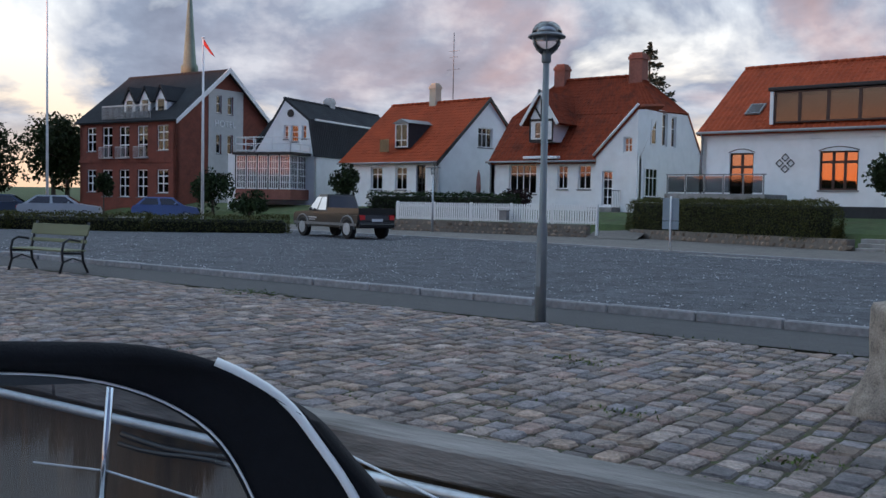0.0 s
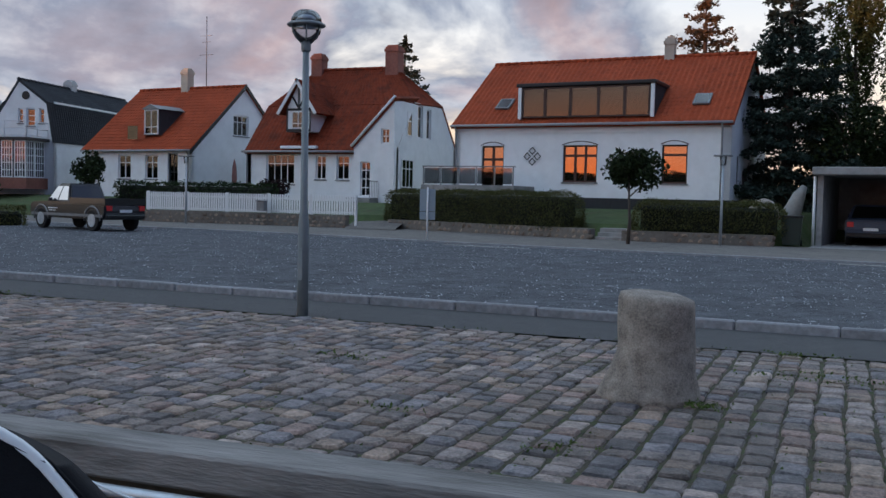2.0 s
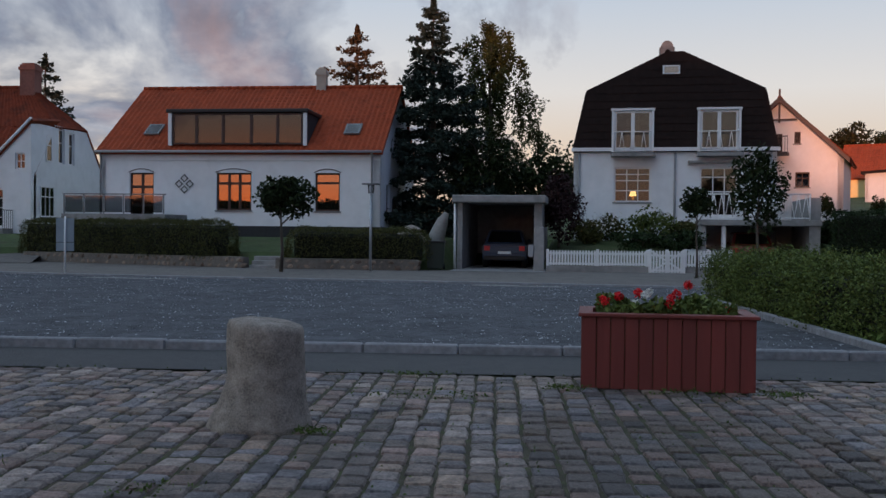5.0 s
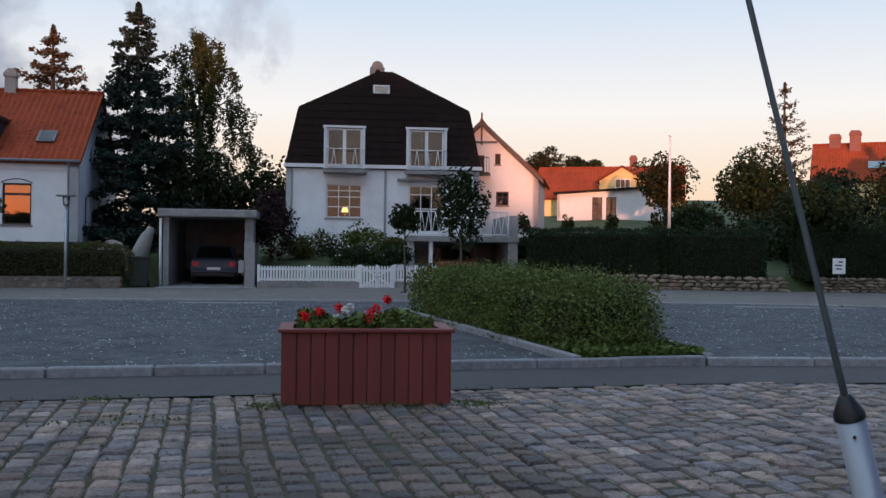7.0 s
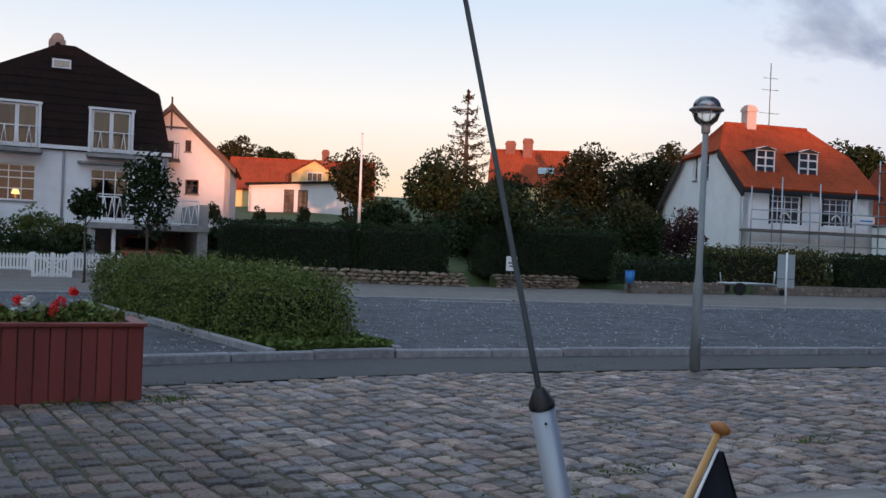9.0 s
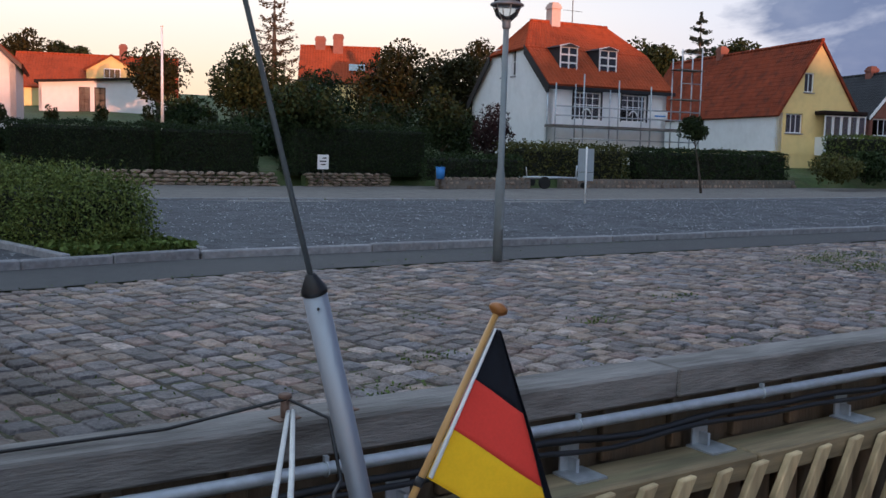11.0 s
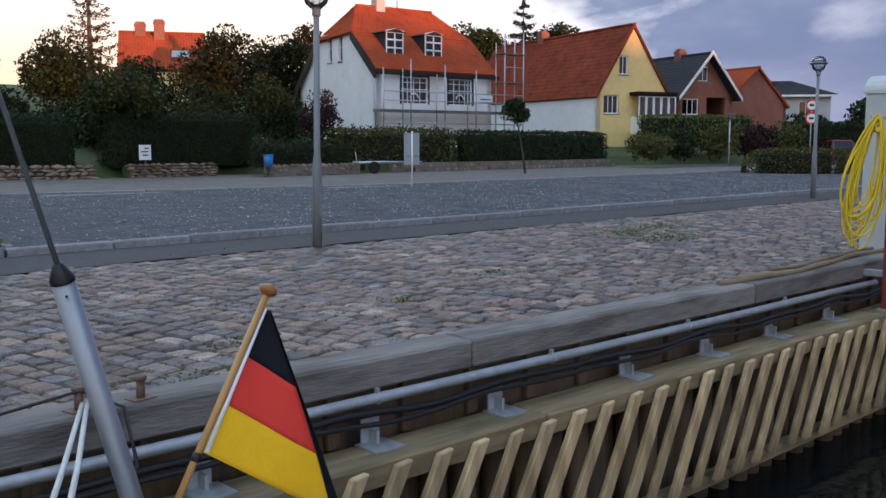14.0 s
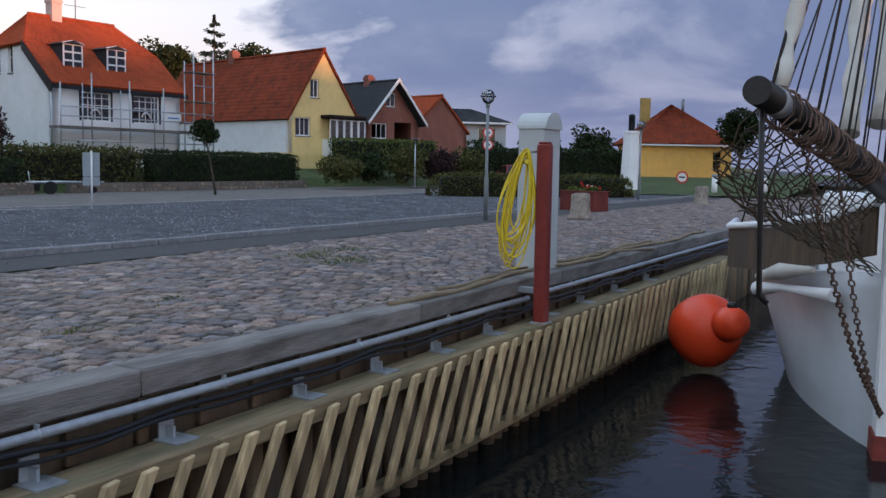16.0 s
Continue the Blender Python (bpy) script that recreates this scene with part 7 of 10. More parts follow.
sign_post(-12.9, 29.3, 20, "white sign post with grey sign backs by the kerb")
sign_post(24.7, 19.2, -35, "white sign post with grey sign back on the gravel edge")
t = thing("notice_board", "small white notice with dark bars on a thin stake", "sign", pose(23.4, 31.4, 0.09, 0, 0, -20))
part("stake", tube([(0, 0, 0), (0, 0, 0.75)], 0.02, 6), OLDWOOD, t)
part("board", boxm(-0.23, 0.23, -0.02, 0.0, 0.70, 1.28), SIGNWHITE, t)
for i, (a, b) in enumerate(((-0.02, 0.14), (-0.15, 0.12), (-0.10, 0.10))):
    part("bar", boxm(a, b, -0.024, -0.02, 1.12 - 0.13 * i, 1.17 - 0.13 * i), WOODBLACK, t)
t = thing("waste_bin", "blue plastic waste bin on a wooden post", "bin", pose(27.0, 28.35, 0.09, 0, 0, -10))
part("post", boxm(-0.05, 0.05, 0.2, 0.28, 0, 0.8), OLDWOOD, t)
part("bucket", tube([(0, 0, 0.42), (0, 0, 0.86)], [0.16, 0.19], 14), BINBLUE, t)
part("lid", tube([(0, 0, 0.86), (0, 0, 0.90)], [0.20, 0.19], 14), BINBLUE, t)
t = thing("wheelie_bin", "dark green wheeled rubbish bin by the garage", "bin", pose(-1.75, 35.4, 0.09))
part("body", prism([(-0.28, 0.06), (0.28, 0.06), (0.34, 1.0), (-0.34, 1.0)], -0.35, 0.35), mat("dark_green_plastic", (0.01, 0.022, 0.016), 0.5, 6, 0.1, 0.05), t)
part("lid", boxm(-0.37, 0.37, -0.40, 0.38, 1.0, 1.07, bevel=0.02), BLACKPL, t)
for s in (-0.3, 0.3):
    part("wheel", tube([(s - 0.04, 0.33, 0.11), (s + 0.04, 0.33, 0.11)], 0.11, 12), TYRE, t)
t = thing("traffic_sign", "two round red-ringed traffic signs on a pole", "traffic sign", pose(61.5, 17.1, 0, 0, 0, -62))
part("pole", tube([(0, 0, 0), (0, 0, 4.2)], 0.04, 8), GALV, t)
for z in (2.95, 3.75):
    dk = part("disc", tube([(0, -0.05, z), (0, -0.03, z)], 0.36, 24), SIGNRED, t)
    part("face", tube([(0, -0.056, z), (0, -0.05, z)], 0.27, 24), SIGNWHITE, dk)
    part("mark", boxm(-0.13, 0.13, -0.062, -0.056, z - 0.07, z + 0.07), WOODBLACK, dk)
t = thing("traffic_sign", "round red-ringed prohibition sign on a short post in grass", "traffic sign", pose(65.9, 4.85, -0.42, 0, 0, -78))
part("pole", tube([(0, 0, 0), (0, 0, 1.6)], 0.03, 8), GALV, t)
dk = part("disc", tube([(0, -0.05, 1.45), (0, -0.03, 1.45)], 0.40, 24), SIGNRED, t)
part("face", tube([(0, -0.056, 1.45), (0, -0.05, 1.45)], 0.30, 24), SIGNWHITE, dk)
part("mark", boxm(-0.2, 0.2, -0.062, -0.056, 1.40, 1.50, m=None), WOODBLACK, dk)
for x, y in ((58.8, 2.4), (60.2, -0.4)):
    t = thing("marker_post", "short white marker post with dark band", "post", pose(x, y, 0), "white marker posts")
    part("post", tube([(0, 0, 0), (0, 0, 1.15)], 0.17, 10), WHITE, t)
    part("band", tube([(0, 0, 1.15), (0, 0, 1.30)], 0.19, 10), SIGNGREY, t)
for x, y, z0, h, lb in ((-60.4, 35.4, 1.0, 13.6, "tall white wooden flagpole by the parked cars"), (-42.9, 34.4, 0.8, 9.5, "white flagpole with a pennant near the hotel"), (25.7, 49.3, 2.0, 6.0, "slim white garden flagpole")):
    t = thing("flagpole", lb, "flagpole", pose(x, y, z0))
    part("pole", tube([(0, 0, -0.5), (0, 0, h)], [0.10, 0.05], 9), WOODWHITE, t)
    part("knob", tube([(0, 0, h), (0, 0, h + 0.06), (0, 0, h + 0.12)], [0.05, 0.09, 0.02], 8), WOODWHITE, t)
    if y == 34.4:
        part("pennant", prism([(0.05, h - 0.05), (0.05, h - 0.35), (0.75, h - 0.95), (0.95, h - 1.05)], -0.02, 0.02), FLAGRED, t)

# ---- garden walls, fences, hedges ----
def stone_wall(name, label, path, h, th, seed, dry=False, z0=0.05):
    """A wall of single field stones; dry: loosely piled flat stones."""
    t = thing(name, label, "wall", kind="structure")
    r = random.Random(seed)
    meshes = []
    for i in range(7):
        bm = bmesh.new()
        bmesh.ops.create_icosphere(bm, subdivisions=1, radius=0.5)
        for v in bm.verts:
            v.co *= 1 + 0.30 * noise.noise(v.co * 2.0 + Vector((i * 7.1 + seed, 0, 0)))
            v.co.y *= 0.8
        me = bpy.data.meshes.new("stone")
        bm.to_mesh(me)
        bm.free()
        me.materials.append(STONE)
        meshes.append(me)
    for p, q in zip(path, path[1:]):
        d = Vector((q[0] - p[0], q[1] - p[1], 0))
        ln, ang = d.length, math.degrees(math.atan2(d.y, d.x))
        bed = part("mortar", boxm(0, ln, -th / 2 + (0.09 if dry else -0.025), th / 2, -0.2, h - (0.12 if dry else 0.02)), MORTAR if not dry else EARTH, t)
        bed.matrix_basis = pose(p[0], p[1], z0, 0, 0, ang)
        z = 0.02
        while z < h - 0.05:
            row = r.uniform(0.10, 0.17) if dry else r.uniform(0.15, 0.24)
            x = r.uniform(-0.1, 0.1)
            while x < ln - 0.05:
                w = r.uniform(0.22, 0.55) if dry else r.uniform(0.18, 0.42)
                ob = new("stone", r.choice(meshes))
                ob.parent = t
                c = Vector((p[0], p[1], 0)) + d.normalized() * min(ln, x + w / 2)
                o = Vector((d.y, -d.x, 0)).normalized() * (th / 2 - 0.07 + r.uniform(-0.03, 0.03))
                ob.matrix_basis = pose(c.x + o.x, c.y + o.y, z0 + z + row / 2, r.uniform(-8, 8), r.uniform(-10, 10), ang + r.uniform(-6, 6)) @ Matrix.Diagonal((w * 1.10, 0.34, row * 1.18, 1))
                x += w
            z += row
    return t


stone_wall("garden_wall_west", "low field stone wall under a white picket fence", [(-31.2, 37.1), (-20.4, 37.6)], 0.60, 0.4, 3)
stone_wall("garden_wall_middle", "low reddish field stone garden wall under a hedge", [(-19.0, 39.2), (-8.7, 34.95)], 0.46, 0.4, 5)
stone_wall("garden_wall_middle_two", "low field stone garden wall beside garden steps", [(-7.5, 34.8), (-2.3, 34.6)], 0.44, 0.4, 6)
stone_wall("garden_wall_east", "dry piled wall of flat stones below a dark hedge", [(14.0, 35.9), (18, 34.1), (21.6, 32.2)], 0.55, 0.5, 7, True)
stone_wall("garden_wall_east_two", "dry piled wall of flat field stones", [(22.9, 32.0), (26.6, 31.4)], 0.60, 0.5, 8, True)
stone_wall("garden_wall_far", "mortared reddish stone wall under a low hedge", [(27.2, 28.7), (32.1, 28.2)], 0.46, 0.4, 9)
stone_wall("garden_wall_far_two", "low stone wall below a dark clipped hedge", [(34.5, 28.3), (40, 27.4), (51.6, 25.7)], 0.48, 0.4, 10)

hedge("hedge", "clipped green beech hedge above a stone wall", [(-19.5, 40.15), (-9.4, 35.75)], 1.4, 0.40, 1.78, HEDGE_LEAF, 0.032, 700, 11, round_ends=0.9)
hedge("hedge", "clipped green beech hedge beside garden steps", [(-7.3, 35.6), (-1.9, 35.3)], 1.3, 0.40, 1.52, HEDGE_LEAF, 0.032, 700, 12, round_ends=0.5)
hedge("hedge", "low clipped hedge behind a white fence", [(-34.5, 39.2), (-25.5, 39.5)], 1.0, 0.3, 1.95, HEDGE_DARK, 0.07, 120, 13)
hedge("hedge", "long low clipped hedge before parked cars", [(-50, 14.5), (-39.3, 21.4), (-34.4, 24.7), (-30.6, 29.2)], 1.1, 0.0, 0.74, HEDGE_LEAF, 0.040, 330, 14)
hedge("hedge", "bushy fresh green hedge on a kerbed island", [(6.15, 12.75), (5.95, 16.5), (5.75, 21.6)], 1.45, 0.10, 1.0, HEDGE_FRESH, 0.024, 2300, 15, ragged=0.10, round_ends=0.75, lumpy=1.9)
hedge("hedge", "tall dark clipped hedge over a dry stone wall", [(13.2, 37.0), (18.1, 35.0), (21.4, 33.2)], 1.3, 0.5, 2.38, HEDGE_DARK, 0.036, 600, 16)
hedge("hedge", "tall dark clipped garden hedge over stones", [(22.7, 33.0), (29.4, 32.2)], 1.4, 0.5, 2.60, HEDGE_DARK, 0.036, 600, 17)
hedge("hedge", "low dark clipped hedge on a stone wall", [(27.2, 29.3), (32.0, 28.8)], 1.0, 0.42, 1.48, HEDGE_DARK, 0.06, 180, 18)
hedge("hedge", "long dark clipped hedge on a low wall", [(39.8, 28.1), (51.4, 26.3)], 1.1, 0.44, 2.0, HEDGE_DARK, 0.065, 170, 19)
hedge("hedge", "rough green hedge before the scaffolded house", [(33.0, 30.3), (39.5, 28.9)], 1.6, 0.3, 2.0, HEDGE_LEAF, 0.07, 150, 20, ragged=0.10)
hedge("hedge", "round low clipped hedge at the lot's end", [(45.5, 15.6), (47.4, 11.6), (51.5, 6.4)], 1.8, 0.0, 1.15, HEDGE_LEAF, 0.06, 170, 21, round_ends=1.0)
hedge("hedge", "lime green clipped hedge below the yellow house", [(56.5, 26.0), (63.0, 21.5)], 1.2, 1.2, 3.15, HEDGE_FRESH, 0.08, 90, 22)
hedge("hedge", "long dark hedge behind the parked cars", [(72, 22), (76, 8)], 1.5, 0.3, 2.9, HEDGE_DARK, 0.11, 70, 23)

# the kerb of the hedge island
isl = thing("island_kerb", "weathered kerb edge round the hedge island", "kerb", kind="structure")
for p, q in (((5.20, 12.10), (4.95, 22.2)), ((7.1, 12.05), (6.95, 13.2))):
    d = Vector((q[0] - p[0], q[1] - p[1], 0))
    n = max(1, int(d.length / 1.2))
    for i in range(n):
        c = Vector((*p, 0)) + d * ((i + 0.5) / n)
        ob = part("kerbstone", boxm(-d.length / n / 2 + 0.006, d.length / n / 2 - 0.006, -0.06, 0.06, -0.1, 0.15, bevel=0.015), KERB, isl)
        ob.matrix_basis = pose(c.x, c.y, 0, 0, 0, math.degrees(math.atan2(d.y, d.x)))
tagged(raw("island_soil", [(5.25, 12.15, 0.09), (7.15, 12.15, 0.09), (6.9, 22.2, 0.09), (5.0, 22.2, 0.09)], [(0, 1, 2, 3)], EARTH), "soil and grass under the island hedge", "ground", kind="structure")
rg_ = np.random.RandomState(4)
gp = np.stack([5.3 + 1.75 * rg_.rand(2500), 12.15 + 1.2 * rg_.rand(2500) ** 1.4, 0.09 + 0.13 * rg_.rand(2500)], 1)
tagged(leaves("grass_tuft", gp, 0.05, GRASS_LEAF, seed=4), "tufts of grass at the hedge foot", "grass", kind="stuff")


def picket_fence(name, label, p, q, z0, z1, step, width, group=""):
    t = thing(name, label, "fence")
    d = Vector((q[0] - p[0], q[1] - p[1], 0))
    ang = math.degrees(math.atan2(d.y, d.x))
    n = int(d.length / step)
    me = bpy.data.meshes.new("picket")
    bm = prism([(-width / 2, z0), (width / 2, z0), (width / 2, z1 - 0.04), (0, z1), (-width / 2, z1 - 0.04)], -0.012, 0.012)
    bm.to_mesh(me)
    bm.free()
    me.materials.append(WOODWHITE)
    for i in range(n + 1):
        ob = new("picket", me)
        ob.parent = t
        c = Vector((*p, 0)) + d * (i / n)
        ob.matrix_basis = pose(c.x, c.y, 0, 0, 0, ang)
    for z in (z0 + 0.12 * (z1 - z0), z0 + 0.78 * (z1 - z0)):
        part("rail", boxm(0, d.length, 0.014, 0.05, z - 0.035, z + 0.035), WOODWHITE, t).matrix_basis = pose(p[0], p[1], 0, 0, 0, ang)
    k = max(2, int(d.length / 2.2))
    for i in range(k + 1):
        c = Vector((*p, 0)) + d * (i / k)
        part("post", boxm(-0.05, 0.05, 0.05, 0.15, 0.0, z1 + 0.03), WOODWHITE, t).matrix_basis = pose(c.x, c.y, 0, 0, 0, ang)
    return t


picket_fence("picket_fence", "long white picket fence on a field stone wall", (-31.0, 37.05), (-20.0, 37.55), 0.66, 1.52, 0.125, 0.085)
picket_fence("picket_fence", "low white picket fence before a flower garden", (2.35, 35.15), (5.95, 35.1), 0.32, 0.88, 0.105, 0.07)
picket_fence("picket_fence", "white picket fence with a letter slot beside the gate", (7.3, 35.1), (8.9, 35.05), 0.32, 0.92, 0.105, 0.07)
gate = picket_fence("garden_gate", "white picket garden gate with crossed braces", (6.02, 35.0), (7.22, 34.98), 0.08, 0.90, 0.105, 0.07)
for a in (-33, 33):
    part("brace", boxm(-0.68, 0.68, -0.03, -0.012, -0.03, 0.03, m=pose(6.62, 35.0, 0.50, 0, a, 0)), WOODWHITE, gate)
part("fence_base", boxm(2.3, 9.0, 35.12, 35.32, 0.0, 0.30), CONCRETE)
tagged(bpy.data.objects["fence_base"], "low grey concrete base wall under a picket fence", "wall", kind="structure")
t = thing("mailbox", "grey metal mailbox on a white fence", "mailbox", pose(-24.4, 36.9, 0.75))
part("box", boxm(-0.22, 0.22, -0.15, 0.1, 0, 0.42, bevel=0.03), ZINC, t)
part("lid", boxm(-0.24, 0.24, -0.18, 0.12, 0.42, 0.46), ZINC, t)

# ---- garage, carport, terrace ----
t = thing("garage", "open flat-roofed concrete garage with a car inside", "garage", pose(-1.1, 36.5, 0.05, 0, 0, -5.5))
part("side_wall", boxm(0.10, 0.30, 0, 5.2, 0, 2.55), CONCRETE, t)
part("side_wall", boxm(3.0, 3.3, 0, 5.2, 0, 2.55), CONCRETE, t)
part("back_wall", boxm(0.10, 3.3, 5.2, 5.4, 0, 2.55), CONCRETE, t)
part("roof", boxm(-0.05, 3.45, -0.4, 5.5, 2.55, 2.83, bevel=0.03), CONCRETE, t)
part("gate_pillar", boxm(3.05, 3.42, -1.0, -0.6, -0.05, 1.65, bevel=0.02), CONCRETE, t)
part("drainpipe", tube([(0.02, -0.05, 0), (0.02, -0.05, 2.5)], 0.05, 8), WOODWHITE, t)
part("letterbox", boxm(2.85, 3.05, -1.08, -0.75, 0.55, 1.0, bevel=0.02), GUTTER, t)
tagged(raw("garage_drive", [(-1.2, 34.4, 0.10), (2.2, 34.2, 0.10), (2.7, 42.0, 0.10), (-0.6, 42.3, 0.10)], [(0, 1, 2, 3)], CONCRETE), "concrete drive into the garage", "drive", kind="structure")

t = thing("carport", "carport under a terrace with white zigzag balcony rail", "carport", pose(8.62, 38.56, 0.05, 0, 0, -9.5))
part("slab", boxm(-0.1, 4.45, -0.1, 5.2, 1.80, 2.03, bevel=0.02), CONCRETE, t)
part("side_wall", boxm(4.0, 4.4, 0, 5.0, 0, 2.9), CONCRETE, t)
part("back_wall", boxm(0, 4.0, 4.9, 5.1, 0, 1.8), CONCRETE, t)
part("post", boxm(0.75, 0.90, 0.1, 0.25, 0, 1.8), WOODWHITE, t)
part("side_wall", boxm(-0.05, 0.15, 0.2, 5.0, 0, 1.8), WHITE_GREY, t)
rl = bmesh.new()
for z in (2.10, 3.03):
    for p, q in (((0.0, -0.02), (4.0, -0.02)), ((0.0, -0.02), (0.0, 4.8))):
        lathe_path(rl, [(*p, z), (*q, z)], 0.028, 6)
n = 14
for i in range(n):
    x = 4.0 * i / n
    lathe_path(rl, [(x, -0.02, 2.10), (x + 2.0 / n, -0.02, 3.03)], 0.016, 5)
    lathe_path(rl, [(x + 2.0 / n, -0.02, 3.03), (x + 4.0 / n, -0.02, 2.10)], 0.016, 5)
for x in (0, 1.33, 2.67, 4.0):
    lathe_path(rl, [(x, -0.02, 2.03), (x, -0.02, 3.05)], 0.03, 6)
part("balcony_rail", rl, WOODWHITE, t)
tagged(raw("carport_drive", [(9.0, 34.9, 0.11), (12.9, 34.4, 0.11), (13.2, 42.6, 0.11), (8.9, 43.2, 0.11)], [(0, 1, 2, 3)], CONCRETE), "concrete drive into the carport", "drive", kind="structure")
t = thing("patio_table", "dark garden table and chairs on the terrace", "table", pose(11.0, 39.3, 2.08))
part("tabletop", boxm(-0.6, 0.6, -0.4, 0.4, 0.70, 0.74), WOODBROWN, t)
for a, b in ((-0.5, -0.3), (0.5, -0.3), (-0.5, 0.3), (0.5, 0.3)):
    part("leg", boxm(a - 0.03, a + 0.03, b - 0.03, b + 0.03, 0, 0.70), WOODBROWN, t)

t = thing("terrace", "raised block terrace with tinted glass balustrade", "terrace", pose(-17.9, 39.9, 0, 0, 0, -4))
part("retaining_wall", boxm(0.0, 4.6, 0.0, 2.4, 0.4, 2.10, bevel=0.02), CONCRETE, t)
for i in range(6):
    part("rail_post", boxm(0.1 + 0.88 * i - 0.025, 0.1 + 0.88 * i + 0.025, 0.05, 0.10, 2.10, 2.92), ZINC, t)
part("handrail", boxm(0.05, 4.6, 0.04, 0.11, 2.90, 2.95), ZINC, t)
for i in range(5):
    g = part("glass_panel", boxm(0.15 + 0.88 * i, 0.93 + 0.88 * i, 0.07, 0.08, 2.16, 2.86), GLASS, t)

for i in range(3):
    ob = part("garden_step", boxm(-8.55, -7.55, 34.9 + 0.35 * i, 36.2, 0.0, 0.20 + 0.15 * i, bevel=0.01), CONCRETE)
    tagged(ob, "weathered stone garden step between hedges", "step", "garden steps", "structure")
t = tagged(part("boulder", turned([(0.5, 0), (0.62, 0.25), (0.55, 0.6), (0.3, 0.85), (0.05, 0.95)], 12), GRANITE), "grey boulder beside the white house", "rock")
t.matrix_basis = pose(-2.9, 38.3, 0.8)
t = tagged(part("garden_sculpture", tube([(0, 0, 0), (0.1, 0, 0.6), (0.32, 0, 1.2), (0.50, 0, 1.55)], [0.30, 0.34, 0.24, 0.10], 9), CONCRETE), "leaning pale stone garden sculpture by the garage", "sculpture")
t.matrix_basis = pose(-2.0, 38.6, 0.7)

# ---- vehicles ----
def vehicle(name, label, m, paint, L, W, belt, roof, cab, nose, sill=0.28, wheel=0.33, tail_red=True, bed=None):
    """A car along local x, front at +x. cab: (rear foot, rear top, front top, front foot) of the glasshouse."""
    t = thing(name, label, "car" if name == "car" else "pickup truck", m)
    bm = prism([(-L / 2 + 0.08, sill), (L / 2 - 0.10, sill), (L / 2, sill + 0.20), (L / 2 - 0.05, nose), (cab[3], belt), (cab[0], belt), (-L / 2 + 0.03, belt - 0.06), (-L / 2, sill + 0.25)], -W / 2, W / 2)
    bmesh.ops.bevel(bm, geom=bm.edges[:], offset=0.06, segments=2, affect="EDGES")
    body = part("body", bm, paint, t)
    cb = bmesh.new()
    lo, hi = W / 2 - 0.06, W / 2 - 0.22
    a = [(cab[0], belt - 0.02, lo), (cab[3], belt - 0.02, lo), (cab[2], roof, hi), (cab[1], roof, hi)]
    v0 = [cb.verts.new((x, -y, z)) for x, z, y in a]
    v1 = [cb.verts.new((x, y, z)) for x, z, y in a]
    cb.faces.new(v0)
    cb.faces.new(v1[::-1])
    for i in range(4):
        cb.faces.new((v0[i], v1[i], v1[(i + 1) % 4], v0[(i + 1) % 4]))
    bmesh.ops.recalc_face_normals(cb, faces=cb.faces)
    bmesh.ops.bevel(cb, geom=cb.edges[:], offset=0.05, segments=2, affect="EDGES")
    part("cabin", cb, paint, t)
    h = roof - belt
    for sg in (-1, 1):                                   # side glass
        for p, q in ((0.08, 0.47), (0.53, 0.92)):
            def at(f, zf):
                x = (cab[0] + (cab[1] - cab[0]) * zf) * (1 - f) + (cab[3] + (cab[2] - cab[3]) * zf) * f
                y = (lo + (hi - lo) * zf + 0.004) * sg
                return (x, y, belt - 0.02 + (h + 0.02) * zf)
            raw("side_window", [at(p, 0.12), at(q, 0.12), at(q, 0.85), at(p, 0.85)], [(0, 1, 2, 3)], CARGLASS, t)
    for foot, top, nm, off in ((cab[0], cab[1], "rear_window", -0.004), (cab[3], cab[2], "windscreen", 0.004)):
        pts = []
        for zf, s in ((0.12, 1), (0.12, -1), (0.88, -1), (0.88, 1)):
            pts.append((foot + (top - foot) * zf + off, (lo + (hi - lo) * zf - 0.10) * s, belt - 0.02 + (h + 0.02) * zf + 0.004))
        raw(nm, pts, [(0, 1, 2, 3)], CARGLASS, t)
    for x in (-L / 2 + 0.78, L / 2 - 0.82):
        for sg in (-1, 1):
            y = sg * (W / 2 - 0.10)
            wh = part("wheel", tube([(x, y - 0.10, wheel), (x, y - 0.08, wheel), (x, y + 0.10, wheel), (x, y + 0.12, wheel)], [wheel - 0.03, wheel, wheel, wheel - 0.03], 20), TYRE, t)
            part("rim", tube([(x, y + sg * 0.121, wheel), (x, y + sg * 0.132, wheel)], wheel * 0.62, 14), GALV, wh)
    for sg in (-1, 1):
        part("tail_light", boxm(-L / 2 - 0.015, -L / 2 + 0.06, sg * (W / 2 - 0.18) - 0.11, sg * (W / 2 - 0.18) + 0.11, belt - 0.28, belt - 0.10), SIGNRED, t)
        part("headlight", boxm(L / 2 - 0.10, L / 2 - 0.01, sg * (W / 2 - 0.22) - 0.14, sg * (W / 2 - 0.22) + 0.14, nose - 0.20, nose - 0.06), CHROME, t)
        part("mirror", boxm(cab[2] + 0.18, cab[2] + 0.28, sg * (W / 2 + 0.02) - 0.07, sg * (W / 2 + 0.02) + 0.07, belt + 0.02, belt + 0.15, bevel=0.02), paint, t)
    part("number_plate", boxm(-L / 2 - 0.02, -L / 2, -0.25, 0.25, sill + 0.26, sill + 0.36), SIGNWHITE, t)
    part("bumper", boxm(-L / 2 - 0.04, -L / 2 + 0.1, -W / 2 + 0.05, W / 2 - 0.05, sill + 0.02, sill + 0.18, bevel=0.03), BLACKPL, t)
    return t


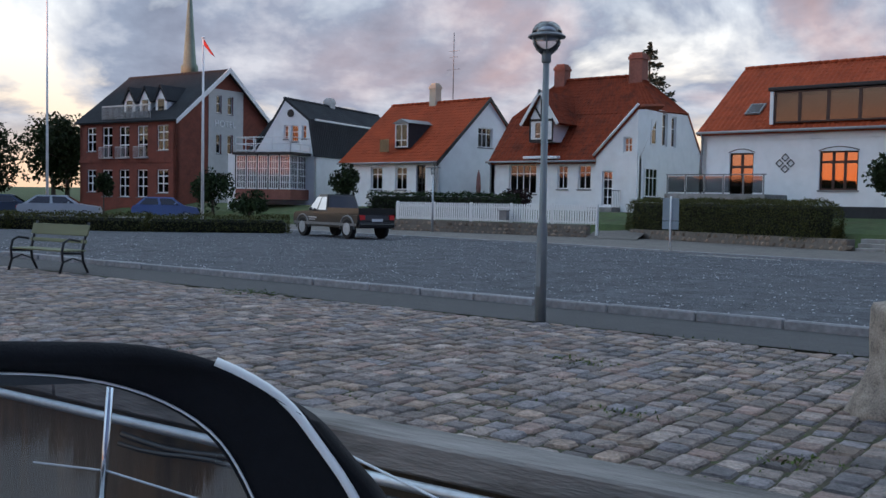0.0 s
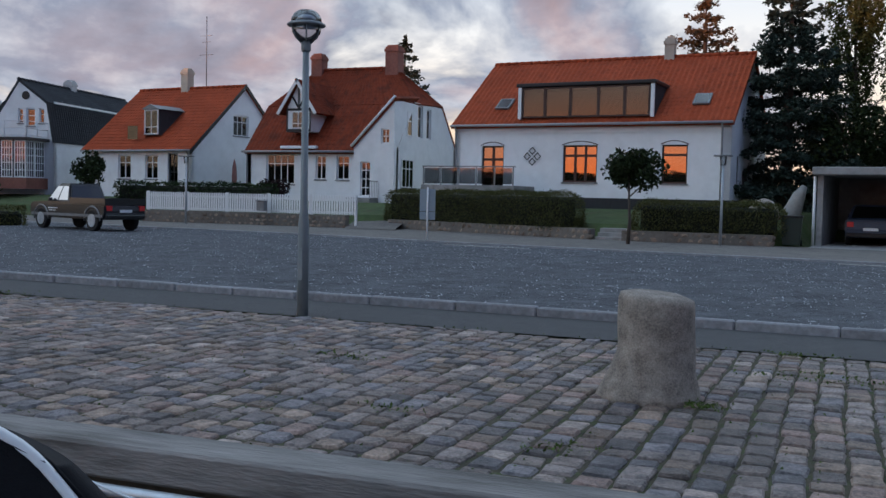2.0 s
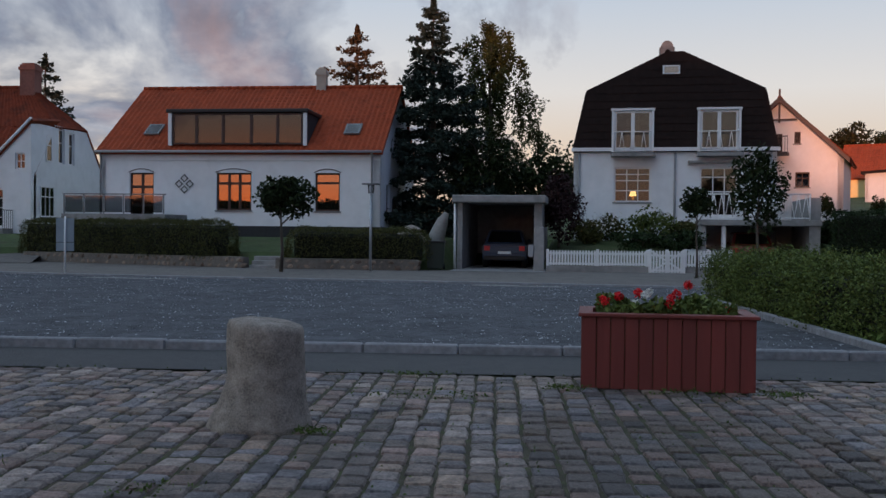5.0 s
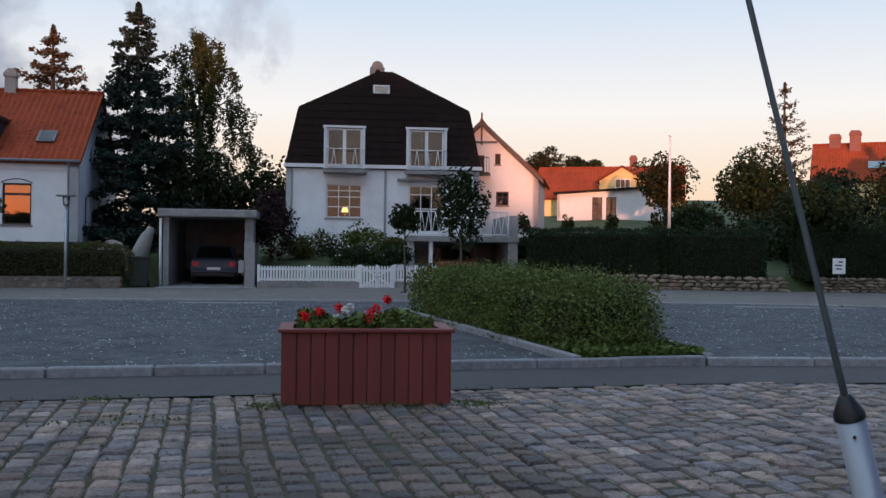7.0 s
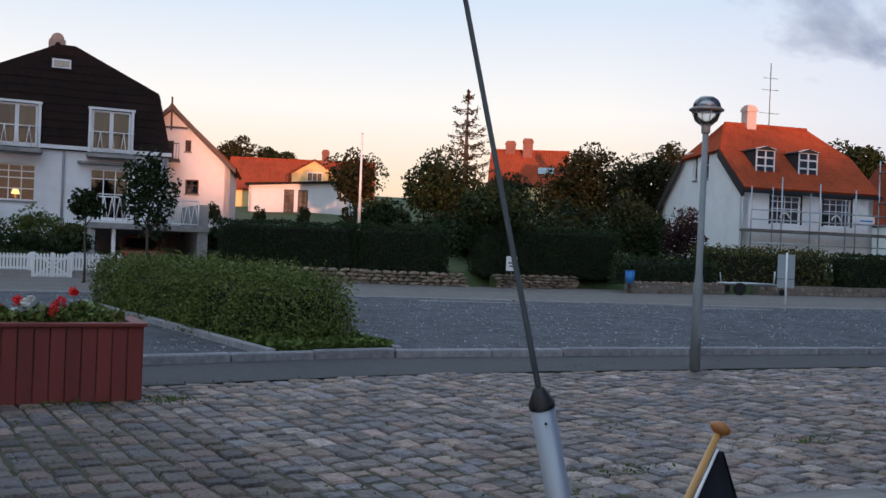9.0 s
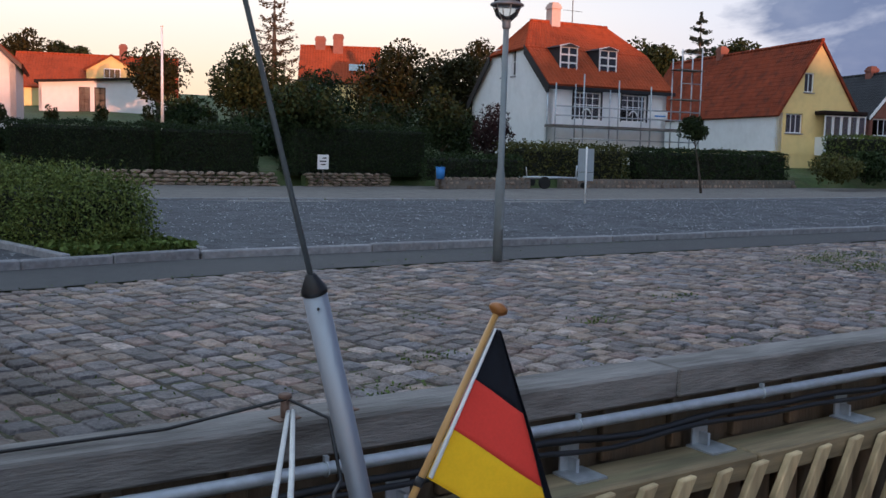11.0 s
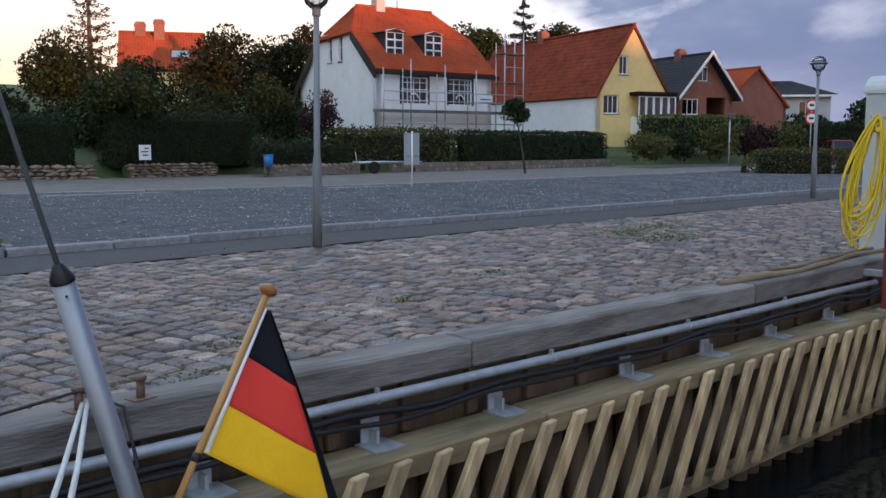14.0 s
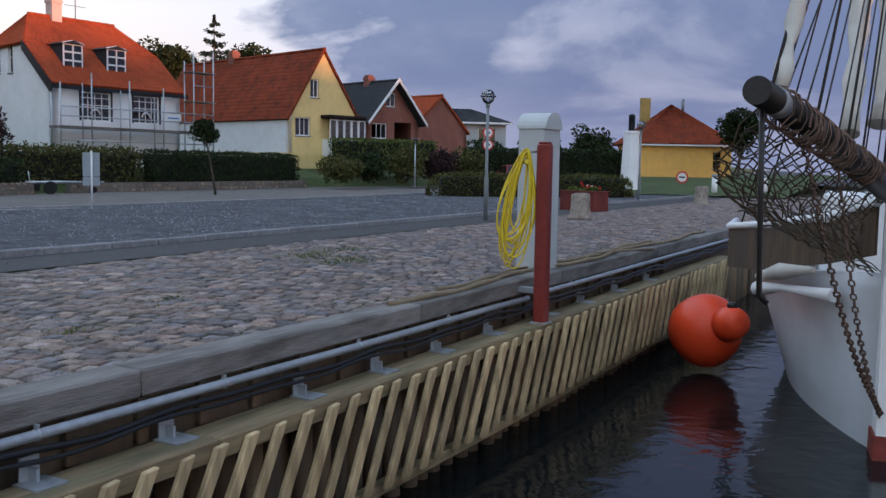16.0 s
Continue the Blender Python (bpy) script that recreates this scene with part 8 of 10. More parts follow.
def carpaint(name, c):
    m = mat(name, c, 0.28, 2.0, 0.06, 0.0, spec=0.6)
    m.node_tree.nodes["Principled BSDF"].inputs["Coat Weight"].default_value = 0.5
    return m


pick = vehicle("pickup_truck", "muddy dark grey pickup truck parked at the gravel's edge", pose(-26.35, 28.1, 0.05, 0, 0, 166), carpaint("dark_grey_car_paint", (0.020, 0.021, 0.022)), 4.9, 1.72, 1.02, 1.70, (-0.15, 0.05, 0.75, 1.45), 0.98, sill=0.42, wheel=0.38)
bedb = bmesh.new()
for q in ((-2.40, -0.2, -0.84, -0.78), (-2.40, -0.2, 0.78, 0.84), (-2.42, -2.36, -0.84, 0.84)):
    box(bedb, q[0], q[1], q[2], q[3], 0.95, 1.18)
part("bed_sides", bedb, MATS["dark_grey_car_paint"], pick)
for sg in (-1, 1):
    for x in (-1.67, 1.63):
        part("wheel_arch", lathe_path(bmesh.new(), [(x + 0.48 * math.cos(a), sg * 0.86, 0.40 + 0.48 * math.sin(a)) for a in np.arange(-0.1, 3.3, 0.3)], 0.035, 6), ZINC, pick)
    part("side_strip", boxm(-2.3, 2.3, sg * 0.865 - 0.02, sg * 0.865 + 0.02, 0.50, 0.60), ZINC, pick)
    part("lettering_bar", boxm(0.55, 1.15, sg * 0.868 - 0.006, sg * 0.868 + 0.006, 0.76, 0.80), SIGNWHITE, pick)
    part("lettering_bar", boxm(0.65, 1.10, sg * 0.868 - 0.006, sg * 0.868 + 0.006, 0.68, 0.71), SIGNWHITE, pick)
hatch = dict(L=4.1, W=1.72, belt=0.95, roof=1.47, cab=(-1.85, -1.25, 0.35, 1.15), nose=0.82)
vehicle("car", "silver estate car parked behind a low hedge", pose(-52.5, 31.6, 0.05, 0, 0, 50), carpaint("silver_car_paint", (0.42, 0.46, 0.50)), **dict(hatch, L=4.6, cab=(-2.0, -1.2, 0.35, 1.25)))
vehicle("car", "blue hatchback parked behind a low hedge", pose(-49.8, 37.2, 0.05, 0, 0, 47), carpaint("blue_car_paint", (0.10, 0.16, 0.36)), **hatch)
vehicle("car", "dark blue hatchback among the parked cars", pose(-57.5, 31.0, 0.05, 0, 0, 52), carpaint("dark_blue_car_paint", (0.03, 0.05, 0.09)), **hatch)
vehicle("car", "pale blue car at the end of the row", pose(-58.0, 27.0, 0.05, 0, 0, 55), carpaint("pale_blue_car_paint", (0.30, 0.38, 0.48)), **hatch)
vehicle("car", "dark grey hatchback inside the open garage", pose(0.95, 39.6, 0.11, 0, 0, 86), mat("graphite_car_paint", (0.032, 0.045, 0.078), 0.4, 5, 0.05, 0.02), **hatch)
vehicle("car", "dark red car inside the carport", pose(11.0, 41.0, 0.12, 0, 0, 82), carpaint("dark_red_car_paint", (0.20, 0.012, 0.014)), **hatch)
vehicle("car", "red estate car parked beyond the far hedge", pose(68.5, 17.3, 0.05, 0, 0, 30), MATS["dark_red_car_paint"], **dict(hatch, roof=1.6))
vehicle("car", "white car parked beside the red one", pose(66.5, 20.2, 0.05, 0, 0, 35), carpaint("white_car_paint", (0.62, 0.64, 0.66)), **hatch)

# a small boat trailer on the path
t = thing("boat_trailer", "galvanised boat trailer parked by the stone wall", "trailer", pose(33.6, 28.0, 0.09, 0, 0, -20))
part("beam", tube([(-1.9, 0, 0.45), (2.1, 0, 0.48)], 0.04, 8), GALV, t)
for s in (-0.55, 0.55):
    part("frame_rail", tube([(-1.8, s, 0.5), (0.6, s, 0.5), (1.6, 0, 0.48)], 0.03, 8), GALV, t)
    part("wheel", tube([(-0.8, s * 1.25 - 0.07, 0.27), (-0.8, s * 1.25 + 0.07, 0.27)], 0.27, 16), TYRE, t)
    part("prop", tube([(-1.6, s, 0.5), (-1.6, s * 0.8, 0.95)], 0.025, 7), GALV, t)
part("winch_post", tube([(1.2, 0, 0.45), (1.25, 0, 1.05)], 0.04, 8), GALV, t)
part("jockey_wheel", tube([(1.7, 0.1, 0.14), (1.7, 0.18, 0.14)], 0.13, 12), TYRE, t)

# ---- trees and shrubs ----
gz = garden_z
conifer("tall dark blue-green spruce beside the white house", -2.6, 46.3, gz(-2.6, 46.3), 11.2, 4.1, NEEDLE, 30000, 1, 0.105, 17, droop=0.22, bare=0.05)
conifer("spruce behind the long white house, coloured as sunlit", -8.2, 59.8, gz(-8.2, 59.8), 12.4, 5.2, NEEDLE_SUNLIT, 18000, 2, 0.12, 15, droop=0.12)
weeping_birch("tall slender birch with hanging twigs behind the spruce", 0.2, 52.0, gz(0.2, 52), 11.6, 4.0, BIRCH_LEAF, 300, 3, 0.085)
tree("dark broad shrub tree behind the garage", 2.6, 47.8, gz(2.6, 47.8), 4.6, (2.3, 2.0, 2.0), 0.5, 0.16, 0.11, TREE_LEAF, 5000, 30, 4)
tree("dark tree between the two white houses", -0.2, 46.5, gz(-0.2, 46.5), 5.6, (2.2, 2.0, 2.6), 0.8, 0.16, 0.11, TREE_LEAF, 5000, 30, 41)
tree("purple-leaved shrub beside the garage", 3.0, 38.6, gz(3.0, 38.6), 2.9, (1.0, 1.0, 1.4), 0.2, 0.06, 0.07, PURPLE_LEAF, 3500, 24, 5, "shrub")
tree("round-headed young street tree by the garden steps", -6.75, 32.1, 0.09, 3.35, (1.15, 1.1, 0.85), 1.5, 0.07, 0.085, TREE_LEAF, 3200, 30, 6, group="young street trees")
tree("small round-headed street tree by the picket fence", 6.85, 31.2, 0.09, 3.0, (0.55, 0.5, 0.6), 1.7, 0.045, 0.07, TREE_LEAF, 1300, 14, 7, group="young street trees")
tree("leafy young street tree before the terrace", 9.7, 34.6, 0.09, 4.65, (1.10, 1.0, 1.65), 1.4, 0.065, 0.085, TREE_LEAF, 2300, 26, 8, group="young street trees")
tree("bushy round tree before the small white house", -34.1, 36.6, 0.3, 3.1, (0.95, 0.9, 0.85), 1.2, 0.06, 0.09, TREE_LEAF, 2000, 24, 9)
tree("round clipped tree before the hotel", -50.2, 33.0, 0.1, 2.9, (0.75, 0.7, 0.8), 1.2, 0.06, 0.09, TREE_LEAF, 1300, 18, 10)
tree("tall dark tree beside the hotel", -73.5, 37.5, 0.3, 7.6, (3.6, 3.0, 3.2), 1.6, 0.25, 0.17, TREE_LEAF, 6000, 36, 11)
tree("dark tree behind the flagpole", -82, 50, 0.5, 9.2, (2.6, 2.6, 4.0), 1.6, 0.25, 0.18, TREE_LEAF, 5000, 30, 12)
tree("far dark tree by the hotel", -108, 64, 0.8, 10.6, (5.0, 4.0, 4.4), 2.0, 0.3, 0.26, TREE_LEAF, 4000, 28, 13)
tree("shrubs before the hotel gable", -46.8, 38.3, 0.5, 2.9, (1.6, 1.2, 1.4), 0.4, 0.1, 0.11, HEDGE_DARK, 2500, 24, 14, "shrub")
tree("dark shrub under the veranda", -41.5, 36.6, 0.4, 1.7, (1.5, 0.9, 0.8), 0.2, 0.06, 0.09, HEDGE_DARK, 2200, 22, 15, "shrub")
tree("dark purple shrub before the timbered house", -27.6, 42.6, 0.8, 1.75, (1.1, 0.7, 0.9), 0.2, 0.06, 0.08, PURPLE_LEAF, 1800, 18, 16, "shrub")
conifer("dark conifer behind the timbered house", -32.0, 68, 1.0, 12.8, 4.4, NEEDLE, 9000, 17, 0.15, 13)
for i, (x, y, h, rad, m_) in enumerate(((5.1, 40.8, 1.3, 1.0, HEDGE_LEAF), (6.9, 40.6, 1.5, 1.2, HEDGE_FRESH), (8.3, 41.4, 1.2, 0.9, HEDGE_LEAF), (4.2, 39.6, 1.2, 0.8, HEDGE_LEAF), (6.3, 38.6, 0.9, 1.6, HEDGE_DARK), (7.9, 38.4, 0.9, 1.0, HEDGE_DARK))):
    tree("leafy shrub in the flower garden", x, y, gz(x, y) - 0.1, h, (rad, rad * 0.8, h * 0.55), 0.1, 0.04, 0.07, m_, 1700, 20, 20 + i, "shrub", group="flower garden shrubs")
fl = np.random.RandomState(8)
tagged(leaves("white_flowers", np.stack([4.0 + 1.6 * fl.rand(160), 39.3 + 0.8 * fl.rand(160), 1.5 + 0.9 * fl.rand(160)], 1), 0.05, FLOWER_WHITE, seed=8), "white flowers on the garden shrubs", "flowers", kind="stuff")
tree("round dark tree by the pink-lit house", 29.6, 57.4, gz(29.6, 57.4), 5.6, (2.1, 2.0, 2.2), 1.0, 0.16, 0.12, AUTUMN_LEAF, 4000, 30, 30)
tree("broad dark tree on the hill", 31.1, 49.7, gz(31.1, 49.7), 5.8, (2.6, 2.4, 2.6), 0.8, 0.18, 0.12, TREE_LEAF, 5500, 36, 31)
conifer("open-branched conifer on the skyline", 40.3, 60.4, gz(40.3, 60.4), 10.2, 4.0, NEEDLE_SUNLIT, 5200, 32, 0.10, 11, droop=0.10, width=0.45)
tree("tree behind the orange roofs", 31.6, 85, gz(31.6, 85), 6.2, (2.4, 2.4, 2.4), 1.5, 0.2, 0.16, AUTUMN_LEAF, 3000, 26, 33)
tree("second tree behind the orange roofs", 36.5, 88, gz(36.5, 88), 5.6, (2.2, 2.2, 1.6), 1.5, 0.2, 0.16, TREE_LEAF, 2500, 22, 34)
tree("dark mop-headed tree on a bare trunk by the wall", 23.6, 33.2, 0.15, 4.3, (1.75, 1.7, 1.35), 1.9, 0.13, 0.09, HEDGE_DARK, 6000, 36, 35)
tree("big turning tree on the hill", 39.6, 45.7, gz(39.6, 45.7), 6.5, (2.9, 2.7, 2.9), 1.0, 0.2, 0.13, AUTUMN_LEAF, 6500, 40, 36)
tree("second turning tree on the hill", 46.3, 47.7, gz(46.3, 47.7), 6.4, (2.7, 2.5, 2.8), 1.0, 0.2, 0.13, AUTUMN_LEAF, 6000, 36, 37)
tree("pale tree behind the scaffolded house", 57.6, 56.2, gz(57.6, 56.2), 8.0, (2.3, 2.3, 2.8), 1.5, 0.2, 0.15, AUTUMN_LEAF, 3500, 26, 38)
tree("leafy garden shrub behind the hedge", 32.2, 33.8, gz(32.2, 33.8), 3.4, (1.7, 1.4, 1.6), 0.3, 0.08, 0.09, TREE_LEAF, 4200, 28, 39, "shrub")
tree("twiggy purplish shrub before the scaffolded house", 33.2, 31.6, gz(33.2, 31.6), 2.9, (1.5, 1.2, 1.3), 0.3, 0.07, 0.07, PURPLE_LEAF, 3000, 26, 40, "shrub")
for i, (x, y, h, rx) in enumerate(((24.6, 40.5, 2.0, 3.0), (28.0, 41.5, 2.4, 3.0), (20.5, 43.0, 1.1, 2.6), (34.5, 41.0, 3.4, 3.0), (37.0, 37.5, 3.2, 2.6), (15.0, 41.5, 1.2, 2.0), (26.0, 36.5, 2.6, 2.2), (30.0, 36.5, 2.6, 2.2))):
    tree("dark overgrown garden shrubbery", x, y, gz(x, y) - 0.2, h, (rx, 1.8, h * 0.55), 0.2, 0.08, 0.11, TREE_LEAF if i % 2 else HEDGE_DARK, 3600, 30, 50 + i, "shrub", group="hill shrubbery")
for i, x in enumerate((16.5, 18.6, 20.6, 22.6)):
    tree("small young fruit tree in the garden", x, 47.5 - i * 0.9, gz(x, 47.5 - i * 0.9), 2.0, (0.4, 0.4, 0.7), 0.5, 0.04, 0.07, TREE_LEAF, 700, 12, 60 + i, group="young fruit trees")
tree("tree behind the chimney of the scaffolded house", 66.1, 54, gz(66, 54), 7.4, (4.0, 3.0, 2.4), 1.5, 0.2, 0.19, TREE_LEAF, 4000, 30, 70)
tree("trees behind the yellow house", 82.5, 57, gz(82, 57), 9.8, (5.5, 3.0, 2.6), 1.5, 0.25, 0.22, TREE_LEAF, 4500, 34, 71)
tree("more trees behind the yellow house", 88, 50, gz(88, 50), 10.3, (5.0, 3.0, 2.6), 1.5, 0.25, 0.22, TREE_LEAF, 4500, 34, 72)
conifer("dark spiky conifer on the skyline", 93.7, 58, gz(94, 58), 13.4, 3.8, NEEDLE, 6000, 73, 0.18, 12)
conifer("small dark conifer top on the skyline", 64.0, 48.3, gz(64, 48), 8.8, 2.1, NEEDLE, 3500, 74, 0.13, 12)
tree("leaning small street tree before a dark hedge", 37.2, 22.6, 0.09, 3.4, (0.8, 0.75, 0.65), 1.9, 0.06, 0.08, TREE_LEAF, 1500, 18, 75, lean=(-0.5, 0.35), group="young street trees")
for i, (x, y, h, rx, m_) in enumerate(((50.6, 22.6, 1.6, 2.2, HEDGE_LEAF), (54.0, 22.6, 2.0, 1.8, HEDGE_DARK), (56.9, 21.0, 2.6, 2.4, HEDGE_LEAF), (60.0, 20.0, 2.2, 2.0, PURPLE_LEAF), (63.5, 19.0, 2.4, 2.2, HEDGE_LEAF))):
    tree("mixed garden shrub below the brick house", x, y, 0.5, h, (rx, 1.4, h * 0.55), 0.1, 0.06, 0.10, m_, 2400, 24, 80 + i, "shrub", group="rockery shrubs")
for i, (x, y, h, rx) in enumerate(((93.8, 15.9, 5.6, 3.6), (90, 20, 4.8, 3.4), (98, 11, 5.2, 4.0), (86, 24.5, 3.8, 2.6))):
    tree("dark tree beyond the harbour house", x, y, 0.2, h, (rx, 2.5, h * 0.45), 0.8, 0.2, 0.2, TREE_LEAF, 3000, 26, 90 + i, group="far harbour trees")
tree("dark tree by the harbour house", 71.5, 1.4, 0.0, 6.5, (1.6, 1.6, 1.9), 2.6, 0.15, 0.14, TREE_LEAF, 2600, 26, 95)
tagged(raw("lawn", [(56, -1.5, 0.10), (57, 8.5, 0.10), (63, 15.0, 0.10), (71.5, -4.0, 0.95), (71.5, 15.0, 0.95), (110, -12, 1.1), (110, 15.0, 1.1), (71.5, 7.0, 0.95)], [(0, 3, 7, 1), (1, 7, 4, 2), (3, 5, 6, 4, 7)], EARTH), "grass bank before the harbour house", "lawn", kind="structure")

# more garden greenery that hides the foot of the hill houses
for i, (x, y, h, rx, m_) in enumerate(((45.5, 62.5, 5.2, 2.6, TREE_LEAF), (50.0, 60.5, 5.6, 2.8, AUTUMN_LEAF), (41.0, 55.0, 4.4, 2.6, TREE_LEAF), (36.0, 53.0, 4.2, 2.4, TREE_LEAF), (52.5, 55.5, 5.2, 2.6, TREE_LEAF), (29.5, 53.5, 2.4, 2.0, HEDGE_DARK))):
    tree("dark leafy tree below the hill houses", x, y, gz(x, y) - 0.2, h, (rx, 2.0, h * 0.5), 0.6, 0.12, 0.12, m_, 4200, 30, 120 + i, group="hill trees")
tagged(raw("driveway", [(-20.2, 37.0, 0.11), (-17.6, 36.6, 0.11), (-20.4, 46.5, 1.22), (-23.0, 46.0, 1.22)], [(0, 1, 2, 3)], FOOTPATH), "sandy drive rising between the two gardens", "drive", kind="structure")

# ---- on the quay's edge ----
t = thing("mooring_post", "dark red painted steel mooring post on the quay face", "post", pose(12.42, quay(12.42) - 0.32, 0, 0, 0, QANG))
part("post", boxm(-0.085, 0.085, -0.085, 0.085, -0.44, 1.90, bevel=0.02), POSTRED, t)
part("cap", boxm(-0.07, 0.07, -0.07, 0.07, 1.90, 1.93, bevel=0.012), POSTRED, t)
part("foot_plate", boxm(-0.12, 0.12, -0.11, 0.11, -0.44, -0.42), GALV, t)
part("bracket", boxm(-0.05, 0.05, 0.085, 0.33, -0.05, 0.02), GALV, t)

t = thing("water_hose", "coiled yellow hose hanging from a red post", "hose", pose(12.36, quay(12.36) - 0.20, 0, 0, 0, 112))
rh = random.Random(3)
for i in range(15):                                       # uneven loops, gathered at the hook and bellied below
    lo = 0.30 + 0.035 * i + rh.uniform(-0.05, 0.05)
    wide, mid = 0.10 + rh.uniform(0.0, 0.17), 0.24 + rh.uniform(-0.07, 0.10)
    top, dep = 1.78 + rh.uniform(-0.05, 0.06), rh.uniform(-0.05, 0.05)
    pts = []
    for k in range(25):
        a = 2 * math.pi * k / 24
        f = (1 - math.cos(a)) / 2                         # 0 at the hook, 1 at the lowest point
        belly = math.sin(a) * (0.32 + 0.68 * f) * (1.35 - 0.35 * f)
        pts.append((0.10 + (mid - 0.10) * f + wide * belly, dep + 0.05 * math.sin(a + i) * f, top - (top - lo) * f))
    part("loop", tube(pts, 0.011, 6, False), ROPEYEL, t)
part("binding", tube([(0.10, -0.07, 1.66), (0.10, 0.07, 1.67)], 0.03, 8), ROPEYEL, t)
part("hook", tube([(-0.06, 0.0, 1.80), (0.16, 0.0, 1.80), (0.18, 0.0, 1.86)], 0.015, 6), GALV, t)

t = thing("service_cabinet", "light grey quay service cabinet with rounded top", "cabinet", pose(13.75, quay(13.75) + 0.22, 0, 0, 0, QANG))
pts = [(0, 0), (0.60, 0), (0.60, 2.14)] + [(0.30 + 0.30 * math.cos(a), 2.14 + 0.24 * math.sin(a)) for a in np.arange(0.2, 3.0, 0.25)] + [(0, 2.14)]
bm = prism(pts, 0, 0.40)
part("body", bm, BOXGREY, t)
part("hood", prism([(x * 1.05 - 0.016, z + 0.012) for x, z in pts if z > 2.1], -0.03, 0.43), BOXGREY, t)
part("base", boxm(-0.02, 0.64, -0.02, 0.42, 0.0, 0.06), CONCRETE, t)
part("lock", tube([(0.31, -0.012, 1.75), (0.31, 0.0, 1.75)], 0.02, 8), ZINC, t)

t = thing("mooring_rope", "thick tan mooring rope lying along the quay edge", "rope")
rp = [along(x, -0.22 + 0.10 * math.sin(x * 1.3), 0.125 + 0.01 * math.sin(x * 5)) for x in np.arange(9.6, 24.0, 0.25)]
part("rope", tube(rp, 0.034, 7), ROPEOLD, t)
part("rope", tube([p + Vector((0.4, 0.06, 0.02)) for p in rp[3:40]], 0.024, 7), ROPEOLD, t)
part("rope_end", tube([along(15.5, -0.2, 0.13), along(16.2, -0.30, 0.17), along(17.2, -0.1, 0.15), along(18.5, 0.05, 0.10)], 0.022, 7), ROPEOLD, t)

for x in (3.22, 3.56):                                    # iron bitts on the cap
    b = thing("mooring_bolt", "small rusty iron mooring bolt on the timber cap", "bolt", pose(x, quay(x) + 0.12, 0.10), "mooring bolts")
    part("pin", tube([(0, 0, 0), (0, 0, 0.11)], 0.024, 10), RUST, b)
    part("head", tube([(0, 0, 0.11), (0, 0, 0.13), (0, 0, 0.135)], [0.036, 0.036, 0.028], 10), RUST, b)
    part("plate", boxm(-0.07, 0.07, -0.05, 0.05, 0.0, 0.008), RUST, b)
t = thing("shore_cable", "thin black shore power cable over the cap", "cable")
part("cable", tube([(0.2, quay(0.2) + 0.3, 0.12), (1.8, quay(1.8) + 0.15, 0.12), (2.6, quay(2.6) + 0.12, 0.13), (3.22, quay(3.2) + 0.10, 0.21), (3.36, quay(3.36) - 0.05, 0.12), (3.30, quay(3.30) - 0.25, -0.15), (2.90, 3.55, 0.0), (2.35, 2.85, 0.02), (2.15, 2.5, -0.1)], 0.010, 6), BLACKPL, t)

# ---- the sailing boat under the camera ----
t = thing("spray_hood", "black canvas spray hood with white piping and clear window", "spray hood")


def bow(points, n=28):
    """A smooth curve through points."""
    p = [Vector(points[0])] + [Vector(q) for q in points] + [Vector(points[-1])]
    out = []
    for i in range(1, len(p) - 2):
        for k in range(n // (len(p) - 3)):
            u = k / (n // (len(p) - 3))
            a, b, c, d = p[i - 1], p[i], p[i + 1], p[i + 2]
            out.append(0.5 * ((2 * b) + (c - a) * u + (2 * a - 5 * b + 4 * c - d) * u * u + (3 * b - a - 3 * c + d) * u ** 3))
    return out + [p[-2]]


rim_in = bow([(-1.64, 0.39, 1.220), (-1.48, 0.71, 1.217), (-1.375, 0.895, 1.190), (-1.27, 1.00, 1.125), (-1.22, 1.06, 1.02), (-1.19, 1.10, 0.86), (-1.17, 1.12, 0.65)], 30)
rim_out = bow([(-1.57, 0.41, 1.258), (-1.38, 0.77, 1.244), (-1.25, 0.975, 1.226), (-1.145, 1.09, 1.160), (-1.085, 1.155, 1.07), (-1.01, 1.225, 0.93), (-0.98, 1.25, 0.72)], 30)
cb = bmesh.new()
rows = []
for a, b in zip(rim_in, rim_out):
    row = []
    for k in range(9):
        f = k / 8
        up = Vector((0.05, 0.05, 0.10)) * 0.35 * math.sin(math.pi * f)
        row.append(cb.verts.new(a.lerp(b, f) + up))
    row.append(cb.verts.new(b + Vector((-0.16, 0.20, -0.06))))
    row.append(cb.verts.new(b + Vector((-0.40, 0.42, -0.14))))
    rows.append(row)
for a, b in zip(rows, rows[1:]):
    for k in range(len(a) - 1):
        cb.faces.new((a[k], b[k], b[k + 1], a[k + 1])).smooth = True
hood = part("canvas", cb, CANVAS, t)
hood.modifiers.new("thickness", "SOLIDIFY").thickness = 0.006
part("piping", tube([a.lerp(b, 0.66) + Vector((0.05, 0.05, 0.10)) * 0.35 * math.sin(math.pi * 0.66) + Vector((0.006, -0.006, 0.008)) for a, b in zip(rim_in, rim_out)][12:], 0.0078, 8), SIGNWHITE, t, "white piping")
part("piping", tube([a.lerp(b, 0.05) + Vector((0.003, -0.004, 0.003)) for a, b in zip(rim_in, rim_out)], 0.0022, 5), SIGNWHITE, t, "thin pale seam")
wb = bmesh.new()
wr = [wb.verts.new(p) for p in rim_in]
lowp = [wb.verts.new((p.x - 0.02, p.y - 0.01, 0.62)) for p in rim_in]
for i in range(len(wr) - 1):
    wb.faces.new((wr[i], wr[i + 1], lowp[i + 1], lowp[i]))
vw = part("vinyl_window", wb, VINYL, t, "clear slightly hazy vinyl window")
vw.visible_shadow = False

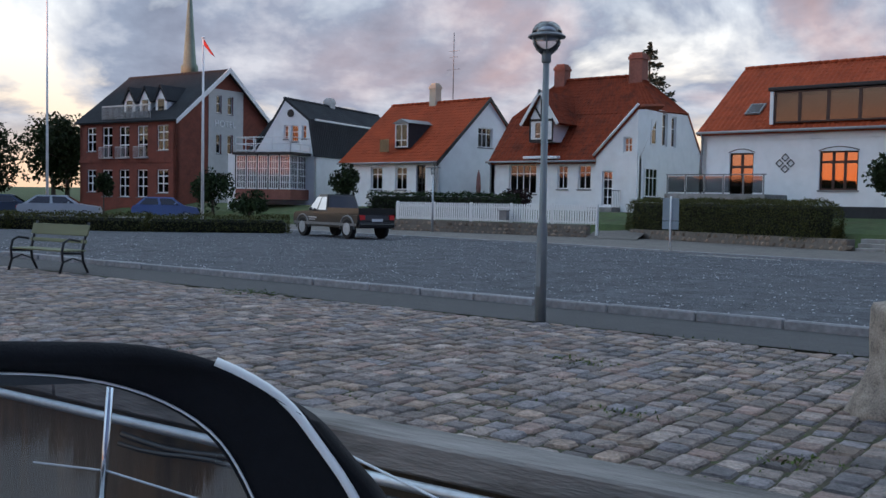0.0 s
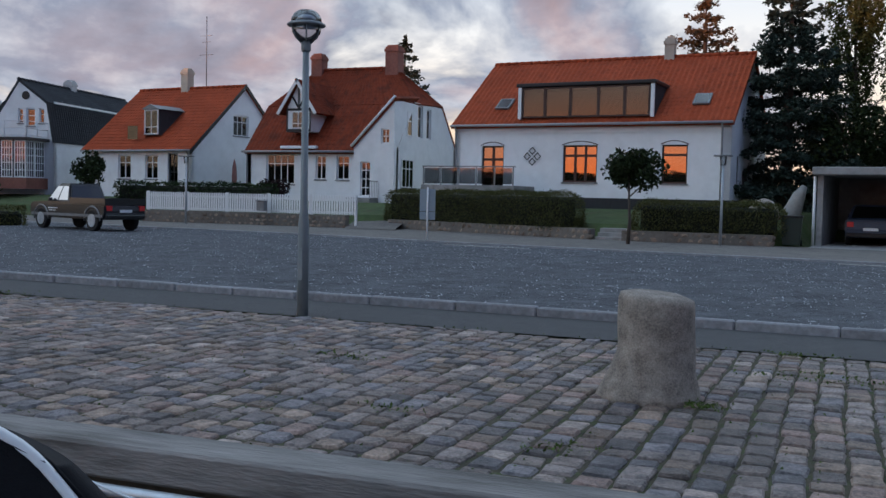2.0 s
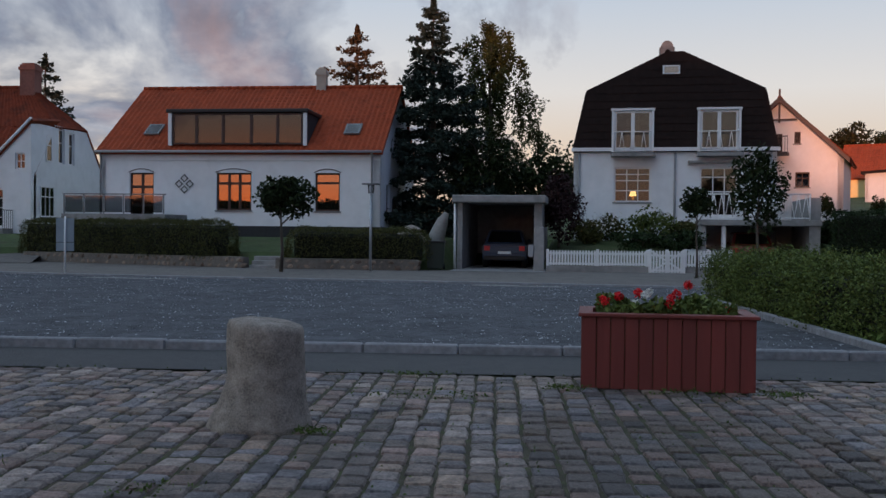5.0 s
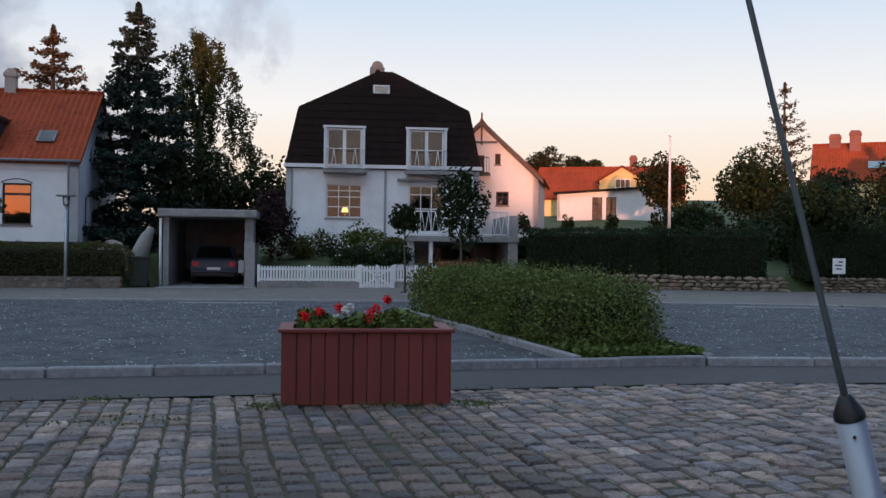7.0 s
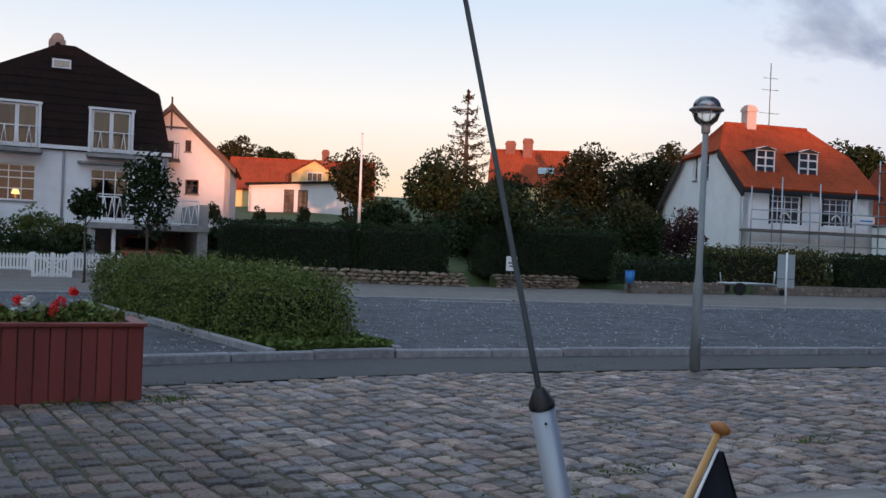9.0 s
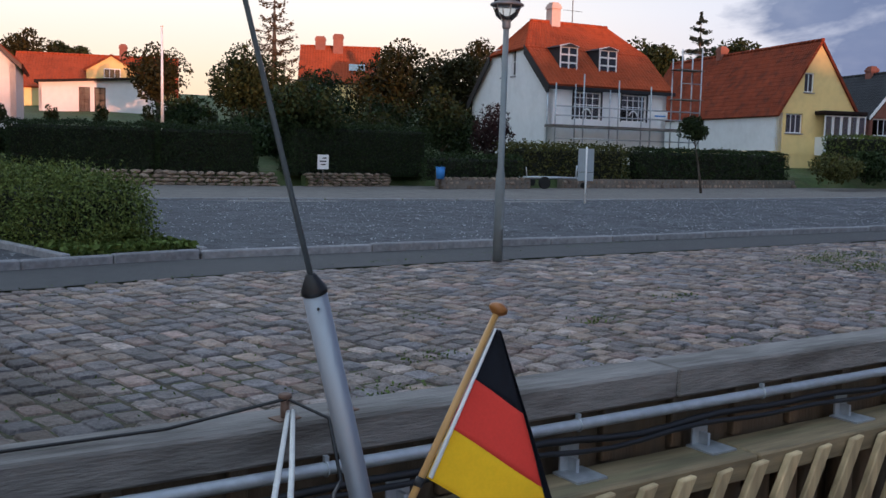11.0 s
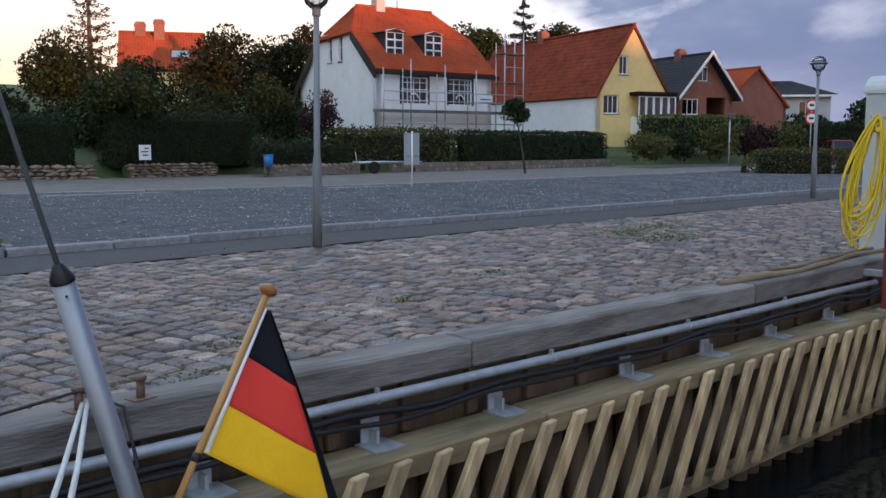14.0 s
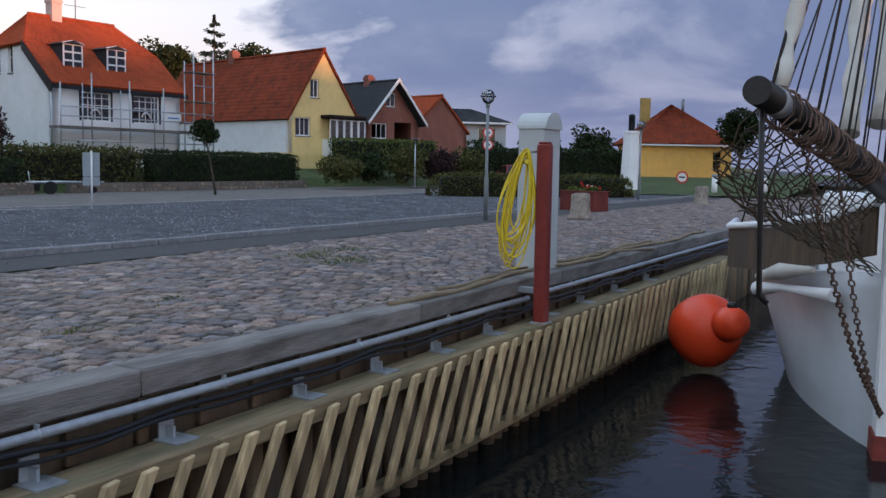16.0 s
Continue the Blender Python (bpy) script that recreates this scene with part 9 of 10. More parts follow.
t = thing("sailing_boat", "sailing boat deck edge with steel stanchions and lifelines", "boat")
part("deck", prism([(-3.2, -0.35), (1.9, -0.35), (2.0, 0.25), (-3.2, 0.25)], -0.6, 1.95), mat("white_gelcoat", (0.62, 0.63, 0.64), 0.3, 3, 0.05, 0.03), t)
part("hull", prism([(-3.3, -1.95), (1.6, -1.95), (1.95, -0.33), (-3.3, -0.33)], -0.8, 2.05), mat("dark_blue_hull", (0.02, 0.03, 0.06), 0.3, 3, 0.05, 0.02), t)
for x in (-2.85, -2.0):
    part("stanchion", tube([(x, 1.85, 0.25), (x, 1.90, 0.88)], 0.0125, 8), CHROME, t)
for z in (0.56, 0.86):
    part("lifeline", tube([(-3.2, 1.82, z - 0.02), (-2.85, 1.885, z), (-2.0, 1.89, z), (-1.2, 1.90, z - 0.16), (1.2, 1.88, z - 0.34)], 0.004, 6), GALV, t)
cn = prism([(1.5, -1.2), (2.35, -0.95), (2.85, -0.25), (1.5, -0.25)], -0.6, 2.85)
bmesh.ops.bevel(cn, geom=cn.edges[:], offset=0.10, segments=3, affect="EDGES")
part("counter", cn, MATS["white_gelcoat"], t, "rounded white stern counter")
part("cabin_top", boxm(-3.2, -1.5, -0.3, 1.2, 0.25, 0.62, bevel=0.08), MATS["white_gelcoat"], t)
part("hatch_window", boxm(-3.0, -1.9, 1.17, 1.215, 0.36, 0.54), CARGLASS, t)

# stern pole with whip aerial
t = thing("aerial_pole", "aluminium tube pole with black cone and whip aerial", "aerial")
tip = Vector((1.838, 2.270, 1.197))
lean = Vector((-0.296, -0.041, 0.954)).normalized()
sway = Vector((-0.365, -0.138, 0.921)).normalized()
part("tube", tube([tip - lean * 1.40, tip - lean * 0.045], 0.0325, 20), ALU, t)
part("cone", tube([tip - lean * 0.056, tip - lean * 0.044, tip - lean * 0.004, tip], [0.0342, 0.0342, 0.014, 0.010], 20), BLACKPL, t, "black plastic cone")
part("whip", tube([tip - lean * 0.01, tip + sway * 0.45, tip + sway * 1.3, tip + sway * 2.8 + Vector((-0.08, -0.02, 0))], [0.0080, 0.0066, 0.0054, 0.003], 10), mat("grey_whip", (0.10, 0.11, 0.11), 0.5, 20, 0.1, 0.05), t, "tapering grey whip aerial")
hole = tip - lean * 0.095 + Vector((-0.018, -0.027, 0))
part("rivet", tube([hole, hole + Vector((-0.004, -0.005, 0))], 0.004, 8), BLACKPL, t)

# flagstaff and flag
t = thing("flagstaff", "varnished wooden flagstaff with brown turned knob", "flagstaff")
sd = Vector((0.511, -0.043, 0.858)).normalized()
top = Vector((2.965, 2.661, 0.930))
foot = top - sd * 1.02
part("staff", tube([foot, top], [0.0145, 0.0125], 14), VARNISH, t)
kb = bmesh.new()
lathe_path(kb, [top - sd * 0.008, top + sd * 0.002, top + sd * 0.010, top + sd * 0.024, top + sd * 0.035, top + sd * 0.039], [0.015, 0.029, 0.037, 0.035, 0.021, 0.005], 18)
part("knob", kb, KNOB, t, "brown turned wooden knob")
part("tape", tube([top - sd * 0.69, top - sd * 0.655], 0.0175, 14), BLACKPL, t, "black tape binding")
fl = thing("flag", "black, red and gold striped flag hanging in folds", "flag")
# the hoist runs down the staff; the cloth falls from it to a sharp fold, behind which the fly hangs down
h0, h1 = top - sd * 0.065 + Vector((0.012, -0.012, 0)), top - sd * 0.655 + Vector((0.012, -0.012, 0))
e0, e1 = h0 + Vector((0.012, -0.012, -0.005)), Vector((3.070, 2.425, 0.055))
away = Vector((0.66, 0.75, 0))
cols = 24


def cloth(u, v):
    """u: along the fly, the fold at 0.62; v: down the hoist."""
    a, b = h0.lerp(h1, v), e0.lerp(e1, v)
    sag = Vector((0, 0, -0.035)) * math.sin(math.pi * v) + Vector((0.018, -0.016, 0)) * math.sin(math.pi * v)
    if u < 0.62:
        f = u / 0.62
        return a.lerp(b + sag, f) + away * (0.018 * math.sin(5.0 * f + 2.0 * v) * f - 0.012 * f * f)
    f = (u - 0.62) / 0.38
    back = b + sag - away * 0.012
    return back + (Vector((0.030, -0.026, 0)) * (0.5 + 0.5 * v) + Vector((0, 0, -0.22)) * (0.55 + 0.3 * v)) * f + away * (0.055 * math.sin(math.pi * min(1.0, 1.6 * f)) * 0.5 + 0.03 * f)


for nm, m_, v0, v1 in (("black_stripe", FLAGBLACK, 0.0, 1 / 3), ("red_stripe", FLAGRED, 1 / 3, 2 / 3), ("gold_stripe", FLAGGOLD, 2 / 3, 1.0)):
    vs, fs = [], []
    for i in range(cols + 1):
        for j in range(9):
            vs.append(cloth((0.62 if nm == "gold_stripe" else 1.0) * i / cols, v0 + (v1 - v0) * j / 8))
    for i in range(cols):
        for j in range(8):
            a = i * 9 + j
            fs.append((a, a + 9, a + 10, a + 1))
    ob = raw(nm, vs, fs, m_, fl, True)
    ob.modifiers.new("thickness", "SOLIDIFY").thickness = 0.0012
# the black fly hangs on past the fold as a narrow tail
tail_v, tail_f = [], []
for i in range(15):
    f = i / 14
    p = e0.lerp(e1, f) + (Vector((0, 0, -0.035)) + Vector((0.018, -0.016, 0))) * math.sin(math.pi * f) - away * 0.016
    wd = 0.006 + 0.055 * f ** 1.6
    for k in range(4):
        tail_v.append(p + Vector((0.75, -0.66, 0)) * wd * k / 3 + away * 0.018 * math.sin(k * 1.3) + Vector((0, 0, -0.02 * f * k)))
for i in range(14):
    for k in range(3):
        a = i * 4 + k
        tail_f.append((a, a + 4, a + 5, a + 1))
raw("black_tail", tail_v, tail_f, FLAGBLACK, fl, True).modifiers.new("thickness", "SOLIDIFY").thickness = 0.0012
part("hoist_band", tube([h0 + Vector((0.004, -0.004, 0)), h1 + Vector((0.010, -0.010, 0))], [0.005, 0.010], 8), SIGNWHITE, fl, "white hoist band")

t = thing("stern_rail", "polished steel stern rail with wooden block", "rail")
part("rail", tube([(2.02, 2.62, 0.02), (2.24, 2.76, 0.115), (2.42, 2.77, 0.150), (2.55, 2.70, 0.145), (2.64, 2.60, 0.10), (2.68, 2.50, -0.25)], 0.0135, 10), CHROME, t)
part("stanchion", tube([(2.42, 2.74, -0.25), (2.42, 2.76, 0.15)], 0.0135, 10), CHROME, t)
part("block", boxm(-0.135, 0.135, -0.035, 0.035, 0.0, 0.115, bevel=0.004, m=pose(2.80, 2.42, 0.055, 0, 4, -36)), OLDWOOD, t, "grey weathered wooden block")
part("block_bracket", boxm(-0.03, 0.03, -0.03, 0.03, -0.28, 0.055, m=pose(2.78, 2.43, 0.0, 0, 0, -36)), ZINC, t)
t = thing("mooring_line", "doubled white mooring line from boat to quay", "rope")
a = Vector((3.22, quay(3.22) + 0.10, 0.14))
for k in (0, 1):
    part("line", tube([a + Vector((0.03 * k, -0.01, 0)), Vector((2.57 + 0.05 * k, 3.50 - 0.03 * k, 0.155)), Vector((1.90 + 0.064 * k, 2.601 - 0.041 * k, 0.20))], 0.013, 8), ROPEWHITE, t)

# ---- the schooner's bow and the buoy ----
t = thing("mooring_buoy", "big orange-red vinyl buoy between ship and quay", "buoy", pose(17.1, 0.42, -1.15))
bu = bmesh.new()
bmesh.ops.create_uvsphere(bu, u_segments=28, v_segments=18, radius=0.62)
for v in bu.verts:
    v.co.z *= 1.02
    n = 0.03 * noise.noise(v.co * 2.2)
    v.co += v.co.normalized() * n
for f in bu.faces:
    f.smooth = True
part("body", bu, BUOY, t)
nb = bmesh.new()
lathe_path(nb, [(-0.42, -0.36, 0.18), (-0.55, -0.46, 0.24), (-0.70, -0.55, 0.27), (-0.76, -0.58, 0.28)], [0.30, 0.29, 0.22, 0.08], 18)
part("neck", nb, BUOY, t)
part("neck_ring", tube([(-0.52, -0.44, 0.48), (-0.52, -0.44, 0.58)], [0.10, 0.07], 10), BLACKPL, t)

t = thing("schooner", "white wooden schooner bow with dark bowsprit, rigging and netting", "ship")
stem = [(13.0, -1.95, -1.95), (12.75, -1.93, -1.0), (12.70, -1.92, 0.2), (12.75, -1.92, 1.75)]
side = []
hb = bmesh.new()
N, M = 22, 12
for i in range(N + 1):
    u = i / N
    row = []
    for j in range(M + 1):
        v = j / M                                        # 0 keel to 1 rail
        s = Vector(stem[0]).lerp(Vector(stem[1]), min(1, v * 3)) if v < 1 / 3 else Vector(stem[1]).lerp(Vector(stem[2]), (v - 1 / 3) * 3) if v < 2 / 3 else Vector(stem[2]).lerp(Vector(stem[3]), (v - 2 / 3) * 3)
        z = -2.2 + v * (2.60 - 0.62 * min(1, u * 2.2) + 0.15 * u)
        full = (0.70 + 0.30 * v) * 2.45 * (1 - (1 - min(1, u * 2.0)) ** 2.0)
        along_ = u * 12.0
        ax = Vector((0.985, -0.17, 0))
        p = Vector((13.0 - 0.25 * v, -1.95, 0)) + ax * along_ + Vector((0.17, 0.985, 0)) * full
        row.append(hb.verts.new((p.x, p.y, z)))
    side.append(row)
for a, b in zip(side, side[1:]):
    for j in range(M):
        hb.faces.new((a[j], b[j], b[j + 1], a[j + 1])).smooth = True
hull_ob = part("hull", hb, HULL, t)
hull_ob.modifiers.new("thickness", "SOLIDIFY").thickness = 0.08
far = bmesh.new()
far_rows = []
for i in range(N + 1):
    u = i / N
    row = []
    for j in range(M + 1):
        v = j / M
        z = -2.2 + v * (2.60 - 0.62 * min(1, u * 2.2) + 0.15 * u)
        full = (0.70 + 0.30 * v) * 2.45 * (1 - (1 - min(1, u * 2.0)) ** 2.0)
        p = Vector((13.0 - 0.25 * v, -2.0, 0)) + Vector((0.985, -0.17, 0)) * (u * 12.0) - Vector((0.17, 0.985, 0)) * full
        row.append(far.verts.new((p.x, p.y, z)))
    far_rows.append(row)
for a, b in zip(far_rows, far_rows[1:]):
    for j in range(M):
        far.faces.new((a[j], a[j + 1], b[j + 1], b[j])).smooth = True
part("hull", far, HULL, t).modifiers.new("thickness", "SOLIDIFY").thickness = 0.08
deck_v, deck_f = [], []
for i in range(N + 1):
    u = i / N
    full = 2.3 * (1 - (1 - min(1, u * 1.6)) ** 2.0)
    c = Vector((12.9, -1.98, 0)) + Vector((0.985, -0.17, 0)) * (u * 12.0)
    z = -0.15 - 0.4 * min(1, u * 2.2)
    deck_v += [tuple(c + Vector((0.17, 0.985, 0)) * full + Vector((0, 0, z))), tuple(c - Vector((0.17, 0.985, 0)) * full + Vector((0, 0, z)))]
for i in range(N):
    deck_f.append((2 * i, 2 * i + 1, 2 * i + 3, 2 * i + 2))
raw("deck", deck_v, deck_f, OLDWOOD, t)
part("stem_post", prism([(12.55, -2.0), (13.1, -2.0), (13.0, -1.0), (12.95, 1.75), (12.62, 1.75), (12.58, -1.0)], -2.10, -1.84), WOODWHITE, t, "white painted stem post")
part("boot_top", prism([(12.53, -2.05), (13.2, -2.05), (13.2, -1.55), (12.56, -1.55)], -2.13, -1.81), BOTTOM, t, "dull red waterline paint")
part("bowsprit", tube([(14.2, -2.25, 1.20), (12.14, -1.72, 1.45), (9.7, -0.95, 1.95), (7.55, -0.36, 2.19)], [0.15, 0.14, 0.118, 0.106], 18), SPAR, t, "dark tarred bowsprit")
part("spar_band", tube([(7.95, -0.47, 2.15), (8.15, -0.525, 2.125)], 0.114, 18), GUTTER, t)
ch = bmesh.new()
for p, q, n in (((8.9, -0.72, 1.95), (12.62, -1.90, -1.30), 60), ((10.2, -1.10, 1.70), (12.60, -1.88, -1.32), 46)):
    p, q = Vector(p), Vector(q)
    for i in range(n):
        c = p.lerp(q, (i + 0.5) / n) + Vector((0, 0, -0.35 * math.sin(math.pi * (i + 0.5) / n)))
        d = (q - p).normalized() * ((q - p).length / n * 0.62)
        o = (Vector((0, 0, 1)) if i % 2 else Vector((0.3, 0.95, 0))) * 0.028
        lathe_path(ch, [c - d, c - d * 0.5 + o, c + d * 0.5 + o, c + d, c + d * 0.5 - o, c - d * 0.5 - o, c - d], 0.011, 5, False)
part("bobstay_chain", ch, RUST, t, "rusty bobstay chains")
part("anchor_shank", tube([(7.75, -0.40, 2.10), (7.80, -0.42, 1.40), (7.86, -0.44, 0.66), (7.88, -0.50, 0.60)], 0.022, 8), SPAR, t)
rn = random.Random(17)
net = bmesh.new()
for i in range(30):                                        # netting slung under the bowsprit
    f = i / 29
    a = Vector((8.0, -0.40, 2.05)).lerp(Vector((13.0, -1.9, 1.35)), f)
    pts = []
    for k in range(9):
        g = k / 8
        pts.append(a + Vector((0.05 * rn.uniform(-1, 1) + 0.35 * g, 0.35 * math.sin(g * 3.1) + 0.05 * rn.uniform(-1, 1), -0.80 * g - 0.25 * f * g + 0.04 * rn.uniform(-1, 1))))
    lathe_path(net, pts, 0.008, 5, False)
for j in range(20):
    g = (j + 0.5) / 20
    pts = []
    for i in range(24):
        f = i / 23
        a = Vector((8.0, -0.40, 2.05)).lerp(Vector((13.0, -1.9, 1.35)), f)
        pts.append(a + Vector((0.35 * g, 0.35 * math.sin(g * 3.1), -0.80 * g - 0.25 * f * g - 0.06 * abs(math.sin(i * 1.3 + j)) + 0.02 * rn.uniform(-1, 1))))
    lathe_path(net, pts, 0.007, 5, False)
part("netting", net, mat("tarred_net_rope", (0.085, 0.064, 0.042), 0.9, 40, 0.3, 0.5), t, "brown rope netting under the bowsprit")
rg2 = bmesh.new()
for i in range(90):                                         # gaskets and lashings along the spar
    f = rn.random() ** 0.8
    a = Vector((7.9, -0.45, 2.2)).lerp(Vector((12.6, -1.85, 1.5)), f)
    lathe_path(rg2, [a + Vector((rn.uniform(-0.03, 0.03), (0.125 + 0.04 * rn.random()) * math.cos(k * 0.7 + i), (0.13 + 0.05 * rn.random()) * math.sin(k * 0.7 + i) - 0.06)) for k in range(9)], 0.006 + 0.006 * rn.random(), 5, False)
tagged(part("lashings", rg2, RUST, t), kind="stuff")
part("rail", tube([(12.9, -1.75, 1.25), (13.7, -1.25, 1.02), (15.2, -0.35, 0.80), (17.0, 0.10, 0.66), (19.5, 0.05, 0.64)], 0.055, 9), WOODWHITE, t)
bw_ = bmesh.new()
v0_ = [(12.95, -1.78, 0.60), (13.7, -1.28, 0.40), (15.2, -0.40, 0.12), (17.0, 0.05, -0.02), (19.5, 0.0, -0.02)]
v1_ = [(12.95, -1.78, 1.20), (13.7, -1.28, 0.95), (15.2, -0.40, 0.74), (17.0, 0.05, 0.62), (19.5, 0.0, 0.60)]
for a, b, c, d in zip(v0_, v0_[1:], v1_[1:], v1_):
    bw_.faces.new([bw_.verts.new(p) for p in (a, b, c, d)])
part("bulwark", bw_, PILEWOOD, t).modifiers.new("thickness", "SOLIDIFY").thickness = 0.05
for x, y, zt, r in ((17.5, -2.6, 16.0, 0.16), (24.0, -3.6, 17.0, 0.18)):
    part("mast", tube([(x, y, -0.5), (x, y, zt)], [r, r * 0.7], 14), VARNISH, t)
for p, q, r in (((8.2, -0.45, 2.2), (17.5, -2.6, 13.0), 0.014), ((9.4, -0.85, 2.05), (17.5, -2.6, 12.0), 0.014), ((10.6, -1.2, 1.9), (17.5, -2.6, 11.0), 0.014), ((12.0, -1.7, 1.6), (17.5, -2.6, 9.5), 0.016), ((11.3, -1.4, 1.7), (17.5, -2.6, 10.2), 0.012), ((15.2, -0.4, 0.8), (17.5, -2.6, 11.0), 0.014), ((16.2, -0.1, 0.7), (17.5, -2.6, 11.0), 0.014)):
    part("stay", tube([p, q], r, 6), SPAR, t)
for i in range(7):                                          # slack lines and downhauls
    a, b = Vector((8.3 + 0.55 * i, -0.56 - 0.17 * i, 2.2 - 0.09 * i)), Vector((11.5 + 0.5 * i, -1.4 - 0.15 * i, 5.2 + 0.5 * i))
    part("downhaul", tube([a.lerp(b, k / 6) + Vector((0, 0, -0.10 * math.sin(math.pi * k / 6))) for k in range(7)], 0.009, 5), SPAR, t)
for p, q, rr in (((8.35, -0.52, 2.25), (9.6, -0.80, 4.0), 0.085), ((11.0, -1.25, 2.0), (12.6, -1.45, 4.6), 0.13), ((13.2, -1.75, 2.2), (14.6, -2.0, 5.0), 0.15)):
    p, q = Vector(p), Vector(q)
    pts = [p.lerp(q, k / 9) for k in range(10)]
    part("furled_sail", tube(pts, [rr * (0.42 + 0.55 * abs(math.sin(k * 1.9 + rr * 30)) + (0.75 if k in (6, 7) else 0)) for k in range(10)], 12), SAIL, t, "furled stained white sail")
part("rolled_canvas", tube([(13.6, -1.1, 0.32), (14.2, -0.7, 0.22), (15.0, -0.4, 0.05)], [0.04, 0.12, 0.05], 9), SAIL, t)
part("anchor", tube([(13.4, -1.35, 0.02), (14.3, -0.75, -0.02), (14.9, -0.40, -0.12)], [0.09, 0.05, 0.11], 8), WOODWHITE, t)
part("porch_house", boxm(19.0, 22.0, -3.6, -1.6, -0.5, 1.2, bevel=0.06), WOODWHITE, t)

# ---- the quay's setts, last: 300 single stones nearest the walk, the rest joined ----
rs = random.Random(21)
quay_floor = thing("sett_paving", "worn grey granite setts with mossy joints", "paving", kind="structure")


def sett_shape(w, l, r):
    """A worn sett: an uneven eight-sided block with a cushioned head."""
    hx, hy = w / 2, l / 2
    cx, cy = 0.82 + r.uniform(-0.10, 0.10), 0.86 + r.uniform(-0.10, 0.09)
    out = [(-cx, -1), (cx, -1), (1, -cy), (1, cy), (cx, 1), (-cx, 1), (-1, cy), (-1, -cy)]
    out = [(x * hx * (1 + r.uniform(-0.07, 0.06)), y * hy * (1 + r.uniform(-0.07, 0.06))) for x, y in out]
    tilt = [r.uniform(-0.006, 0.005) for _ in range(8)]
    v = [(x, y, -0.06) for x, y in out] + [(x * 0.985, y * 0.985, -0.016 + d) for (x, y), d in zip(out, tilt)]
    v += [(x * 0.84, y * 0.84, 0.001 + d * 0.7) for (x, y), d in zip(out, tilt)] + [(0, 0, 0.004 + r.uniform(-0.004, 0.003))]
    f = []
    for k in range(8):
        n = (k + 1) % 8
        f += [(k, n, 8 + n, 8 + k), (8 + k, 8 + n, 16 + n, 16 + k), (16 + k, 16 + n, 24)]
    return v, f


def sett_rows():
    x = -30.0
    while x < 62:
        w = rs.uniform(0.185, 0.215)
        xc = x + w / 2
        v = 0.36 + rs.uniform(0, 0.2)
        top = kerb_y(xc) - 1.62 - quay(xc)
        wob = 0.05 * noise.noise((x * 0.35, 4.0, 0))
        while v < top - 0.10:
            l = min(rs.uniform(0.165, 0.30), top - v)
            bend = 0.03 * noise.noise((xc * 0.22, (v) * 0.5, 7.0)) + wob
            yield xc + bend + rs.uniform(-0.010, 0.010), quay(xc) + v + l / 2, w - 0.020, l - 0.026
            v += l
        x += w


def covered(x, y):
    return math.hypot(x + 1.43, y - 7.58) < 0.16


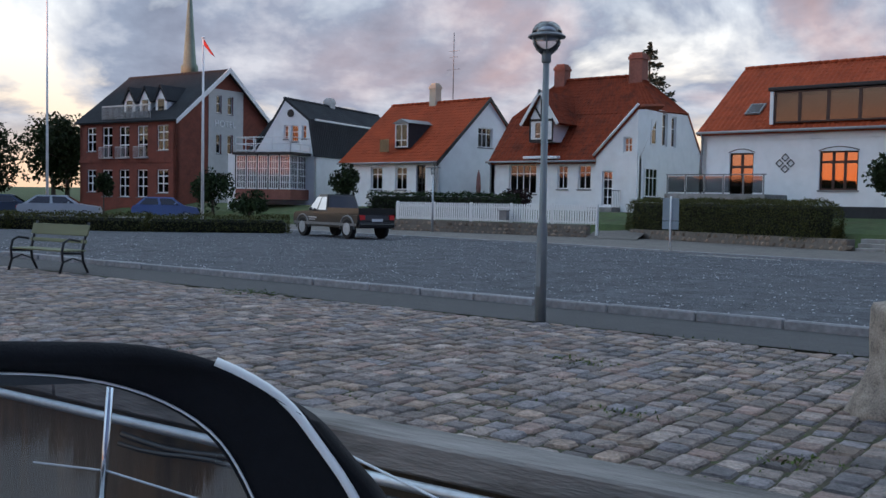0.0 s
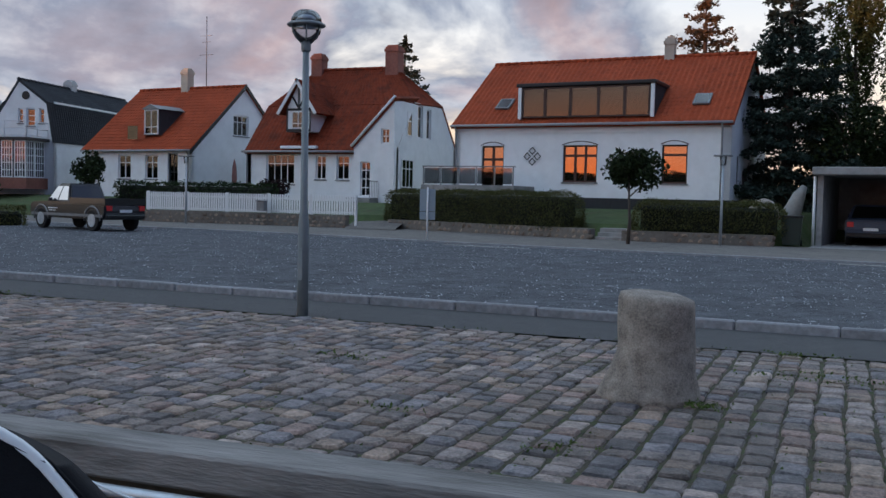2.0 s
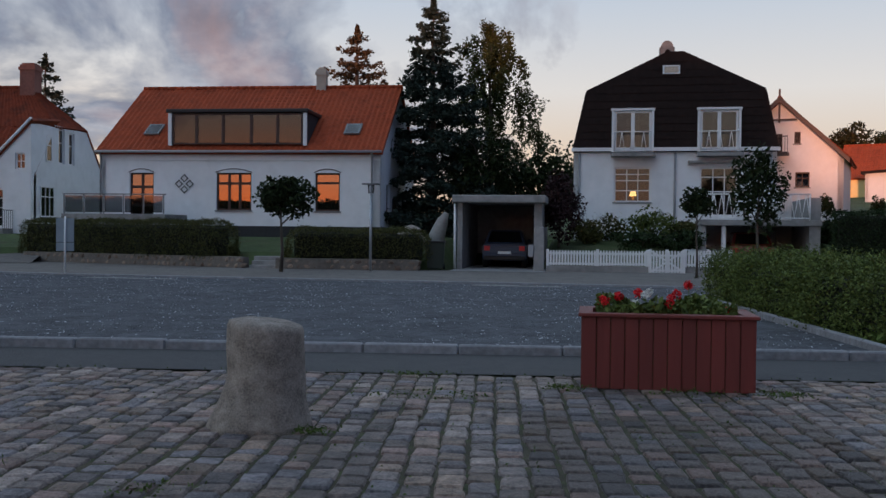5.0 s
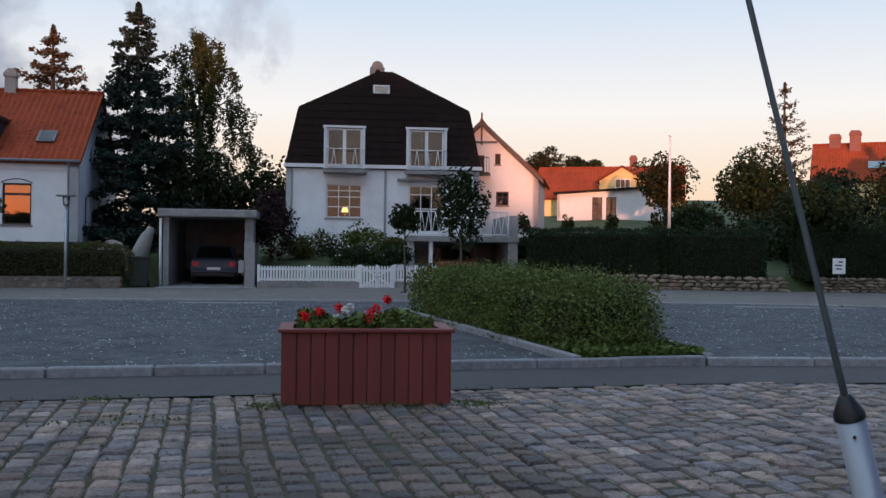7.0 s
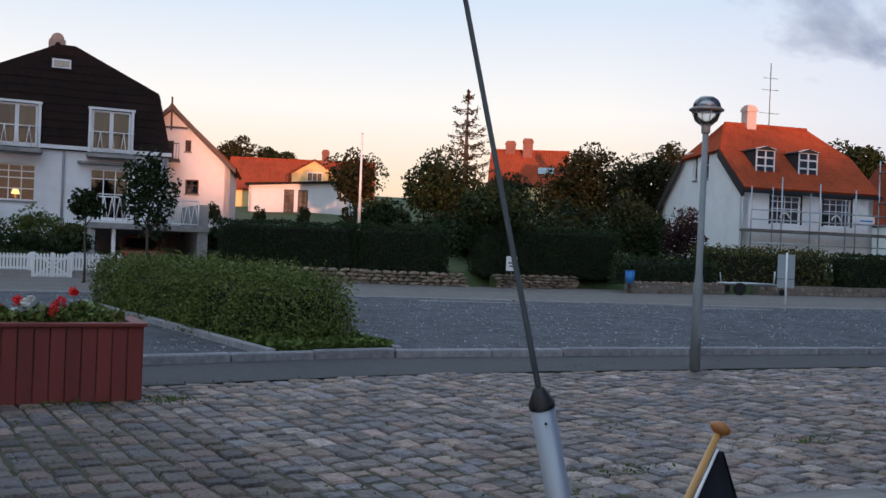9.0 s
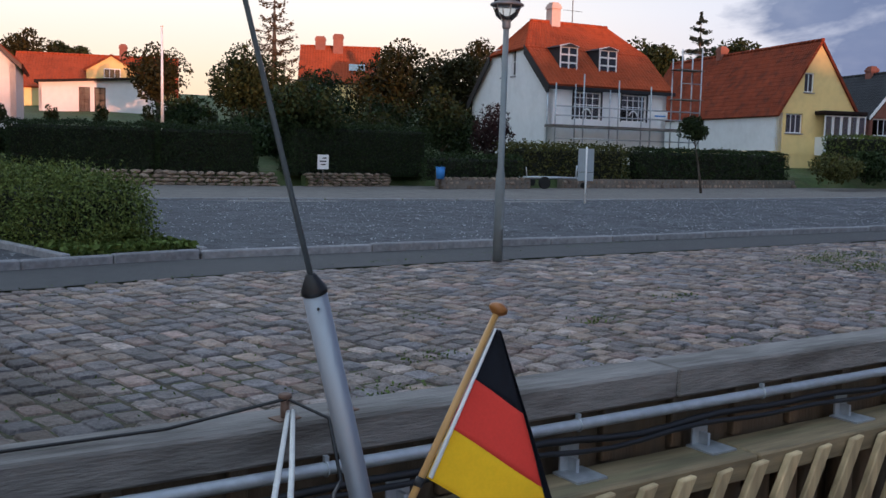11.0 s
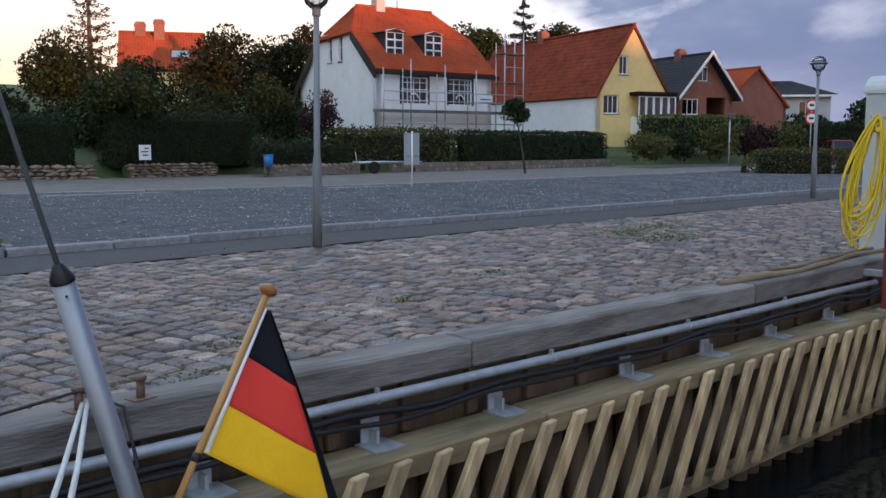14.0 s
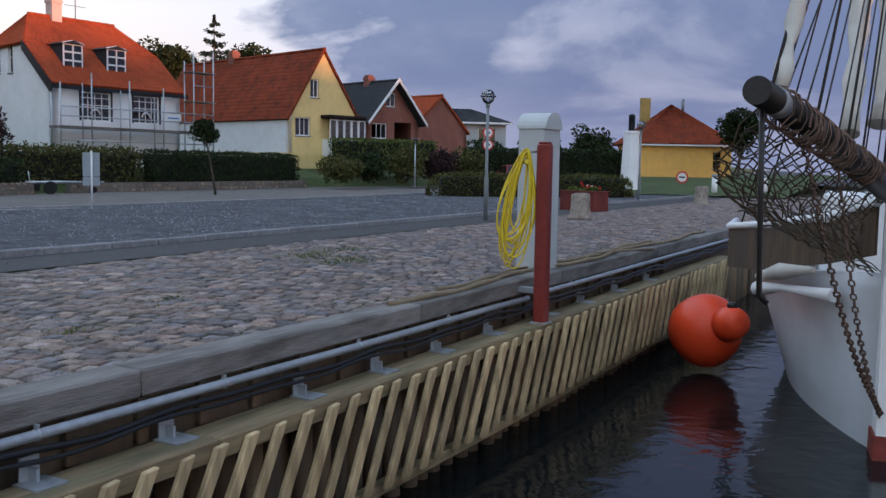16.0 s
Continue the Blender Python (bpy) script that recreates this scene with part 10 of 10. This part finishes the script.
near, vs, fs = [], [], []
shapes = []
for i in range(10):
    v, f = sett_shape(1.0, 1.0, rs)
    me = bpy.data.meshes.new("sett")
    me.from_pydata([(a, b, c) for a, b, c in v], [], f)
    me.materials.append(SETT)
    shapes.append(me)
count = 0
for x, y, w, l in sett_rows():
    if covered(x, y):
        continue
    z = 0.012 * noise.noise((x * 0.8, y * 0.8, 2.0)) + rs.uniform(-0.007, 0.007)
    turn = rs.uniform(-3.5, 3.5)
    if 0.55 < x < 2.9 and quay(x) + 0.3 < y < 8.4 and count < 300:
        ob = new("sett", rs.choice(shapes))
        ob.parent = quay_floor
        ob.matrix_basis = pose(x, y, z, rs.uniform(-1.5, 1.5), rs.uniform(-1.5, 1.5), turn) @ Matrix.Diagonal((w, l, 1, 1))
        count += 1
        continue
    v, f = sett_shape(w, l, rs)
    c, s = math.cos(radians(turn)), math.sin(radians(turn))
    tx, ty = rs.uniform(-0.03, 0.03), rs.uniform(-0.03, 0.03)
    k = len(vs)
    vs += [(x + a * c - b * s, y + a * s + b * c, z + h + tx * a + ty * b) for a, b, h in v]
    fs += [tuple(k + q for q in g) for g in f]
rest = raw("setts", vs, fs, SETT, quay_floor)
tagged(rest, "many worn grey granite setts", kind="stuff")

# weeds and grass in the joints
rw = np.random.RandomState(31)
spots = [(-0.5, 10.30, 0.25, 90), (-0.2, 9.0, 0.5, 110), (1.05, 9.55, 0.22, 160), (2.2, 9.42, 0.5, 160), (3.05, 9.35, 0.25, 140), (-1.05, 7.35, 0.16, 160), (15.0, 6.9, 0.8, 420), (16.2, 6.9, 0.7, 300), (14.6, 6.0, 0.7, 420),
         (5.2, 5.4, 0.25, 60), (7.4, 5.6, 0.2, 50), (9.5, 6.0, 0.3, 60), (4.2, 4.75, 0.3, 60), (-11.5, 10.2, 0.6, 220), (-3.0, 6.2, 0.2, 50), (-1.7, 5.7, 0.2, 50), (0.6, 5.5, 0.3, 60), (-4.4, 8.0, 0.3, 60)]
gp = []
for x, y, r, n in spots:
    gp.append(np.stack([x + r * rw.normal(size=n) * 0.6, y + r * rw.normal(size=n) * 0.35, 0.005 + 0.035 * rw.rand(n)], 1))
patches = np.concatenate(gp)
gp = []
gp.append(np.stack([-14 + 34 * rw.rand(900), 10.40 - 0.178 * np.maximum(0, -14 + 34 * rw.rand(900) - 99) + 0.03 * rw.normal(size=900), 0.005 + 0.02 * rw.rand(900)], 1)[:350])
gx_ = -8 + 20 * rw.rand(2600)
gy_ = np.array([quay(a) for a in gx_]) + 0.4 + 5.4 * rw.rand(2600) ** 1.2
col = np.round(gx_ / 0.2) * 0.2 + 0.01
gp.append(np.stack([col, gy_, -0.012 + 0.016 * rw.rand(2600)], 1))
tagged(leaves("joint_weeds", np.concatenate(gp), 0.013, GRASS_LEAF, seed=31), "low grass and weeds in the paving joints", "weeds", kind="stuff")

tagged(leaves("weed_patches", patches, 0.015, GRASS_LEAF, seed=32), "small patches of grass and weeds on the setts", "weeds", kind="stuff")
